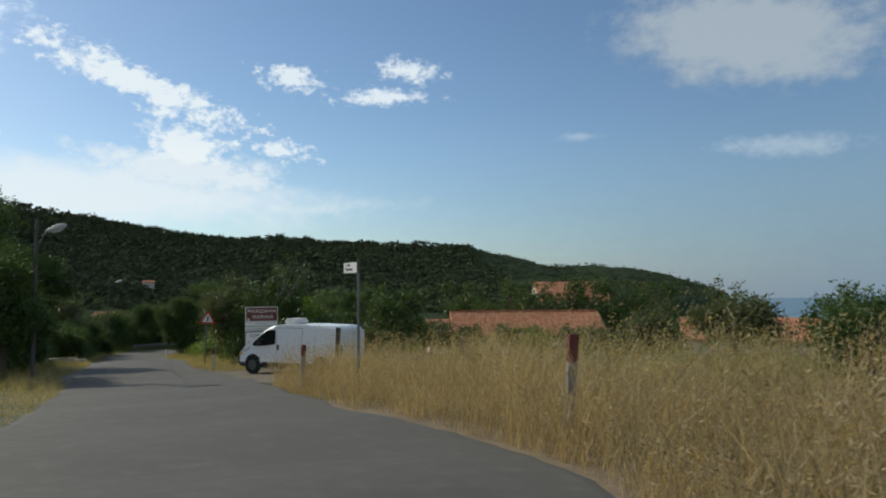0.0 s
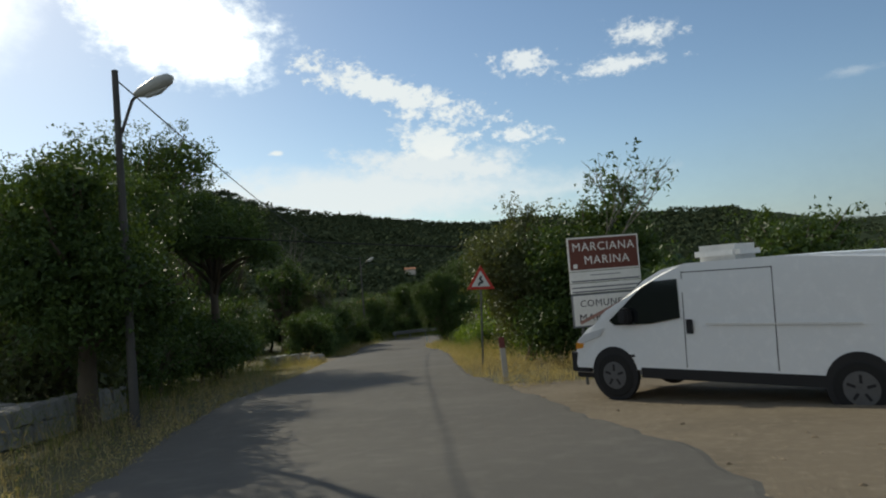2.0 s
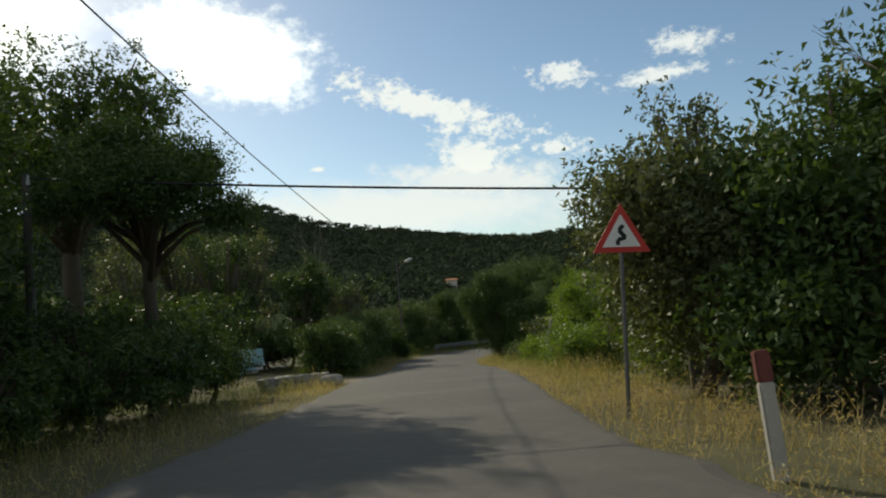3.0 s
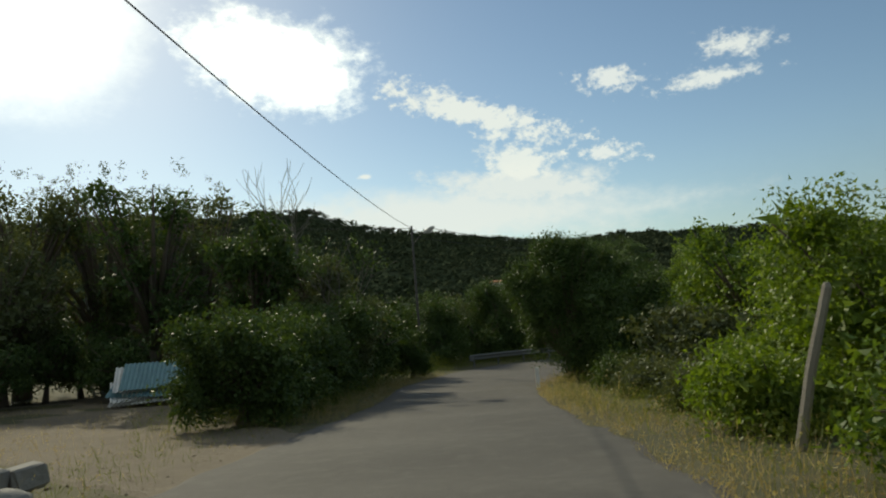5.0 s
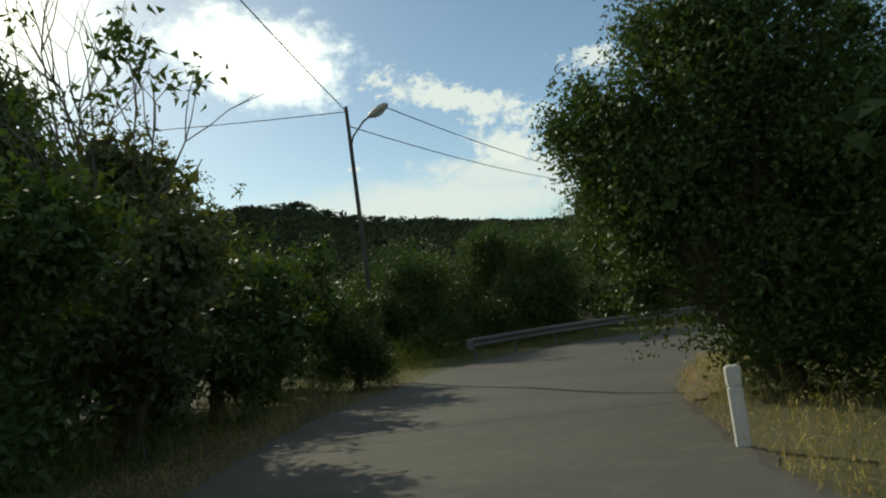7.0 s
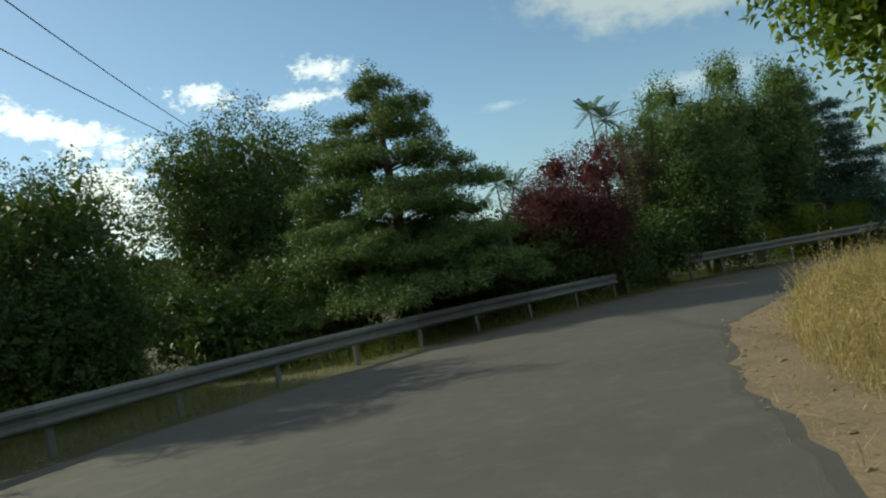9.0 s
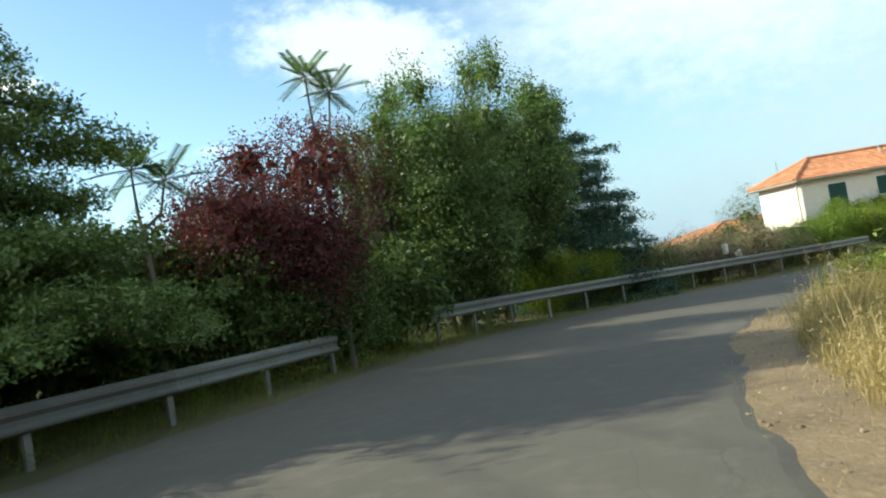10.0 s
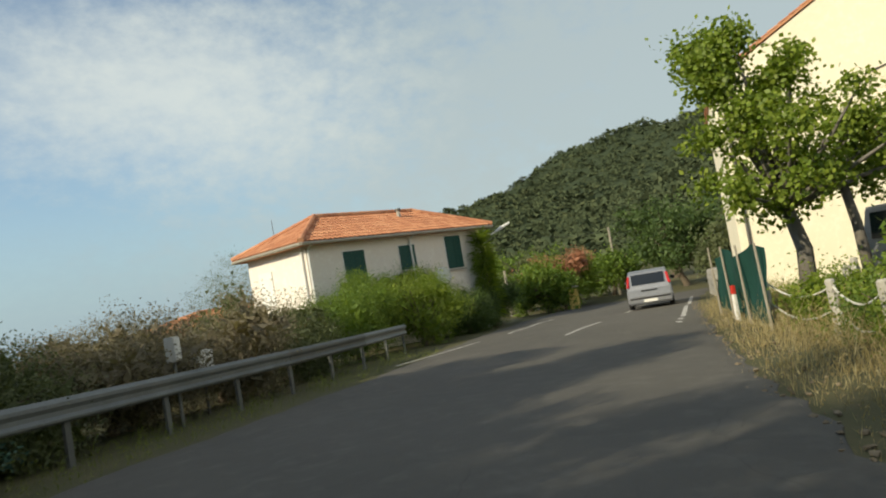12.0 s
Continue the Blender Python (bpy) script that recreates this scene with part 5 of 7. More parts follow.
yard = np.stack([G.uniform(-46, -25, 9000), G.uniform(47, 66, 9000)], -1)
yard = yard[(np.abs((yard[:, 1] - 51) - (-(yard[:, 0] + 27)) * 0.62) < 5.5) & (waves(yard[:, 0], yard[:, 1], 5.0) > G.normal(size=len(yard)) * 0.3 - 0.05)]
yard = yard[np.min(np.hypot(LEFT[None, :, 0] - yard[:, :1], LEFT[None, :, 1] - yard[:, 1:2]), 1) > 0.8]
yard = yard[yard[:, 0] < np.interp(yard[:, 1], LEFT[:, 1], LEFT[:, 0])]
grass("yard_grass", yard, 0.32, STRAW, "short dry grass tufts over the gravel yard", 32, 0.15)

# ---- loose stones ----
def stones(name, spots, size, mat, label, seed):
    """Small angular stones half sunk into the ground at the spots."""
    rng = np.random.default_rng(seed)
    bm = bmesh.new()
    bmesh.ops.create_icosphere(bm, subdivisions=1, radius=1.0)
    base = np.array([v.co[:] for v in bm.verts])
    tri = np.array([[v.index for v in f.verts] for f in bm.faces])
    bm.free()
    P = np.asarray(spots)
    z = np.concatenate([height(P[i:i + 2000, 0], P[i:i + 2000, 1]) for i in range(0, len(P), 2000)])
    r = size * (0.25 + 1.0 * rng.uniform(0, 1, len(P)) ** 4)
    V = base[None] * (1 + rng.uniform(-0.4, 0.3, (len(P), len(base), 1))) * np.stack([r * rng.uniform(0.8, 1.4, len(P)), r, r * 0.6], -1)[:, None]
    V = V + np.stack([P[:, 0], P[:, 1], z], -1)[:, None]
    F = tri[None] + (np.arange(len(P)) * len(base))[:, None, None]
    return tagged(new(name, mesh_from(name, V.reshape(-1, 3), F.reshape(-1, 3), mat)), label, "stones", kind="stuff")


PEBBLE = material("pebble", (0.2, 0.155, 0.1), 0.95, dark=(0.11, 0.085, 0.06), light=(0.3, 0.25, 0.18), scale=6, per_piece=0.6)
stones("loose_stones", np.concatenate([strip_spots(G, RIGHT, at_r(-27.7, 79), at_r(-6, 96.2), 1700, -0.04, 1.5, 1, 1.2), strip_spots(G, RIGHT, at_r(-6, 96.2), at_r(14, 97.3), 700, -0.05, 0.8, 1, 1.4)]), 0.032, PEBBLE, "loose pale stones along the crumbling road edge", 21)
stones("loose_stones", np.concatenate([strip_spots(G, RIGHT, at_r(-4.6, 18.9), at_r(-10.5, 31.4), 900, -0.1, 3.5, 1, 1.2), strip_spots(G, LEFT, at_l(-23, 46), at_l(-28, 56), 900, -0.2, 5.0, -1, 1.1)]), 0.03, PEBBLE, "small stones scattered on the gravel", 22)
grass("dry_verge", strip_spots(G, RIGHT, at_r(-27.9, 76.9), at_r(14, 97.3), 7000, 0.03, 1.4, 1, 0.9, 0.2), 0.26, STRAW, "tufts of dry grass along the road edge", 12, 0.03)
grass("dry_verge", strip_spots(G, RIGHT, at_r(-10, 95.4), at_r(10, 97.2), 5000, 0.25, 1.9, 1, 0.9, 0.6), 0.6, STRAW, "dry golden grass between road and fence", 13, 0.1)


# ---- guard rails ----
def guard_rail(line, start_cap, label, up=0.5):
    """A steel W-beam in lapped lengths on posts, along a line."""
    pts = finer(line, 1.0)
    d = np.cumsum(np.r_[0, np.linalg.norm(np.diff(pts, axis=0), axis=1)])
    at = lambda s: Vector((float(np.interp(s, d, pts[:, 0])), float(np.interp(s, d, pts[:, 1]))))
    x0, y0 = pts[0]
    t = thing("guard_rail", pose(x0, y0, ground(x0, y0)), label, "guard rail", "guard rails")
    base = Vector((x0, y0, ground(x0, y0)))
    prof = [(0.0, 0.0), (0.045, 0.03), (0.05, 0.06), (0.01, 0.11), (0.01, 0.17), (0.05, 0.23), (0.05, 0.28), (0.0, 0.34)]
    n = max(1, round(d[-1] / 4.0))
    for k in range(n):
        bm = bmesh.new()
        rows = []
        a, b = d[-1] * k / n - (0.12 if k else 0), d[-1] * (k + 1) / n
        for i in range(9):
            s = a + (b - a) * i / 8
            p, q = at(s), at(min(s + 0.2, d[-1]))
            p0 = at(max(s - 0.2, 0))
            f = (q - p0).normalized()
            side = Vector((f.y, -f.x))
            z = float(lane_height(p.x, p.y)) + up
            lift = 0.006 * (k % 2)
            rows.append([bm.verts.new(Vector((p.x + side.x * (o + lift), p.y + side.y * (o + lift), z + h)) - base) for o, h in prof]
                        + [bm.verts.new(Vector((p.x + side.x * (o + lift - 0.006), p.y + side.y * (o + lift - 0.006), z + h)) - base) for o, h in prof[::-1]])
        m = len(rows[0])
        for r0, r1 in zip(rows, rows[1:]):
            for i in range(m):
                bm.faces.new((r0[i], r0[(i + 1) % m], r1[(i + 1) % m], r1[i]))
        bm.faces.new(rows[0])
        bm.faces.new(rows[-1][::-1])
        part("beam", bm, STEEL, t)
    count = int(d[-1] / 2.0)
    for k in range(count + 1):
        s = min(d[-1] - 0.05, 0.15 + k * (d[-1] - 0.3) / count)
        p, q = at(s), at(min(s + 0.2, d[-1]))
        f = (q - p).normalized() if (q - p).length > 1e-4 else Vector((1, 0))
        side = Vector((f.y, -f.x))
        z = float(lane_height(p.x, p.y))
        bm = bmesh.new()
        box(bm, -0.05, 0.05, -0.1, -0.045, -0.4, up + 0.26)
        box(bm, -0.06, 0.06, -0.048, 0.008, up + 0.06, up + 0.24)
        me_m = Matrix.Translation(Vector((p.x, p.y, z)) - base) @ Matrix(((f.x, -side.x * -1, 0, 0), (f.y, -side.y * -1, 0, 0), (0, 0, 1, 0), (0, 0, 0, 1)))
        bm.transform(me_m)
        part("post", bm, STEEL, t)
    if start_cap:
        p, q = at(0), at(0.3)
        f = (q - p).normalized()
        bm = bmesh.new()
        o = p - f * 0.12
        z = float(lane_height(p.x, p.y)) + up - 0.02
        tube(bm, [Vector((o.x, o.y, z)) - base, Vector((o.x, o.y, z + 0.34)) - base], [0.13, 0.13], 10)
        part("end_piece", bm, STEEL, t)
    return t


guard_rail([(-36.3, 82.5), (-35.1, 85.5), (-33.3, 88.4), (-31.1, 91.1), (-29.1, 93.3), (-27.1, 95.2), (-24.8, 96.9), (-22.4, 98.9)], True, "grey steel guard rail round the bend in shade", 0.42)
guard_rail([(-18.9, 101.3), (-15.8, 103.0), (-12.3, 104.1), (-9, 104.6), (-5, 104.9), (0, 105.2), (5, 105.6), (8.4, 106.1)], True, "grey steel guard rail along the lower straight", 0.6)


# ---- vehicles ----
def wheel(parent, x, y, r, w):
    side = 1 if y > 0 else -1
    bm = bmesh.new()
    tube(bm, [(x, y - w / 2, r), (x, y - w * 0.42, r), (x, y + w * 0.42, r), (x, y + w / 2, r)], [r * 0.93, r, r, r * 0.93], 28)
    tyre = part("wheel", bm, RUBBER, parent, smooth=False)
    f = y + side * w * 0.5
    bm = bmesh.new()
    tube(bm, [(x, f - side * 0.03, r), (x, f + side * 0.006, r)], [r * 0.66, r * 0.62], 24)
    part("rim", bm, RIM, tyre)
    for k in range(5):
        a = k * math.tau / 5
        bm = boxed(-0.018, 0.018, -0.004, 0.004, r * 0.2, r * 0.5)
        bm.transform(Matrix.Translation((x, f + side * 0.008, r)) @ Matrix.Rotation(a, 4, "Y"))
        part("slot", bm, BLACK_PLASTIC, tyre)


def shell(outline, half, tuck, mat, parent, name="body", bevel=0.05, waist=0.9):
    """A body drawn out of a side outline (x, z), whose sides lean in above the waist."""
    bm = prism(bmesh.new(), outline, -half, half)
    es = [e for e in bm.edges if abs(e.verts[0].co.y - e.verts[1].co.y) < 1e-6]
    bmesh.ops.bevel(bm, geom=es, offset=bevel, segments=3, affect="EDGES")
    for v in bm.verts:
        if v.co.z > waist:
            v.co.y *= 1 - tuck * (v.co.z - waist)
    return part(name, bm, mat, parent, smooth=False)


def side_panel(outline, y, tuck, waist, mat, parent, name, thick=0.012, label=""):
    bm = prism(bmesh.new(), outline, 0, thick)
    s = 1 if y > 0 else -1
    for v in bm.verts:
        yy = (abs(y) + v.co.y - thick * 0.3) * (1 - tuck * max(0, v.co.z - waist))
        v.co.y = s * yy
    return part(name, bm, mat, parent, label)


def white_van(m):
    t = thing("van", m, "white delivery van with rooftop cooling unit parked on gravel", "van")
    out = [(-2.7, 0.42), (-2.74, 0.9), (-2.72, 1.5), (-2.66, 1.86), (-2.5, 1.95), (-1.0, 1.98), (0.4, 1.97), (0.82, 1.9), (1.12, 1.76), (1.75, 1.24), (2.2, 1.04), (2.42, 0.84), (2.5, 0.5), (2.46, 0.34), (-2.6, 0.34)]
    shell(out, 0.95, 0.085, CAR_WHITE, t, bevel=0.09, waist=0.95)
    for s in (1, -1):
        side_panel([(0.5, 1.2), (1.0, 1.12), (1.62, 1.1), (1.72, 1.17), (1.12, 1.66), (0.95, 1.74), (0.52, 1.76)], s * 0.95, 0.085, 0.95, GLASS_DARK, t, "side_window")
        side_panel([(-2.6, 0.32), (1.2, 0.32), (1.2, 0.47), (-2.6, 0.47)], s * 0.95, 0, 0.95, BLACK_PLASTIC, t, "sill_trim")
        side_panel([(-1.9, 1.1), (0.1, 1.1), (0.1, 1.125), (-1.9, 1.125)], s * 0.953, 0, 2, WHITE_TRIM, t, "sliding_rail")
        side_panel([(0.3, 0.98), (0.4, 0.98), (0.4, 1.18), (0.3, 1.18)], s * 0.955, 0, 2, BLACK_PLASTIC, t, "door_handle")
        for x in (0.44, -0.86):
            side_panel([(x, 0.5), (x + 0.012, 0.5), (x + 0.012, 1.86), (x, 1.86)], s * 0.949, 0.085, 0.95, BLACK_PLASTIC, t, "door_gap", 0.006)
        side_panel([(-0.86, 1.84), (0.44, 1.84), (0.44, 1.852), (-0.86, 1.852)], s * 0.949, 0.085, 0.95, BLACK_PLASTIC, t, "door_gap", 0.006)
        side_panel([(-2.62, 0.5), (-2.4, 0.5), (-2.52, 1.0), (-2.5, 1.92), (-2.72, 1.9), (-2.7, 1.0)], s * 0.953, 0.085, 0.95, BLACK_PLASTIC, t, "rear_door_edge", 0.02, "dark gap of the half-open rear door")
        side_panel([(1.82, 1.06), (2.2, 0.96), (2.36, 0.84), (2.24, 0.82), (1.9, 0.94)], s * 0.94, 0, 2, LAMP_CLEAR, t, "headlight", 0.03)
        side_panel([(2.24, 0.82), (2.38, 0.82), (2.4, 0.72), (2.26, 0.74)], s * 0.94, 0, 2, LAMP_AMBER, t, "indicator", 0.03)
        side_panel([(1.3, 0.62), (1.5, 0.62), (1.5, 0.66), (1.3, 0.66)], s * 0.952, 0, 2, BLACK_PLASTIC, t, "side_badge", 0.008)
        for x in (1.68, -1.82):
            bm = bmesh.new()
            tube(bm, [(x, s * 0.90, 0.36), (x, s * 0.962, 0.36)], [0.42, 0.41], 28)
            part("wheel_arch", bm, BLACK_PLASTIC, t)
            wheel(t, x, s * 0.87, 0.335, 0.215)
        bm = boxed(1.28, 1.46, s * 0.93 if s > 0 else -1.13, 1.13 if s > 0 else -0.93, 1.12, 1.36, bevel=0.04)
        part("mirror", bm, BLACK_PLASTIC, t)
        part("tail_light", boxed(-2.775, -2.68, s * 0.87 - 0.04, s * 0.87 + 0.04, 0.8, 1.25, bevel=0.015), FADED_RED, t)
    bm = prism(bmesh.new(), [(1.16, 1.735), (1.74, 1.26), (1.765, 1.275), (1.175, 1.755)], -0.78, 0.78)
    part("windscreen", bm, GLASS_DARK, t)
    part("front_bumper", boxed(2.06, 2.58, -0.94, 0.94, 0.26, 0.76, bevel=0.1), BLACK_PLASTIC, t)
    part("grille", boxed(2.34, 2.45, -0.45, 0.45, 0.72, 0.84, bevel=0.02), BLACK_PLASTIC, t)
    part("rear_bumper", boxed(-2.82, -2.6, -0.9, 0.9, 0.34, 0.54, bevel=0.04), BLACK_PLASTIC, t)
    unit = part("cooling_unit", boxed(-0.25, 0.45, -0.45, 0.45, 1.96, 2.2, bevel=0.08), WHITE_TRIM, t)
    part("unit_grille", boxed(0.43, 0.465, -0.35, 0.35, 2.02, 2.13), BLACK_PLASTIC, unit)
    for y in (-0.46, 0.46):
        part("rear_door", boxed(-2.765, -2.72, y - 0.42, y + 0.42, 0.56, 1.78, bevel=0.02), CAR_WHITE, t)
    part("number_plate", boxed(-2.78, -2.766, -0.26, 0.26, 0.72, 0.83), SIGN_WHITE, t)
    part("door_lock", boxed(-2.79, -2.765, 0.04, 0.1, 1.0, 1.2), BLACK_PLASTIC, t)
    return t


white_van(pose(-5.72, 27.91, ground(-5.72, 27.91), 0, 0, 153.5) @ Matrix.Diagonal((0.95, 0.9, 0.98, 1)))


def silver_hatchback(m):
    t = thing("car", m, "silver small hatchback car stopped on the asphalt road", "car")
    out = [(-1.86, 0.32), (-1.92, 0.5), (-1.88, 0.82), (-1.82, 0.98), (-1.6, 1.42), (-1.4, 1.49), (-0.3, 1.5), (0.25, 1.44), (1.0, 0.98), (1.65, 0.84), (1.9, 0.66), (1.92, 0.36), (1.8, 0.24), (-1.7, 0.24)]
    shell(out, 0.82, 0.26, CAR_SILVER, t, bevel=0.055, waist=0.92)
    bm = prism(bmesh.new(), [(-1.818, 1.0), (-1.628, 1.37), (-1.648, 1.38), (-1.838, 1.0)], -0.6, 0.6)
    part("rear_window", bm, GLASS_DARK, t)
    bm = prism(bmesh.new(), [(0.28, 1.41), (0.98, 1.0), (1.0, 1.01), (0.3, 1.43)], -0.6, 0.6)
    part("windscreen", bm, GLASS_DARK, t)
    for s in (1, -1):
        side_panel([(-1.35, 1.0), (-0.5, 0.98), (-0.5, 1.4), (-1.3, 1.38)], s * 0.82, 0.26, 0.92, GLASS_DARK, t, "rear_side_window")
        side_panel([(-0.42, 0.98), (0.78, 0.98), (0.2, 1.36), (-0.42, 1.4)], s * 0.82, 0.26, 0.92, GLASS_DARK, t, "front_side_window")
        side_panel([(-1.3, 0.5), (1.1, 0.5), (1.1, 0.58), (-1.3, 0.58)], s * 0.825, 0, 2, BLACK_PLASTIC, t, "door_moulding")
        bm = bmesh.new()
        box(bm, -1.915, -1.66, s * 0.76 - 0.05, s * 0.76 + 0.045, 0.92, 1.36, bevel=0.03)
        for v in bm.verts:
            v.co.x += 0.62 * max(0, v.co.z - 0.95)
            v.co.y *= 1 - 0.2 * max(0, v.co.z - 0.92)
        part("tail_light", bm, LAMP_RED, t)
        for x in (1.2, -1.24):
            bm = bmesh.new()
            tube(bm, [(x, s * 0.78, 0.31), (x, s * 0.832, 0.31)], [0.36, 0.35], 24)
            part("wheel_arch", bm, BLACK_PLASTIC, t)
            wheel(t, x, s * 0.745, 0.29, 0.18)
        part("mirror", boxed(0.5, 0.66, s * 0.92 - 0.09, s * 0.92 + 0.09, 0.96, 1.1, bevel=0.03), BLACK_PLASTIC, t)
    part("rear_bumper", boxed(-1.99, -1.7, -0.8, 0.8, 0.28, 0.56, bevel=0.05), CAR_SILVER, t)
    part("bumper_strip", boxed(-2.0, -1.96, -0.74, 0.74, 0.46, 0.52, bevel=0.01), BLACK_PLASTIC, t)
    part("number_plate", boxed(-2.005, -1.985, -0.25, 0.25, 0.34, 0.44), SIGN_WHITE, t)
    part("tailgate_handle", boxed(-1.915, -1.88, -0.3, 0.3, 0.74, 0.79), BLACK_PLASTIC, t)
    part("rear_wiper", tubed([(-1.8, 0.0, 1.03), (-1.75, -0.35, 1.14)], 0.012, 5), BLACK_PLASTIC, t)
    return t


silver_hatchback(pose(16.4, 98.8, float(lane_height(16.4, 98.8)) + 0.016, 0, 0, 3))


# ---- writing ----
def lettering(body, size, mat, parent, m, name="lettering", extrude=0.002, bold=0.002, gap=1.0):
    cu = bpy.data.curves.new(name, "FONT")
    cu.body, cu.size, cu.extrude, cu.align_x, cu.align_y, cu.offset = body, size, extrude, "CENTER", "CENTER", bold * size / 0.2
    cu.resolution_u, cu.space_character = 3, gap
    tmp = bpy.data.objects.new(name, cu)
    me = bpy.data.meshes.new_from_object(tmp)
    bpy.data.objects.remove(tmp)
    bpy.data.curves.remove(cu)
    me.materials.append(mat)
    me.transform(m)
    return child(name, me, parent)


FACE = Matrix.Rotation(radians(90), 4, "X")      # flat writing turned to stand upright, read from -y


def place_board(m):
    """A board on two posts: a brown place panel, two grey-striped white panels, a white panel crossed out in red."""
    t = thing("place_name_sign", m, "brown and white place-name board on steel posts in dry grass", "road sign", "road signs")
    for x in (-0.52, 0.52):
        part("post", tubed([(x, 0.04, -1.5), (x, 0.04, 1.62)], 0.03, 10), STEEL, t)

    def panel(z0, z1, face, rim):
        b = part("panel", boxed(-0.71, 0.71, -0.005, 0.02, z0, z1, bevel=0.004), rim, t)
        part("panel_face", boxed(-0.68, 0.68, -0.009, 0.0, z0 + 0.03, z1 - 0.03), face, b)
        return b

    b = panel(1.06, 1.71, SIGN_BROWN, SIGN_WHITE)
    lettering("MARCIANA", 0.225, SIGN_WHITE, b, Matrix.Translation((0, -0.011, 1.515)) @ FACE, bold=0.0, gap=1.12)
    lettering("MARINA", 0.225, SIGN_WHITE, b, Matrix.Translation((0.05, -0.011, 1.26)) @ FACE, bold=0.0, gap=1.12)
    part("sticker", boxed(-0.62, -0.54, -0.012, -0.008, 1.12, 1.2), SIGN_WHITE, b)
    b = panel(0.84, 1.05, SIGN_WHITE, SIGN_WHITE)
    part("writing_bar", boxed(-0.3, 0.3, -0.012, -0.008, 0.97, 0.985), GREY_INK, b)
    part("stripe", boxed(-0.68, 0.68, -0.012, -0.008, 0.86, 0.885), GREY_INK, b)
    b = panel(0.64, 0.83, SIGN_WHITE, SIGN_WHITE)
    part("stripe", boxed(-0.68, 0.68, -0.012, -0.008, 0.735, 0.76), GREY_INK, b)
    part("stripe", boxed(-0.68, 0.68, -0.012, -0.008, 0.66, 0.685), GREY_INK, b)
    b = panel(0.0, 0.63, SIGN_WHITE, GREY_INK)
    lettering("COMUNE DI", 0.185, DARK_INK, b, Matrix.Translation((0, -0.011, 0.44)) @ FACE, bold=0.0, gap=1.1)
    lettering("MARCIANA", 0.205, DARK_INK, b, Matrix.Translation((-0.02, -0.011, 0.17)) @ FACE, bold=0.0, gap=1.12)
    bar = boxed(-0.62, 0.62, -0.014, -0.0085, -0.03, 0.03)
    bar.transform(Matrix.Translation((0, -0.002, 0.315)) @ Matrix.Rotation(radians(-22), 4, "Y"))
    part("red_bar", bar, PALE_RED, b)


place_board(pose(-7.9, 30.62, -1.06, 0, 0, 28.2))


def bend_sign(m):
    t = thing("bend_warning_sign", m, "red-bordered triangular double-bend warning sign on a thin post", "road sign", "road signs")
    part("post", tubed([(0, 0.035, -0.3), (0, 0.035, 2.78)], 0.03, 10), STEEL, t)
    tri = lambda s, z: [(-s / 2, z), (s / 2, z), (0, z + s * 0.866)]
    p = part("plate", prism(bmesh.new(), tri(0.78, 2.2), -0.004, 0.012), SIGN_RED, t)
    part("plate_face", prism(bmesh.new(), tri(0.52, 2.275), -0.008, 0.0), SIGN_WHITE, p)
    bm = bmesh.new()
    pts = [(-0.05, 2.3), (-0.05, 2.37), (0.06, 2.4), (-0.03, 2.5), (0.03, 2.57)]
    for (x0, z0), (x1, z1) in zip(pts, pts[1:]):
        d = Vector((x1 - x0, z1 - z0)).normalized() * 0.028
        prism(bm, [(x0 - d.y, z0 + d.x), (x0 + d.y, z0 - d.x), (x1 + d.y, z1 - d.x), (x1 - d.y, z1 + d.x)], -0.012, -0.007)
    part("symbol", bm, INK, p)


bend_sign(pose(-12.05, 35.5, -2.5, 0, 3, 22))


def locality_sign(m):
    t = thing("locality_sign", m, "white locality name sign high on a thin steel pole", "road sign", "road signs")
    part("pole", tubed([(0, 0, -0.3), (0, 0, 2.95)], 0.032, 10), STEEL, t)
    part("bracket", tubed([(0, 0, 2.68), (0, 0, 2.97)], 0.045, 10), POLE, t)
    p = part("plate", boxed(-0.75, -0.03, -0.012, 0.012, 2.7, 2.93, bevel=0.004), SIGN_WHITE, t)
    for s, y in ((1, -0.0135), (-1, 0.0135)):
        f = Matrix.Translation((-0.5, y, 0)) @ (FACE if s > 0 else Matrix.Rotation(math.pi, 4, "Z") @ FACE)
        lettering("località", 0.07, INK, p, Matrix.Translation((0, 0, 2.875)) @ f)
        lettering("Timonaia", 0.1, INK, p, Matrix.Translation((0.02, 0, 2.785)) @ f)


locality_sign(pose(-1.8, 15.15, 1.99 - 2.95, 0, 0, -57.5))


def marker_post(x, y, h, label, lean=0.0, top=SIGN_RED, foot=SIGN_WHITE):
    t = thing("marker_post", pose(x, y, ground(x, y) - 0.05, lean, lean * 0.6, 25), label, "marker post", "marker posts")
    part("stem", boxed(-0.06, 0.06, -0.035, 0.035, -0.2, h * 0.76, bevel=0.012), foot, t)
    part("head", boxed(-0.061, 0.061, -0.036, 0.036, h * 0.76, h, bevel=0.012), top, t)
    if top is SIGN_RED:
        part("reflector", boxed(-0.03, 0.03, -0.042, -0.034, h * 0.78, h * 0.92), LAMP_AMBER, t)


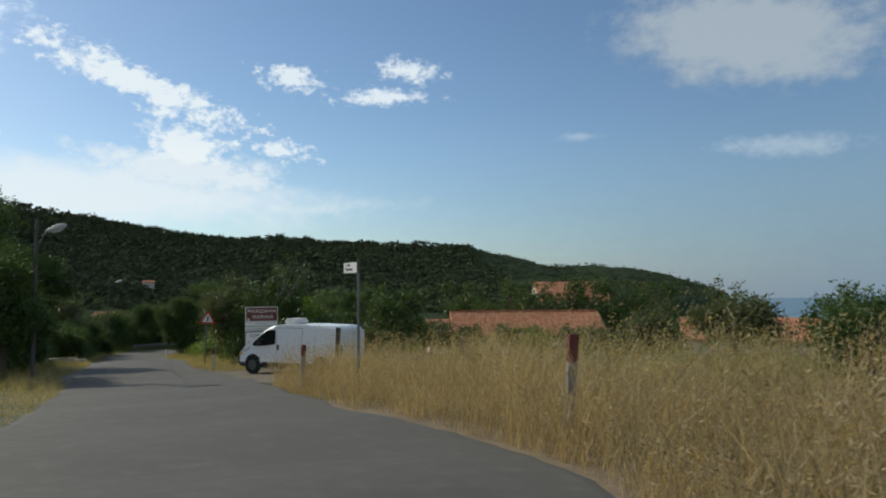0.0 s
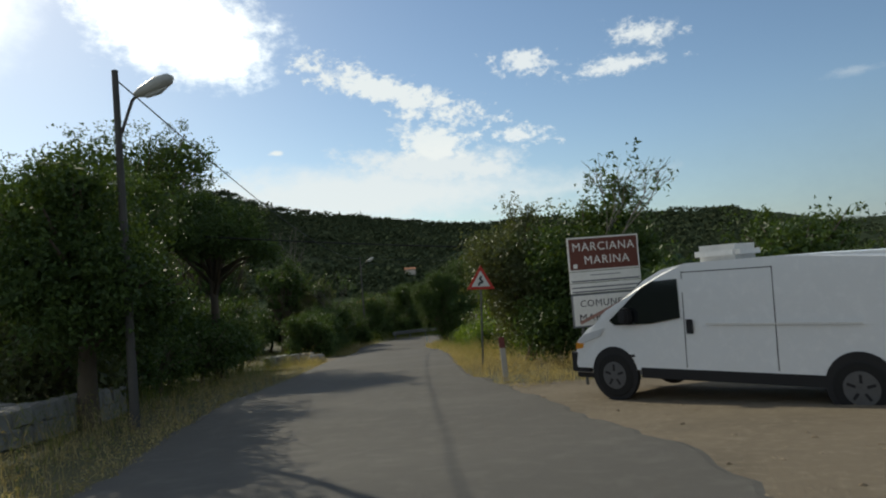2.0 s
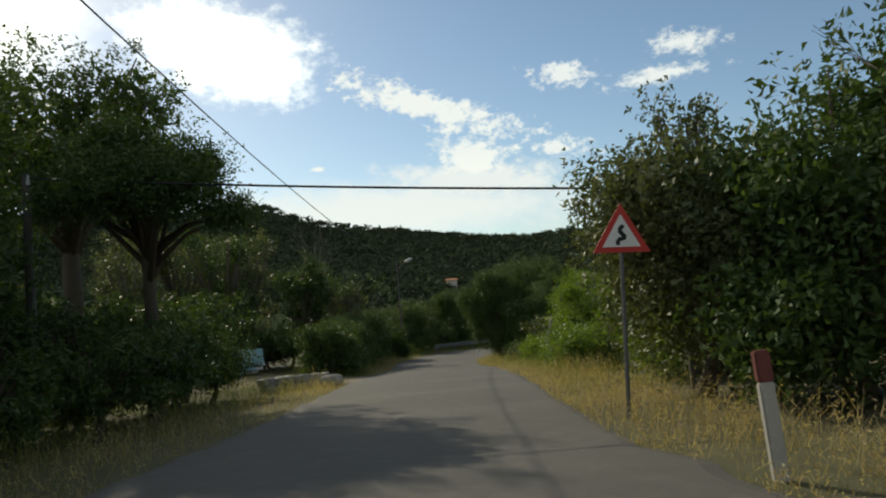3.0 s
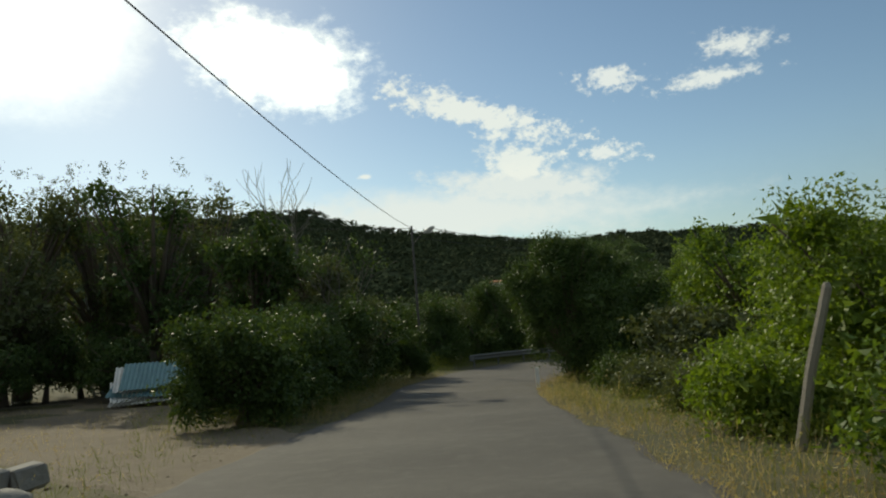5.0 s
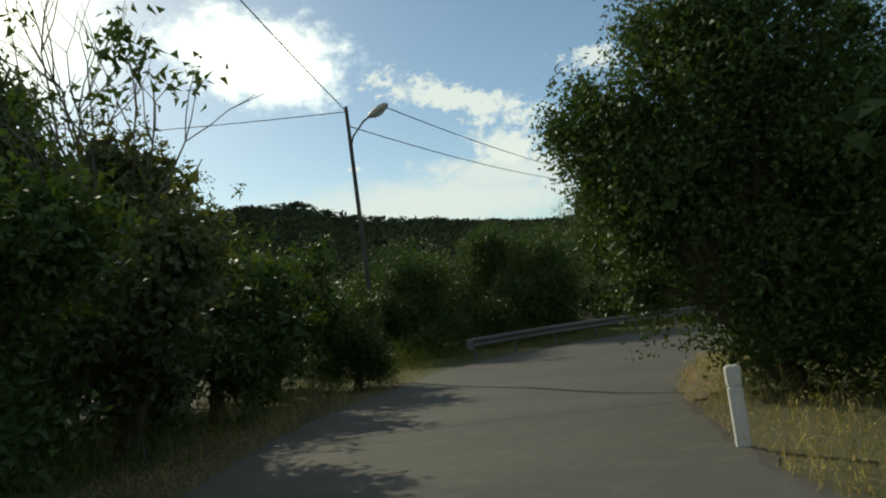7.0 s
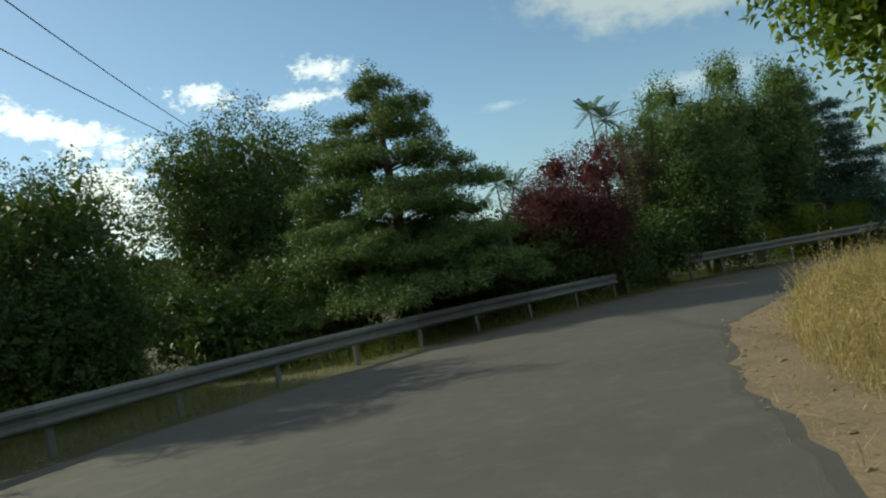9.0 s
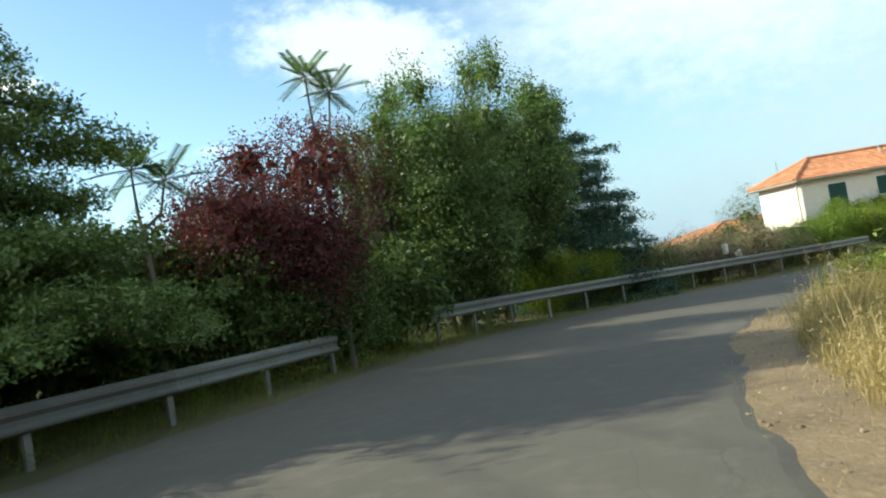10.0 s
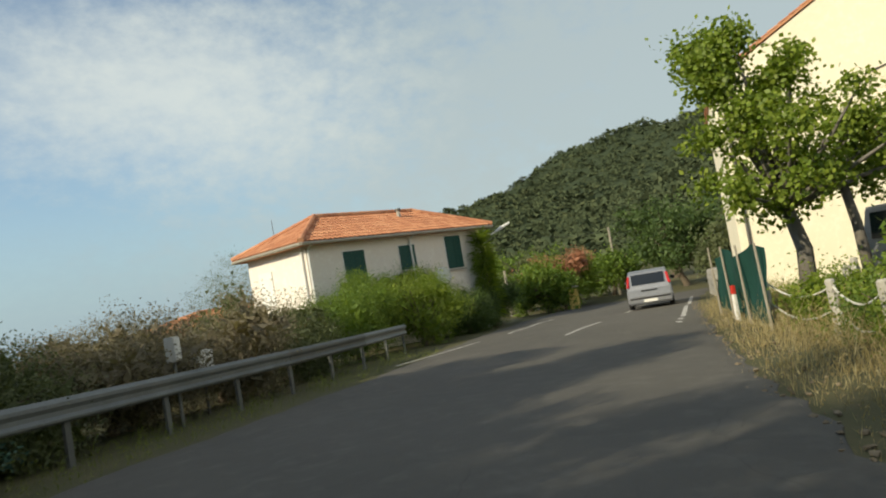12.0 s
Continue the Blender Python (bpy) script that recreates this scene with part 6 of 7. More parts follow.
marker_post(1.4, 7.75, 1.28, "faded red roadside marker post in dry grass", 3, FADED_RED, WOOD_GREY)
marker_post(-3.45, 17.3, 1.2, "faded red roadside marker post by the lay-by", 2, FADED_RED, WOOD_GREY)
marker_post(-10.35, 31.75, 1.0, "weathered pale marker post with a faded red head", -3, FADED_RED, CONCRETE)
marker_post(-26.1, 66.1, 0.75, "white marker post at the road edge by the tree", 0, SIGN_WHITE)
marker_post(3.6, 96.1, 0.8, "bright red and white marker post by the fence", 0, SIGN_RED)


def wood_post(x, y, h, lx, ly, label, r=0.06):
    t = thing("wooden_post", pose(x, y, ground(x, y) - 0.05), label, "post", "wooden posts")
    part("stake", tubed([(0, 0, -0.2), (lx * 0.5, ly * 0.5, h * 0.5), (lx, ly, h * 0.97), (lx, ly, h)], [r * 1.1, r, r * 0.9, r * 0.5], 7), WOOD_GREY, t)


wood_post(-17.97, 52.0, 1.85, 0.5, 0.1, "pale weathered wooden stake leaning beside the road")
wood_post(-17.2, 58.0, 1.2, 0.0, 0.0, "small wooden stake among the weeds", 0.04)
wood_post(-19.6, 61.2, 0.8, 0.05, 0.0, "short pale wooden post in the verge", 0.05)


# ---- lamps, poles and cables ----
def street_lamp(x, y, top, arm, turn, label):
    """A dark pole with a bent arm and a lamp head."""
    z = ground(x, y)
    h = top - z
    t = thing("street_lamp", pose(x, y, z, 0, 0, turn), label, "street lamp", "street lamps")
    part("pole", tubed([(0, 0, -0.4), (0, 0, h * 0.5), (0, 0, h)], [0.085, 0.072, 0.055], 10), POLE, t)
    part("arm", tubed([(0, 0, h - 1.3), (0.12, 0, h - 0.95), (arm * 0.7, 0, h - 0.55), (arm, 0, h - 0.45)], 0.028, 8), POLE, t)
    bm = bmesh.new()
    tube(bm, [(arm - 0.08, 0, h - 0.47), (arm + 0.05, 0, h - 0.42), (arm + 0.35, 0, h - 0.3), (arm + 0.55, 0, h - 0.22), (arm + 0.62, 0, h - 0.2)], [0.04, 0.1, 0.14, 0.1, 0.03], 10)
    hd = part("lamp_head", bm, LAMP_GREY, t, smooth=True)
    bm = bmesh.new()
    tube(bm, [(arm + 0.12, 0, h - 0.5), (arm + 0.35, 0, h - 0.41), (arm + 0.5, 0, h - 0.34)], [0.04, 0.08, 0.04], 8)
    part("diffuser", bm, LAMP_CLEAR, hd)
    return Vector((x, y, top - 0.15))


P1 = street_lamp(-15.47, 26.44, 4.15, 0.4, 20, "dark street lamp pole with a pale lamp head")
P2 = street_lamp(-37.0, 77.3, 2.85, 0.75, 10, "dark street lamp pole above the hedge")


def utility_pole(x, y, top, label):
    z = ground(x, y)
    t = thing("utility_pole", pose(x, y, z), label, "utility pole", "utility poles")
    part("pole", tubed([(0, 0, -0.4), (0, 0, top - z)], [0.11, 0.08], 10), WOOD_GREY if x > 0 else POLE, t)
    part("insulator", tubed([(0.06, 0, top - z - 0.25), (0.06, 0, top - z - 0.05)], [0.05, 0.035], 8), LAMP_GREY, t)
    return Vector((x, y, top - 0.1))


P3 = utility_pole(-11.4, 38.6, 0.95, "dark utility pole among the trees")
P5 = utility_pole(-23.6, 35.4, 2.5, "dark utility pole in the oak crowns")
P4 = utility_pole(-36.4, 107.5, 3.5, "dark utility pole behind the trees")
P6 = utility_pole(-58, 72, 5.6, "dark utility pole behind the tall trees")
P7 = utility_pole(37.1, 102.5, -3.4, "pale utility pole beside the road")
utility_pole(30.0, 108.5, -5.2, "pale utility pole in the gardens")


def cable(a, b, sag, label, r=0.014):
    pts = [a.lerp(b, i / 16) - Vector((0, 0, sag * 4 * (i / 16) * (1 - i / 16))) for i in range(17)]
    ob = part("cable", tubed([p - a for p in pts], r, 5), CABLE, None)
    ob.location = a
    tagged(ob, label, "cable", "overhead cables")


cable(P1, P2, 0.9, "thick black overhead cable along the road", 0.014)
cable(P5, P3, 0.08, "black overhead cable across the road", 0.022)
cable(P2, P6, 0.25, "black overhead cable above the trees")
cable(P2 + Vector((1.3, 0.2, -0.15)), P4 + Vector((0.06, 0, -0.05)), 0.35, "black overhead cable past the bend", 0.016)
cable(P2 - Vector((0, 0, 0.45)), P4 - Vector((0.3, 0, 0.5)), 0.4, "black overhead cable past the bend", 0.016)
cable(P7, Vector((22.2, 106.0, -3.1)), 0.5, "thin overhead cable to the house")
cable(P7, Vector((52, 92, -1.2)), 0.5, "thin overhead cable along the lower road")


# ---- houses ----
def roof_tiles(corners, u_step=0.24, v_step=0.36):
    """Rows of half-round clay tiles over a flat polygon (eave left, eave right, top right, top left)."""
    c = [Vector(p) for p in corners]
    u = (c[1] - c[0]).normalized()
    up = (c[2] - c[1])
    n = u.cross(up).normalized()
    if n.z < 0:
        n = -n
    v = n.cross(u)
    if v.z < 0:
        v = -v
    poly = [((p - c[0]).dot(u), (p - c[0]).dot(v)) for p in c]
    vmax, umin, umax = max(q[1] for q in poly), min(q[0] for q in poly), max(q[0] for q in poly)

    def inside(a, b):
        hit = False
        for i in range(len(poly)):
            (x0, y0), (x1, y1) = poly[i], poly[(i + 1) % len(poly)]
            if (y0 > b) != (y1 > b) and a < (x1 - x0) * (b - y0) / (y1 - y0) + x0:
                hit = not hit
        return hit

    V, F = [], []
    b = 0.0
    while b < vmax - 0.05:
        a = umin
        while a < umax:
            if inside(a + u_step / 2, b + v_step / 2):
                k = len(V)
                for bb, lift in ((b - 0.04, 0.03), (b + v_step, 0.0)):
                    for i in range(5):
                        ang = math.pi * i / 4
                        V.append(tuple(c[0] + u * (a + u_step / 2 - math.cos(ang) * u_step * 0.46) + v * bb + n * (math.sin(ang) * 0.06 + lift)))
                for i in range(4):
                    F.append((k + i, k + i + 1, k + i + 6, k + i + 5))
                F.append((k, k + 2, k + 4, k + 4) if False else (k, k + 1, k + 2, k + 3))
            a += u_step
        b += v_step
    return V, F


def shuttered_window(parent, x, z, w, h, y, open_leaf=False):
    """A window with closed green shutters in a wall that faces -y."""
    f = part("window", boxed(x - w / 2 - 0.05, x + w / 2 + 0.05, y - 0.015, y + 0.06, z - 0.05, z + h + 0.05), WHITE_TRIM, parent)
    for s in (-1, 1):
        a, b = (x - w / 2, x - 0.006) if s < 0 else (x + 0.006, x + w / 2)
        bm = boxed(a, b, y - 0.05, y - 0.014, z, z + h)
        for k in range(int(h / 0.09)):
            zz = z + 0.05 + k * 0.09
            if zz + 0.07 < z + h:
                box(bm, a + 0.05, b - 0.05, y - 0.062, y - 0.045, zz, zz + 0.05)
        part("shutter", bm, SHUTTER, f)
    part("sill", boxed(x - w / 2 - 0.1, x + w / 2 + 0.1, y - 0.1, y + 0.05, z - 0.11, z - 0.05), CONCRETE, f)


def hip_house(m, L, D, eave, foot, rise, label, wall, windows, over=0.45):
    """A house with a hipped tile roof; its front faces local -y, from x = 0 to L."""
    t = thing("house", m, label, "house", "houses")
    part("wall", boxed(0, L, 0, D, foot, eave), wall, t)
    c = [(-over, -over), (L + over, -over), (L + over, D + over), (-over, D + over)]
    rl = min(L, D) / 2 + over
    r0, r1 = Vector((rl - over, D / 2, eave + rise)), Vector((L - rl + over, D / 2, eave + rise))
    z = eave - 0.02
    E = [Vector((x, y, z)) for x, y in c]
    bm = bmesh.new()
    ev = [bm.verts.new(p) for p in E] + [bm.verts.new(p - Vector((0, 0, 0.12))) for p in E]
    a, b = bm.verts.new(r0), bm.verts.new(r1)
    bm.faces.new((ev[0], ev[1], b, a))
    bm.faces.new((ev[1], ev[2], b))
    bm.faces.new((ev[2], ev[3], a, b))
    bm.faces.new((ev[3], ev[0], a))
    for i in range(4):
        bm.faces.new((ev[i], ev[(i + 1) % 4], ev[4 + (i + 1) % 4], ev[4 + i]))
    bm.faces.new(ev[4:][::-1])
    roof = part("roof", bm, TILE, t)
    V, F = [], []
    for q in ((E[0], E[1], r1, r0), (E[1], E[2], r1), (E[2], E[3], r0, r1), (E[3], E[0], r0)):
        v, f = roof_tiles(q)
        F += [tuple(i + len(V) for i in g) for g in f]
        V += v
    tagged(child("roof_tiles", mesh_from("roof_tiles", V, F, TILE), roof), kind="stuff")
    for p, q in ((E[0], r0), (E[1], r1), (E[2], r1), (E[3], r0), (r0, r1)):
        k = max(2, int((q - p).length / 0.4))
        bm = bmesh.new()
        for i in range(k):
            s, e = p.lerp(q, i / k), p.lerp(q, (i + 1.12) / k)
            tube(bm, [s + Vector((0, 0, 0.05)), e + Vector((0, 0, 0.075))], [0.13, 0.11], 8)
        part("ridge_tiles", bm, TILE, roof)
    for p, q in zip(E, E[1:] + E[:1]):
        part("gutter", tubed([p + Vector((0, 0, -0.06)), q + Vector((0, 0, -0.06))], 0.07, 8), GUTTER, roof)
    for x, z0, w, h in windows:
        shuttered_window(t, x, z0, w, h, 0.0)
    for x in (0.06, L * 0.53):
        part("downpipe", tubed([(x, -0.08, foot), (x, -0.08, eave - 0.3), (x, -over, eave - 0.08)], 0.05, 8), WHITE_TRIM, t)
    return t, r0, r1


villa, _, _ = hip_house(pose(10.34, 110.57, -7.4, 0, 0, -24.3), 10.1, 4.4, 4.47, -2.0, 1.25, "two-storey pale villa with hipped terracotta roof and green shutters", PLASTER_WHITE,
                          [(2.25, 2.45, 1.05, 1.5), (5.15, 2.9, 0.9, 1.05), (8.05, 2.65, 1.0, 1.5)])
part("chimney", tubed([(6.4, 1.5, 4.9), (6.4, 1.5, 5.75)], 0.09, 8), CONCRETE, villa)
part("chimney_cowl", tubed([(6.4, 1.5, 5.72), (6.4, 1.5, 5.82)], [0.15, 0.12], 8), POLE, villa)
part("side_window", boxed(-0.04, 0.02, 2.6, 3.6, 2.3, 3.7), WHITE_TRIM, villa)
part("side_downpipe", tubed([(-0.07, 0.2, -1), (-0.07, 0.2, 4.3)], 0.05, 8), WHITE_TRIM, villa)
dish = part("satellite_dish", tubed([(6.2, -0.9, 2.35), (6.17, -0.98, 2.37), (6.15, -1.02, 2.38)], [0.42, 0.34, 0.05], 20), LAMP_GREY, villa, "round pale grey dish")
part("dish_arm", tubed([(6.2, 0, 2.2), (6.2, -0.9, 2.33)], 0.025, 6), POLE, dish)
part("antenna", tubed([(1.6, 4.6, 4.6), (1.6, 4.6, 6.1)], 0.015, 5), POLE, villa)
part("wall_lamp", tubed([(10.75, -0.1, 4.0), (11.1, -0.5, 4.25), (11.5, -0.75, 4.45)], [0.03, 0.09, 0.05], 8), WHITE_TRIM, villa, "white street lamp head on the house corner")

hip_house(pose(17.5, 124.0, -9.4, 0, 0, -20), 12, 8, 3.6, -3, 1.2, "low house with a broad terracotta roof below the road", PLASTER_YELLOW, [(2, 1.6, 1, 1.3), (6, 1.6, 1, 1.3)])
hip_house(pose(20, 138.0, -12.0, 0, 0, -10), 10, 8, 4.2, -3, 1.5, "distant house with orange tile roof and yellow wall", PLASTER_YELLOW, [(2, 2, 1, 1.3), (6, 2, 1, 1.3)])


def gable_house(m, L, D, eave, rise, foot, label, wall, windows=(), over=0.3):
    """A house with a ridge along local x; its long front faces -y."""
    t = thing("house", m, label, "house", "houses")
    bm = bmesh.new()
    a = [bm.verts.new((0, y, z)) for y, z in ((0, foot), (D, foot), (D, eave), (D / 2, eave + rise), (0, eave))]
    b = [bm.verts.new((L, v.co.y, v.co.z)) for v in a]
    bm.faces.new(a)
    bm.faces.new(b[::-1])
    for i in range(5):
        bm.faces.new((a[i], a[(i + 1) % 5], b[(i + 1) % 5], b[i]))
    part("wall", bm, wall, t)
    k = rise / (D / 2)
    for s in (0, 1):
        y0, y1 = (-over, D / 2) if s == 0 else (D + over, D / 2)
        z0, z1 = eave - over * k + 0.05, eave + rise + 0.05
        E = [Vector((-over, y0, z0)), Vector((L + over, y0, z0)), Vector((L + over, y1, z1)), Vector((-over, y1, z1))]
        bm = bmesh.new()
        lo, hi = [bm.verts.new(p) for p in E], [bm.verts.new(p + Vector((0, 0, 0.08))) for p in E]
        bm.faces.new(lo)
        bm.faces.new(hi[::-1])
        for i in range(4):
            bm.faces.new((lo[i], lo[(i + 1) % 4], hi[(i + 1) % 4], hi[i]))
        roof = part("roof", bm, TILE, t)
        V, F = roof_tiles([p + Vector((0, 0, 0.085)) for p in E], 0.26, 0.4)
        tagged(child("roof_tiles", mesh_from("roof_tiles", V, F, TILE), roof), kind="stuff")
    for x, z0, w, h in windows:
        shuttered_window(t, x, z0, w, h, 0.0)
    return t


gable_house(pose(1.2, 57.5, -5.4, 0, 0, 2), 12.5, 7, 3.0, 1.7, -3, "long low farm building with red tile roof below the field", PLASTER_PINK, [(3, 1, 0.9, 1.2), (8, 1, 0.9, 1.2)])
gable_house(pose(-1.0, 66.5, -6.5, 0, 0, 4), 10, 7, 3.2, 1.6, -3, "far farm building with dark red roof and chimneys", PLASTER_PINK, [])
gable_house(pose(20, 57.0, -5.6, 0, 0, -18), 15, 7, 2.8, 1.6, -3, "long low building with faded red tile roof", PLASTER_PINK, [])
wh = gable_house(pose(12.2, 85.6, -7.4), 9.0, 9.8, 7.0, 2.6, -1, "tall white-washed house in full sun beside the road", PLASTER, [], 0.06)
part("lean_to_roof", boxed(-1.3, -0.01, 1.0, 5.4, 4.35, 4.55, bevel=0.03), TILE, wh, "brown tile canopy on the gable wall")
part("awning", boxed(-1.1, -0.02, 1.2, 5.2, 3.7, 4.3, bevel=0.03), NET_GREEN, wh, "dark green awning")
part("downpipe", tubed([(-0.06, 9.5, -0.5), (-0.06, 9.5, 6.6), (-0.06, 8.6, 7.0)], 0.05, 8), POLE, wh)
part("vent", tubed([(-0.03, 3.4, 7.6), (0.02, 3.4, 7.6)], 0.09, 10), POLE, wh)
part("wall_cable", tubed([(-0.03, 5.4, 6.2), (-0.03, 4.2, 6.5), (-0.03, 2.0, 6.4)], 0.02, 5), CABLE, wh)


# ---- fence, net, walls, heaps ----
def rope_fence(points, label):
    x0, y0 = points[0][:2]
    t = thing("rope_fence", pose(x0, y0, ground(x0, y0)), label, "fence", "fences")
    b = Vector((x0, y0, ground(x0, y0)))
    tops = []
    for x, y, h, mat in points:
        p = Vector((x, y, ground(x, y))) - b
        bm = bmesh.new()
        tube(bm, [p + Vector((0, 0, -0.3)), p + Vector((0.02, 0, h * 0.5)), p + Vector((0, 0.02, h - 0.02)), p + Vector((0, 0.02, h))], [0.075, 0.07, 0.065, 0.045], 8)
        part("post", bm, mat, t)
        tops.append((p, h))
    for (p, h), (q, g) in zip(tops, tops[1:]):
        for f, s in ((0.88, 0.22), (0.5, 0.25)):
            a, e = p + Vector((0, 0, h * f)), q + Vector((0, 0, g * f))
            part("rope", tubed([a.lerp(e, i / 10) - Vector((0, 0, s * 4 * (i / 10) * (1 - i / 10))) for i in range(11)], 0.016, 5), ROPE, t)


rope_fence([(-14.0, 93.75, 0.78, WOOD_GREY), (-11.4, 93.9, 0.8, WOOD_GREY), (-8.7, 94.2, 0.85, WOOD_GREY), (-6.2, 94.5, 0.85, CONCRETE), (-4.0, 94.8, 0.8, CONCRETE), (-1.9, 95.0, 0.8, CONCRETE), (1.4, 95.6, 0.92, CONCRETE)],
           "grey wooden and concrete posts with slack white ropes")
rope_fence([(-0.2, 94.5, 0.9, CONCRETE), (2.6, 93.9, 0.95, CONCRETE)], "two pale concrete posts with a slack white rope")
for k, (x, y, w, h) in enumerate(((-12.6, 94.3, 1.1, 0.8), (-11.5, 94.4, 0.9, 0.6), (-9.9, 94.6, 1.2, 0.8), (-13.1, 92.8, 1.6, 1.0))):
    broadleaf(x, y, w, h, 0.0, 3200, WEED if k % 2 == 0 else LEAF_LIME, "sunlit yellow-green shrub beside the fence post", 220 + k, name="bramble", category="bush", group="fence brambles", leaf=0.04, q=0.75)


def netting():
    """A sagging green net between stakes, torn at the foot."""
    t = thing("netting_fence", pose(0.6, 95.6, ground(0.6, 95.6)), "green plastic netting on rough stakes along the road", "fence", "fences")
    n, m = 24, 8
    V = []
    for i in range(n + 1):
        for j in range(m + 1):
            s, h = i / n, j / m
            V.append((s * 5.4, s * 0.75 + 0.06 * math.sin(s * 19) + 0.05 * math.sin(h * 5 + s * 7), 0.05 + h * (1.35 + 0.1 * math.sin(s * 11)) - 0.1 * s))
    F = [(i * (m + 1) + j, (i + 1) * (m + 1) + j, (i + 1) * (m + 1) + j + 1, i * (m + 1) + j + 1) for i in range(n) for j in range(m)]
    child("net", mesh_from("net", V, F, NET_GREEN), t)
    for k in range(4):
        x = k * 1.75
        part("stake", tubed([(x, x * 0.14 + 0.06, -0.3), (x + 0.05, x * 0.14 + 0.1, 1.5)], [0.03, 0.022], 6), WOOD_GREY, t)


netting()
cabinet = thing("meter_cabinet", pose(-2.85, 105.35, -5.95, 0, 0, 22), "small weathered grey-white meter cabinet on a post behind the rail", "cabinet")
part("body", boxed(-0.16, 0.16, -0.02, 0.14, 0.0, 0.44, bevel=0.015), LAMP_GREY, cabinet)
part("door", boxed(-0.135, 0.135, -0.035, -0.018, 0.03, 0.41, bevel=0.006), SIGN_WHITE, cabinet)
part("post", tubed([(0, 0.06, ground(-2.85, 105.35) + 5.75), (0, 0.06, 0.02)], 0.03, 8), STEEL, cabinet)
thing_pillar = thing("gate_pillar", pose(27.2, 103.9, ground(27.2, 103.9)), "yellowish plastered gate pillar by the hedge", "pillar", "pillars")
part("shaft", boxed(-0.25, 0.25, -0.25, 0.25, -0.3, 1.25, bevel=0.02), PLASTER_YELLOW, thing_pillar)
part("cap", boxed(-0.3, 0.3, -0.3, 0.3, 1.252, 1.34, bevel=0.02), CONCRETE, thing_pillar)
small = thing("letter_box_stand", pose(-1.5, 106.0, ground(-1.5, 106.0)), "small white box on a post behind the rail", "box")
part("post", tubed([(0, 0, -0.3), (0, 0, 0.75)], 0.03, 8), POLE, small)
part("box", boxed(-0.22, 0.22, -0.12, 0.12, 0.75, 1.25, bevel=0.02), WHITE_TRIM, small)


def stone_wall(pts, h, w, label, seed):
    """A low dry-stone wall of uneven blocks along a line."""
    rng = random.Random(seed)
    p = finer(pts, 0.5)
    x0, y0 = p[0]
    b = Vector((x0, y0, ground(x0, y0)))
    t = thing("stone_wall", pose(*b), label, "wall", "stone walls")
    shapes = []
    for k in range(6):
        bm = bmesh.new()
        bmesh.ops.create_cube(bm, size=1.0)
        bmesh.ops.bevel(bm, geom=bm.edges[:], offset=0.13, segments=1, affect="EDGES")
        for v in bm.verts:
            v.co += Vector((rng.uniform(-1, 1), rng.uniform(-1, 1), rng.uniform(-1, 1))) * 0.06
        me = bpy.data.meshes.new("stone")
        bm.to_mesh(me)
        bm.free()
        me.materials.append(STONE)
        shapes.append(me)
    d = np.cumsum(np.r_[0, np.linalg.norm(np.diff(p, axis=0), axis=1)])
    rows = max(2, int(h / 0.22))
    for r in range(rows):
        s = rng.uniform(0, 0.2)
        while s < d[-1]:
            l = rng.uniform(0.28, 0.5)
            c = s + l / 2
            x, y = float(np.interp(c, d, p[:, 0])), float(np.interp(c, d, p[:, 1]))
            x2, y2 = float(np.interp(min(c + 0.2, d[-1]), d, p[:, 0])), float(np.interp(min(c + 0.2, d[-1]), d, p[:, 1]))
            a = math.degrees(math.atan2(y2 - y, x2 - x)) if abs(x2 - x) + abs(y2 - y) > 1e-4 else 0
            ob = child("stone", rng.choice(shapes), t)
            ob.matrix_local = pose(x - b.x, y - b.y, ground(x, y) - b.z + h / rows * (r + 0.45), rng.uniform(-5, 5), rng.uniform(-5, 5), a) @ Matrix.Diagonal((l * 0.98, w * rng.uniform(0.9, 1.1), h / rows * 1.08, 1))
            s += l


stone_wall([(-14.2, 19.0), (-15.4, 21.7), (-16.6, 25.2), (-18.0, 28.4)], 0.6, 0.45, "low grey dry-stone wall along the road", 3)
stone_wall([(-25.2, 48.2), (-25.6, 46.2), (-25.8, 45.2)], 0.5, 0.4, "low grey stone wall at the yard entrance", 4)
stone_wall([(17.0, 96.2), (22.0, 96.4), (28.0, 96.0)], 1.1, 0.4, "pale stone garden wall beside the lower road", 5)


def boulder(x, y, s, seed, label):
    rng = random.Random(seed)
    bm = bmesh.new()
    bmesh.ops.create_icosphere(bm, subdivisions=3, radius=1.0)
    o = Vector((rng.uniform(0, 9), rng.uniform(0, 9), 3))
    for v in bm.verts:
        k = 1 + 0.35 * noise.noise(v.co * 1.1 + o) + 0.12 * noise.noise(v.co * 3 + o)
        v.co = Vector((v.co.x * k * s, v.co.y * k * s * 0.9, v.co.z * k * s * 0.75))
    ob = part("boulder", bm, STONE, None, smooth=True)
    ob.location = (x, y, ground(x, y) + s * 0.35)
    tagged(ob, label, "boulder", "boulders")


boulder(-19.6, 26.6, 0.7, 1, "large rounded grey granite boulder under the oaks")
boulder(-17.6, 25.8, 0.55, 2, "rounded grey granite boulder under the oaks")
boulder(-23.6, 32.6, 1.2, 3, "large grey granite boulder under the oaks")
boulder(-24.3, 47.0, 0.4, 5, "small pale boulder at the yard corner")


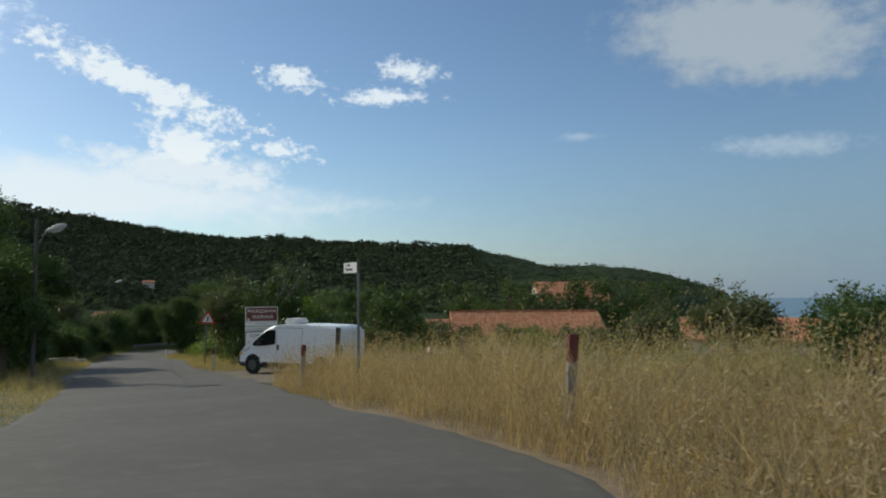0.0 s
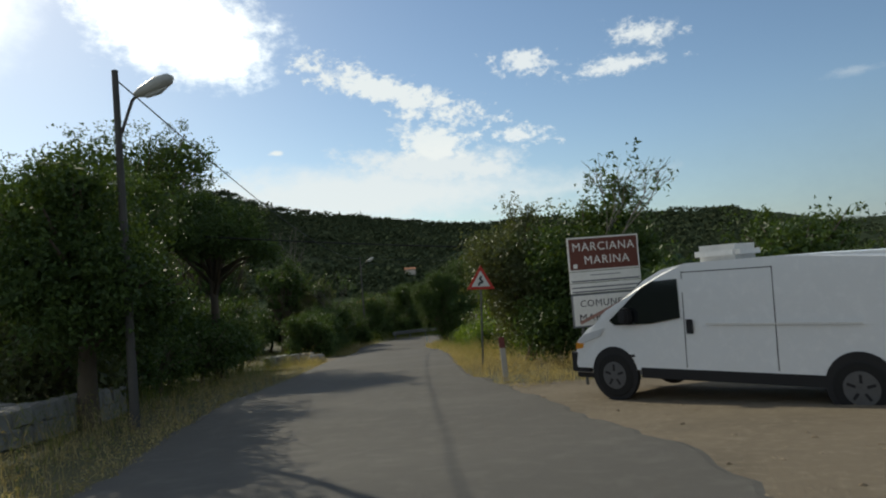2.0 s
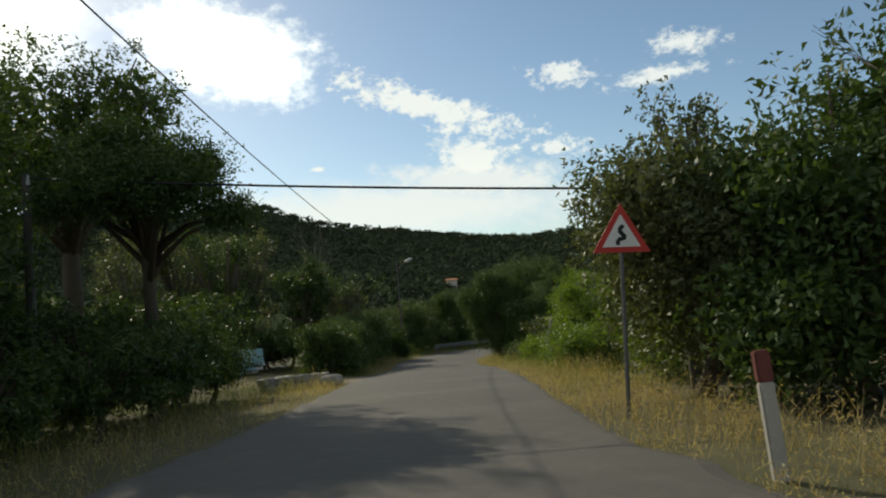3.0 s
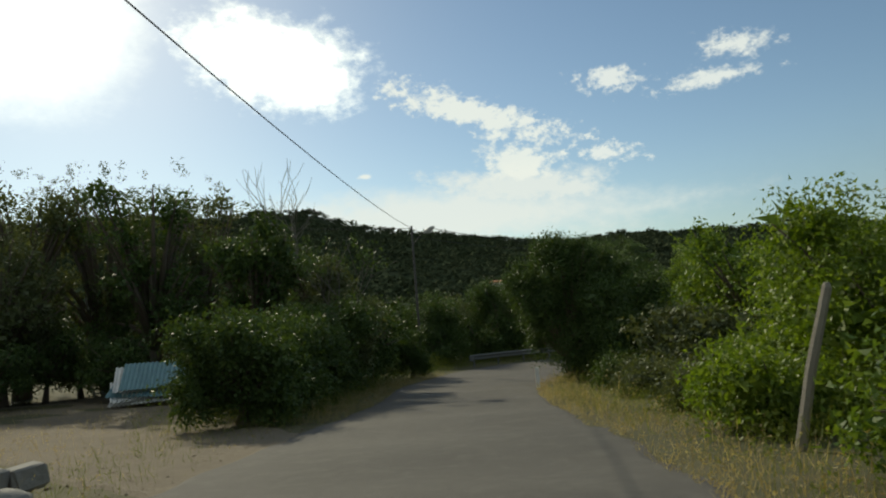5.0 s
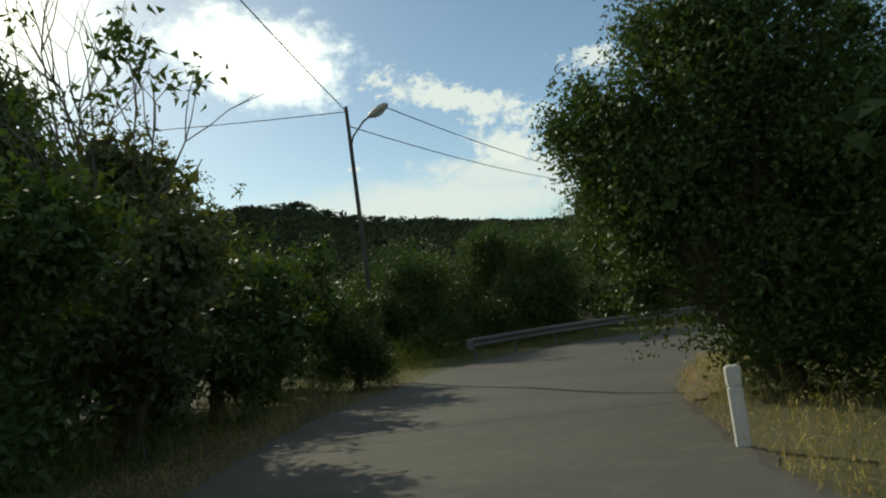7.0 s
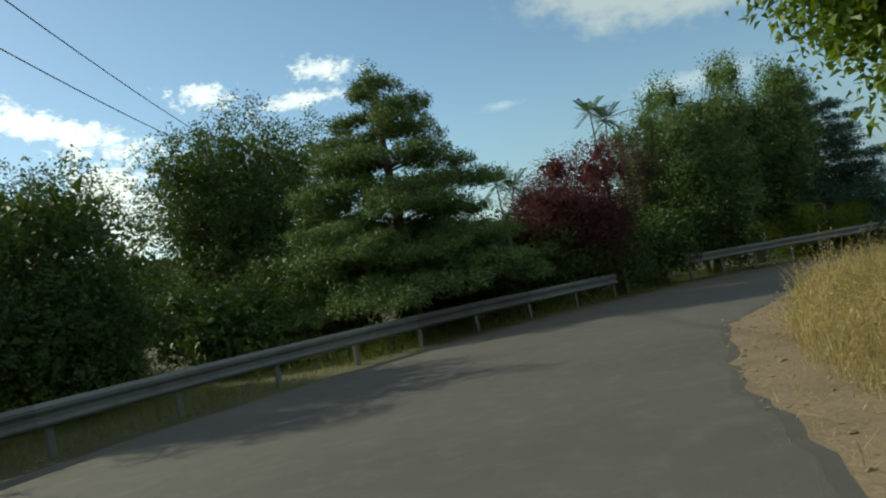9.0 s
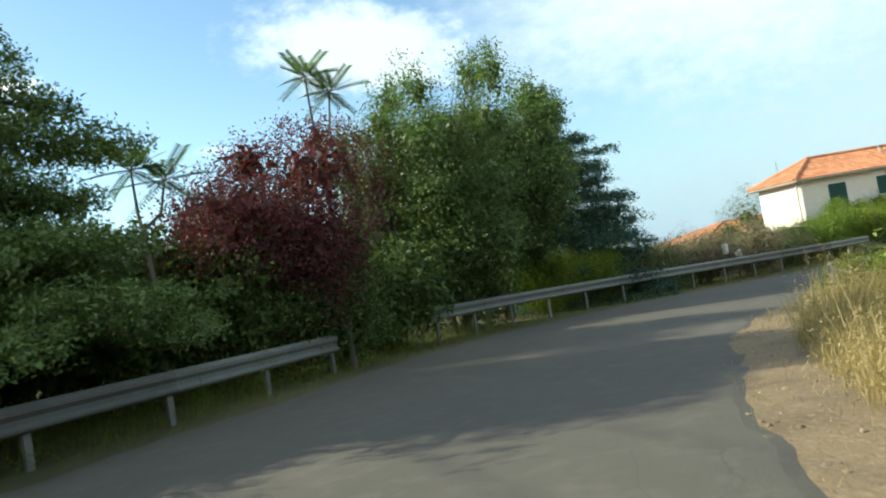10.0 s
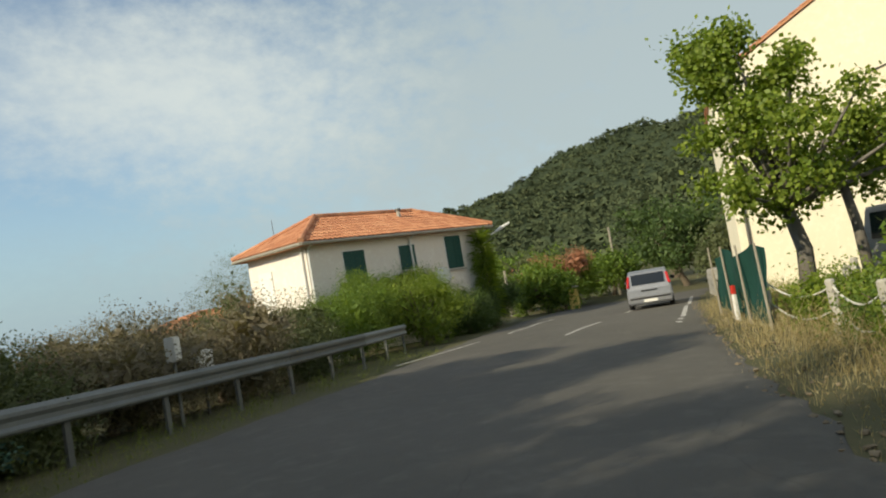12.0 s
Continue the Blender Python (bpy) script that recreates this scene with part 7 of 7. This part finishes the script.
def sheet_heap(x, y):
    """A leaning stack of corrugated sheets under a blue-grey cover."""
    t = thing("sheet_heap", pose(x, y, ground(x, y), 0, 0, 38), "leaning heap of blue-grey corrugated sheets in the yard", "heap")
    rng = random.Random(4)
    n = 56
    for k in range(7):
        bm = bmesh.new()
        rows = []
        for j in (0, 1):
            for lift in (0.0, 0.012):
                rows.append([bm.verts.new((-1.2 + 2.4 * i / n, -0.9 + 1.8 * j, 0.035 * math.sin(i * math.pi / 2) + lift)) for i in range(n + 1)])
        for a, b in ((0, 2), (1, 3), (0, 1), (2, 3)):
            for i in range(n):
                bm.faces.new((rows[a][i], rows[a][i + 1], rows[b][i + 1], rows[b][i]))
        bm.transform(Matrix.Translation((rng.uniform(-0.3, 0.3), rng.uniform(-0.2, 0.2), 0.5 + k * 0.12)) @ Matrix.Rotation(rng.uniform(-0.3, 0.3), 4, "Z")
                     @ Matrix.Rotation(radians(20 + 2 * k), 4, "X") @ Matrix.Rotation(rng.uniform(-0.06, 0.06), 4, "Y"))
        part("sheet", bm, TARP if k in (3, 6) else WHITE_TRIM, t)
    part("trestle", boxed(-1.1, 1.1, 0.1, 0.6, -0.1, 0.55, bevel=0.02), WOOD_GREY, t)


sheet_heap(-42.0, 63.3)


def parked_pickup(m):
    t = thing("parked_van", m, "grey van parked behind the fence and bushes", "van")
    shell([(-2.2, 0.4), (-2.25, 1.3), (-2.1, 1.9), (0.7, 1.95), (1.1, 1.85), (1.75, 1.2), (2.25, 1.0), (2.35, 0.45), (2.2, 0.35), (-2.1, 0.35)], 0.88, 0.1, CAR_SILVER, t, waist=1.0)
    for s in (1, -1):
        side_panel([(0.5, 1.15), (1.6, 1.2), (1.05, 1.72), (0.5, 1.76)], s * 0.88, 0.1, 1.0, GLASS_DARK, t, "side_window")
        side_panel([(-1.9, 1.15), (0.35, 1.15), (0.35, 1.76), (-1.9, 1.76)], s * 0.88, 0.1, 1.0, GLASS_DARK, t, "rear_side_window")
        for x in (1.45, -1.45):
            wheel(t, x, s * 0.8, 0.32, 0.2)
    bm = prism(bmesh.new(), [(1.16, 1.8), (1.74, 1.22), (1.77, 1.24), (1.18, 1.82)], -0.72, 0.72)
    part("windscreen", bm, GLASS_DARK, t)
    part("rear_window", boxed(-2.27, -2.2, -0.6, 0.6, 1.2, 1.75), GLASS_DARK, t)


parked_pickup(pose(4.6, 91.4, ground(4.6, 91.4), 0, 0, 200))
# far houses in the valley
for i, (x, y, s) in enumerate(((-66, 132, 0), (-108, 252, 30))):
    gable_house(pose(x, y, ground(x, y) + 1.0, 0, 0, s), 3.6, 3.2, 1.7, 0.6, -4, "small pale house among trees in the valley", PLASTER_PINK, [])
